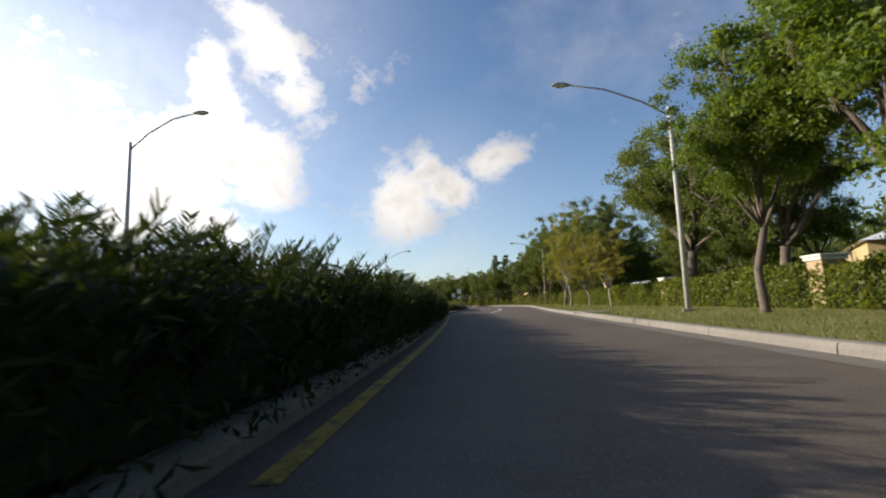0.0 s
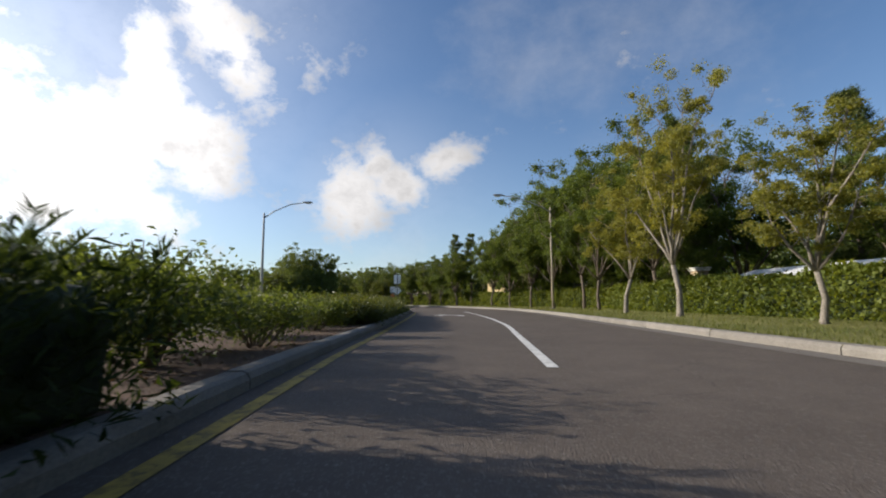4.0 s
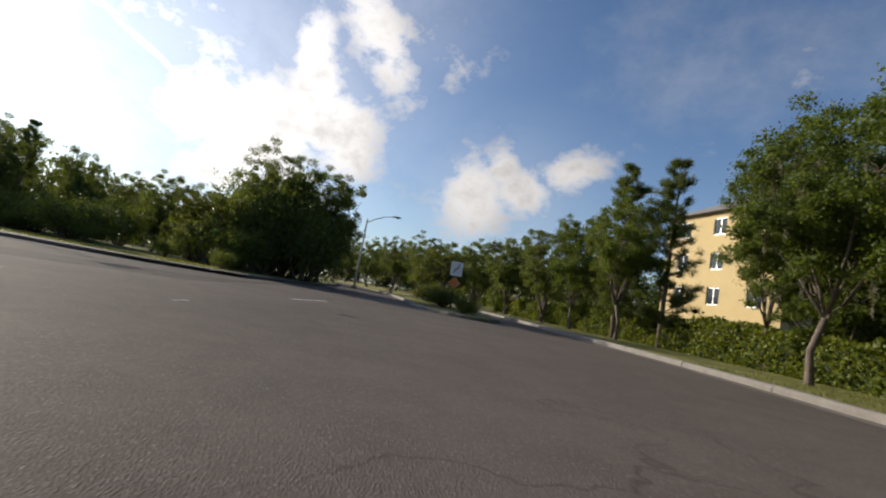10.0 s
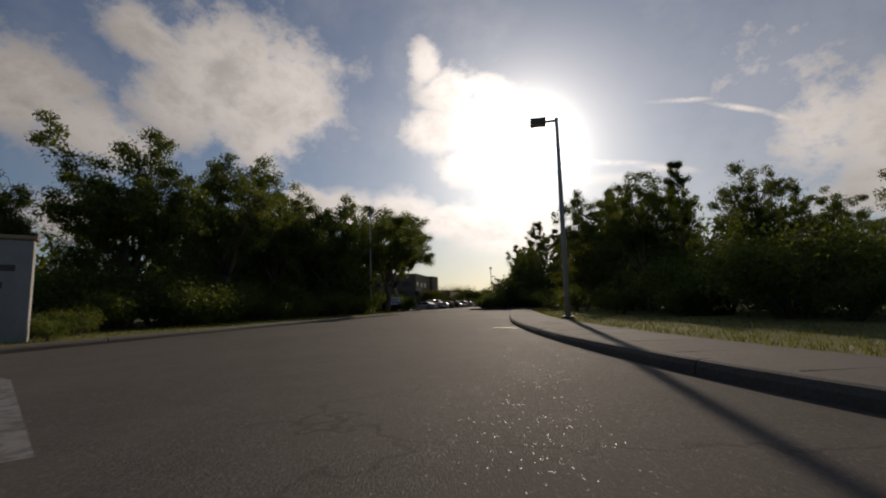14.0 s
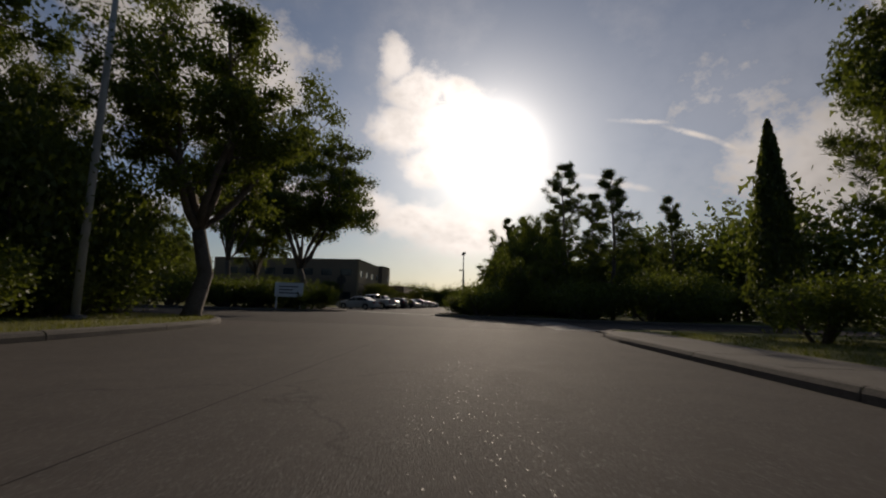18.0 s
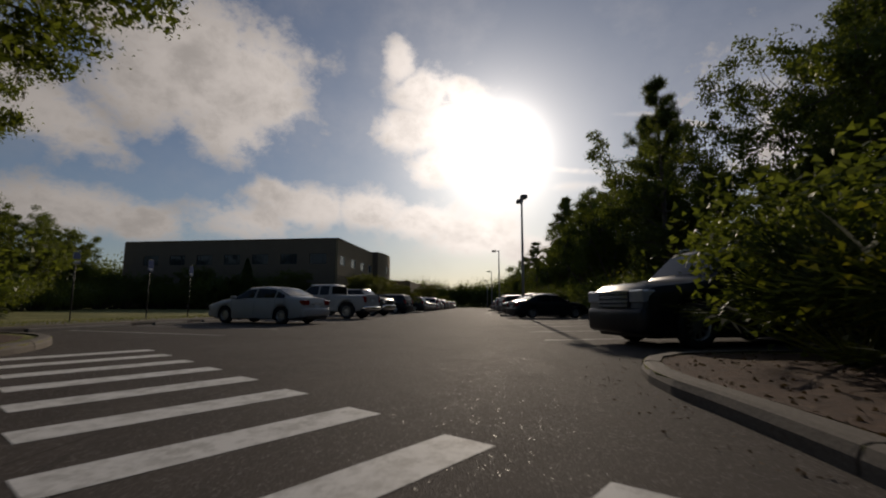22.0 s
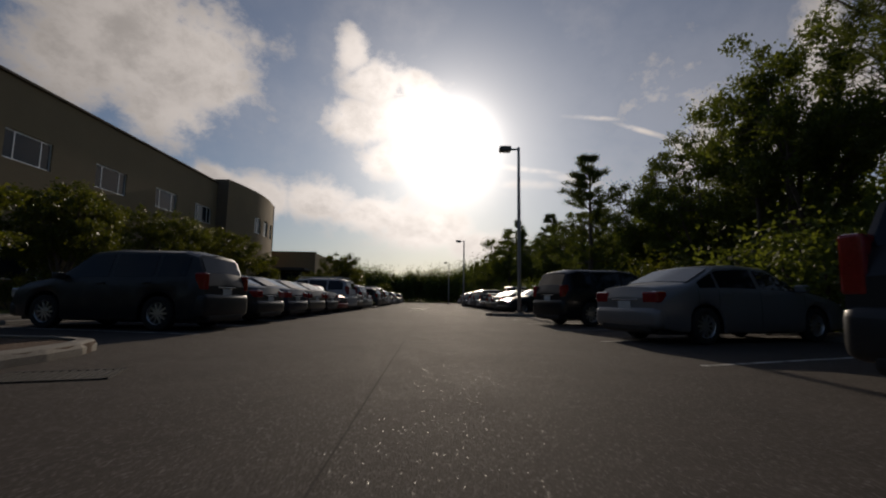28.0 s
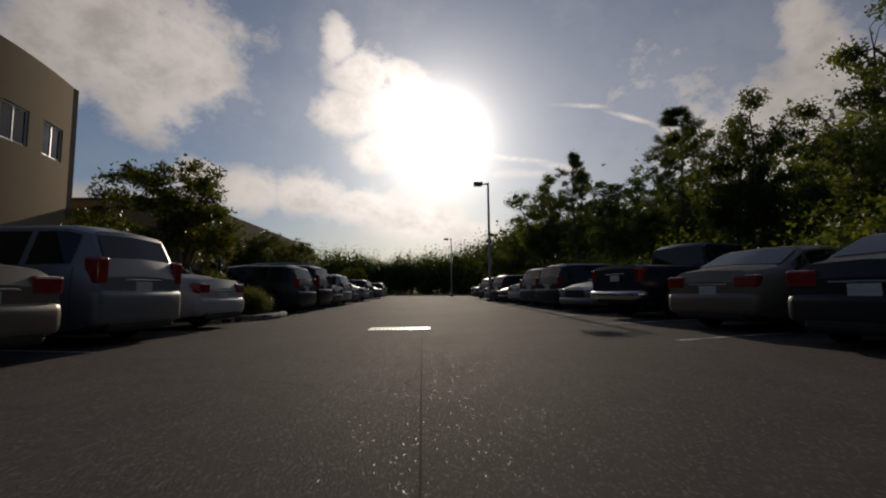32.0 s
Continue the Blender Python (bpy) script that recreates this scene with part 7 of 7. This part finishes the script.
wing = thing("entrance_wing", Matrix(), "low tan office wing with a deep fascia over dark glass", "building")
facade(wing, -159.0, 0.0, 90, 10.6, 5.6, [(1.2, 4.4, 0.3, 3.5), (5.6, 9.4, 0.3, 3.5)], OFFICE_TAN, 0.3, (0.33, 0.66))
facade(wing, -159.3, 10.6, 181.4, 27.4, 5.6, [(1.6 + 3.6 * k, 3.8 + 3.6 * k, 0.5, 3.2) for k in range(7)], OFFICE_TAN)
part("roof", boxed(-186.5, -159.4, -15.2, 9.6, 5.0, 5.2), ROOF_GREY, wing)
part("parapet_cap", boxed(-159.36, -158.94, 0.0, 10.66, 5.602, 5.72, 0.02), STUCCO_BROWN, wing)
part("wall", boxed(-187.0, -186.7, -15.5, 9.8, 0.0, 5.6), OFFICE_TAN, wing)
part("wall", boxed(-186.7, -159.3, -15.6, -15.3, 0.0, 5.6), OFFICE_TAN, wing)
part("canopy", boxed(-158.96, -156.6, 0.6, 10.2, 3.55, 3.85, 0.03), DARK_STEEL, wing, "dark flat entrance canopy")
for y in (1.0, 9.8):
    part("canopy_post", boxed(-156.96, -156.74, y - 0.11, y + 0.11, 0.1, 3.55), DARK_STEEL, wing)


def gable_house(name, x, y, turn, w, d, h, ridge, wall, roof, label, storeys, per):
    """A plain building with windows, a pitched roof and eaves."""
    e = thing(name, pose(x, y, 0.0, 0, 0, turn), label, "building")
    step = h / storeys
    ops = [(w * (k + 0.5) / per - 0.55, w * (k + 0.5) / per + 0.55, step * s + 0.9, step * s + 2.2) for k in range(per) for s in range(storeys)]
    sides = [((d - 0.6) * (k + 0.5) / 3 - 0.6, (d - 0.6) * (k + 0.5) / 3 + 0.6, step * s + 0.9, step * s + 2.2) for k in range(3) for s in range(storeys)]
    for ox, oy, t, ln, op in ((-w / 2, -d / 2, 0, w, ops), (w / 2, d / 2, 180, w, ops), (w / 2, -d / 2 + 0.3, 90, d - 0.6, sides), (-w / 2, d / 2 - 0.3, 270, d - 0.6, sides)):
        facade(e, ox, oy, t, ln, h, op, wall, 0.28, (0.5,))
    o = 0.5
    vs = [(-w / 2 - o, -d / 2 - o, h), (w / 2 + o, -d / 2 - o, h), (w / 2 + o, d / 2 + o, h), (-w / 2 - o, d / 2 + o, h), (-w / 2 + d * 0.35, 0, ridge), (w / 2 - d * 0.35, 0, ridge)]
    solid("roof", vs, [(0, 1, 5, 4), (1, 2, 5), (2, 3, 4, 5), (3, 0, 4), (0, 3, 2, 1)], roof, e)
    return e


gable_house("apartment_block", 23.5, 76.0, 40, 22, 11, 10.6, 13.0, STUCCO_YELLOW, ROOF_GREY, "yellow stucco apartment block seen between trees", 4, 7)
gable_house("yellow_house", 55.0, 19.0, 75, 14, 10, 4.2, 6.4, STUCCO_YELLOW, ROOF_METAL, "yellow house with a pale metal roof", 1, 4)

shed = thing("low_outbuilding", pose(32.8, 17.3, 0.0, 0, 0, 106), "low pale outbuilding with a white metal roof", "building")
part("wall", boxed(-3.6, 3.6, -1.2, 1.2, 0.0, 1.55), STUCCO_WHITE, shed)
solid("roof", [(-3.9, -1.5, 1.56), (3.9, -1.5, 1.56), (3.9, 1.5, 1.56), (-3.9, 1.5, 1.56), (-3.9, 0, 2.05), (3.9, 0, 2.05)], [(0, 1, 5, 4), (2, 3, 4, 5), (1, 2, 5), (3, 0, 4), (0, 3, 2, 1)], ROOF_METAL, shed)

# pergola far up the road
per = thing("pergola", pose(-9.8, 102.0, 0.0, 0, 0, 20), "white timber pergola beside the road", "pergola")
for px in (-2.2, 2.2):
    for py in (-1.4, 1.4):
        part("post", boxed(px - 0.09, px + 0.09, py - 0.09, py + 0.09, 0, 2.5), WOOD_PALE, per)
for py in (-1.4, 1.4):
    part("beam", boxed(-2.7, 2.7, py - 0.06, py + 0.06, 2.5, 2.7), WOOD_PALE, per)
for k in range(9):
    part("rafter", boxed(-2.5 + 0.62 * k - 0.03, -2.5 + 0.62 * k + 0.03, -1.9, 1.9, 2.7, 2.84), WOOD_PALE, per)


def wall_column(x, y, h, r=0.3, turn=16.5):
    e = thing("wall_column", pose(x, y, 0.1, 0, 0, turn), "tan stucco column with a moulded cap", "column", "columns of the estate wall")
    part("shaft", boxed(-r, r, -r, r, -0.05, h - 0.2, 0.015), STUCCO_TAN, e)
    part("cap", boxed(-r - 0.07, r + 0.07, -r - 0.07, r + 0.07, h - 0.198, h - 0.08, 0.03), STUCCO_WHITE, e)
    part("cap_top", boxed(-r - 0.12, r + 0.12, -r - 0.12, r + 0.12, h - 0.079, h, 0.03), STUCCO_WHITE, e)


for x, y, h, r in [(34.05, 2.4, 1.72, 0.38), (37.6, -9.7, 1.80, 0.36), (30.2, 23.7, 2.3, 0.3), (34.6, 11.0, 1.7, 0.3), (40.0, -23.0, 1.8, 0.36)]:
    wall_column(x, y, h, r)


# ---- storm inlet in the east kerb ----
ix, iy, _ = U(26.16, -15.6)
inlet = thing("storm_inlet", pose(ix, iy, 0.0, 0, 0, 15.6), "concrete storm inlet set into the kerb", "storm drain")
part("lid", boxed(-0.03, 0.95, -1.3, 1.3, 0.125, 0.178, 0.02), KERB, inlet, "pale concrete lid")
# solid black box on the kerb face; the opening's shade is its colour
part("throat", boxed(-0.016, 0.10, -0.75, 1.15, 0.012, 0.124), TYRE, inlet, "near-black box painted as the shaded throat")


# ---- ivy hedge behind the east verge ----
def ivy_length(seed, length, h):
    rng = np.random.default_rng(seed)
    n = 3400
    x = rng.uniform(-length / 2, length / 2, n)
    side = rng.integers(0, 3, n)
    y = np.where(side == 2, rng.uniform(-0.5, 0.5, n), np.where(side == 0, -0.5, 0.5) + rng.normal(size=n) * 0.10)
    z = np.where(side == 2, h + rng.normal(size=n) * 0.07 + 0.08 * np.sin(x * 3.1), rng.uniform(0.0, h, n))
    y = y * (1 + 0.14 * np.sin(x * 2.3 + z * 3))
    return leaf_quads(rng, np.stack([x, y, np.abs(z)], 1), 0.13, 0.12)


ivy_templates = []
line = smooth_line([U(33.0, -46)[:2], U(33.4, -20)[:2], U(33.4, 4)[:2], U(33.4, 16)[:2], (26.8, 33.0), (21.8, 41.5), (17, 48.5), (11.5, 55.8), (5, 64), (-2, 72)], 2.4)
for k, (a, b) in enumerate(zip(line, line[1:])):
    c, d = (a + b) / 2, (b - a)
    m = pose(c.x, c.y, 0.12, 0, 0, math.degrees(math.atan2(d.y, d.x)))
    h = 1.0 + 0.07 * math.sin(k * 1.7)
    if k < 3:
        e = thing("ivy_hedge", m, "leafy green ivy hedge behind the verge", "hedge", "lengths of the ivy hedge")
        # added dark box behind the ivy, coloured as the hedge's inner shade
        part("shade_core", boxed(-1.25, 1.25, -0.36, 0.36, -0.02, 1.22, 0.1), SHADE_LEAF, e, "dark filler core with the hedge's inner shade in its colour")
        tagged(quads("foliage", ivy_length(90 + k, 2.5, 1.38), IVY_LEAF, e, "", 3), kind="stuff")
        ivy_templates.append(e)
    else:
        copy_thing(ivy_templates[k % 3], m @ Matrix.Diagonal((1, 1, h, 1)))


# ---- palmettos by the entrance ----
def palmetto(m, label, cache=[]):
    if cache:
        return copy_thing(cache[0], m)
    rng = np.random.default_rng(101)
    e = thing("palmetto", m, label, "palm", "palmettos by the entrance")
    stems, v = [], []
    for i in range(24):
        a, el, ln = rng.uniform(0, 2 * math.pi), rng.uniform(0.35, 1.35), rng.uniform(0.6, 1.1)
        d = Vector((math.cos(a) * math.cos(el), math.sin(a) * math.cos(el), math.sin(el)))
        end = d * ln
        stems.append(tube([(0, 0, 0), tuple(end * 0.6), tuple(end)], [0.014, 0.010, 0.008], 4, False))
        side = d.cross(Vector((0, 0, 1))).normalized()
        up = side.cross(d)
        for j in range(15):
            t = radians(-100 + 200 * j / 14)
            w = (d * math.cos(t) + side * math.sin(t) - up * 0.12 * abs(math.sin(t))).normalized()
            q = w.cross(up).normalized() * 0.022
            tip = end + w * rng.uniform(0.5, 0.68) + Vector((0, 0, -0.06))
            v += [tuple(end - q * 0.3), tuple(end + w * 0.3 - q), tuple(tip), tuple(end + w * 0.3 + q)]
    vs, fs = merged(stems)
    tagged(solid("stalk_mass", vs, fs, BLADE, e), kind="stuff")
    tagged(quads("foliage", np.array(v), FROND, e), kind="stuff")
    cache.append(e)
    return e


for x, y, s in [(-67.6, 18.8, 1.0), (-69.4, 18.6, 1.4), (-71.2, 18.7, 1.45), (-72.8, 18.0, 1.5), (-68.6, 16.4, 1.2), (-70.6, 16.6, 1.0), (-74.6, 17.6, 0.95), (-66.9, 14.6, 1.1), (-66.8, 31.0, 1.1), (-68.4, 30.3, 0.9), (-71.8, 30.4, 1.15), (-73.4, 30.6, 1.2), (-73.9, 32.2, 1.1)]:
    palmetto(pose(x, y, 0.1, 0, 0, x * 77 % 360) @ Matrix.Diagonal((s, s, s, 1)), "fan-leaved palmetto clump on the corner bed")


# ---- loose blades and litter ----
def blades(name, spots, label, mat, seed, tall=0.10):
    """Short grass blades over strips of lawn next to the kerbs."""
    rng = np.random.default_rng(seed)
    p = np.array(spots)
    n = len(p)
    a = rng.uniform(0, 2 * np.pi, n)
    d = np.stack([np.cos(a), np.sin(a), np.zeros(n)], 1)
    h = tall * rng.uniform(0.4, 1.2, n)[:, None]
    up = np.array([0, 0, 1.0])
    lean = rng.normal(size=(n, 3)) * 0.35
    lean[:, 2] = 1
    v = np.empty((n, 3, 3))
    v[:, 0] = p - d * 0.008
    v[:, 1] = p + d * 0.008
    v[:, 2] = p + lean * h
    tagged(quads(name, v.reshape(-1, 3), mat, None, "", 3), label, "grass", kind="stuff")


def beside(line, side, deep, per_metre, seed, reach=None, gap=0.15):
    rng = np.random.default_rng(seed)
    pts = [p for p in smooth_line(line, 0.5) if not reach or reach(p)]
    out = []
    for a, b in zip(pts, pts[1:]):
        if (b - a).length > 1.2:
            continue
        d = (b - a).normalized()
        nrm = Vector((-d.y, d.x, 0)) * side
        for _ in range(int(per_metre * 0.5)):
            q = a.lerp(b, rng.random()) + nrm * (gap + deep * rng.random() ** 1.6)
            out.append((q.x, q.y, 0.128))
    return out


blades("lawn_blades", beside(RIGHT_KERB, -1, 5.5, 330, 111, within(12, 34, -30, 44)), "mown grass blades along the east verge", BLADE, 112, 0.09)
blades("lawn_blades", beside(NORTH_WEST, -1, 4.0, 260, 113, within(-50, -2, 34, 50), 1.75), "mown grass blades along the side street", BLADE, 114, 0.09)
blades("lawn_blades", beside(SOUTH_WEST, 1, 4.0, 220, 115, within(-50, 12, 15, 27)), "mown grass blades at the corner lawn", BLADE, 116, 0.09)
blades("lawn_blades", beside(SOUTH_LOT, -1, 3.0, 200, 117, within(-110, -77.2, 8, 22)), "mown grass blades by the car park", BLADE, 118, 0.09)


def litter(name, spots, label, mat, seed, size=0.06):
    rng = np.random.default_rng(seed)
    at = np.array(spots) + np.array([0, 0, 0.006])
    v = leaf_quads(rng, at, size, size * 0.6, None, 0.9)
    v[:, 2] = np.maximum(v[:, 2], at[0, 2] - 0.004)
    tagged(quads(name, v, mat, None, "", 3), label, "leaf litter", kind="stuff")


litter("leaf_litter", beside(NORTH_LOT, -1, 4.0, 150, 121, within(-115, -62, 27, 40)), "dry fallen leaves on the wooded edge", LITTER, 122)
litter("leaf_litter", [(x, y, 0.004) for x, y, _ in beside(NORTH_LOT, 1, 0.5, 26, 123, within(-78, -62, 27, 40))], "dry fallen leaves in the gutter", LITTER, 124, 0.032)
litter("leaf_litter", [(x, y, 0.004) for x, y, _ in beside(RIGHT_KERB, 1, 0.3, 6, 125, within(12, 34, -30, 44))], "dry fallen leaves in the gutter", LITTER, 126, 0.032)
litter("leaf_litter", beside(MEDIAN, 1, 0.9, 70, 127, within(8, 32, -40, 28)), "dry fallen leaves on the median", LITTER, 128, 0.05)

# ---- kerbs of the verges ----
kerb("kerb_east", RIGHT_KERB, side=-1, reach=within(-6, 36, -40, 70))
kerb("kerb_median", MEDIAN, side=1, reach=within(8, 34, -40, 28))
kerb("kerb_south_west", SOUTH_WEST, side=1, reach=within(-52, 14, 0, 30), label="weathered brownish concrete kerb with joints", mat=PAVING)
kerb("kerb_north_west", NORTH_WEST, side=-1, reach=within(-53, 0, 33, 62), label="weathered brownish concrete kerb with joints", mat=PAVING)
kerb("kerb_second_median", SECOND_MEDIAN, side=1, reach=within(-14, 9, 44, 72))
kerb("kerb_north_lot", NORTH_LOT, side=-1, reach=within(-180, -61, 24, 50), label="weathered brownish concrete kerb with joints", mat=PAVING)
kerb("kerb_south_lot", SOUTH_LOT, side=-1, reach=within(-180, -64, 2, 22), label="weathered brownish concrete kerb with joints", mat=PAVING)
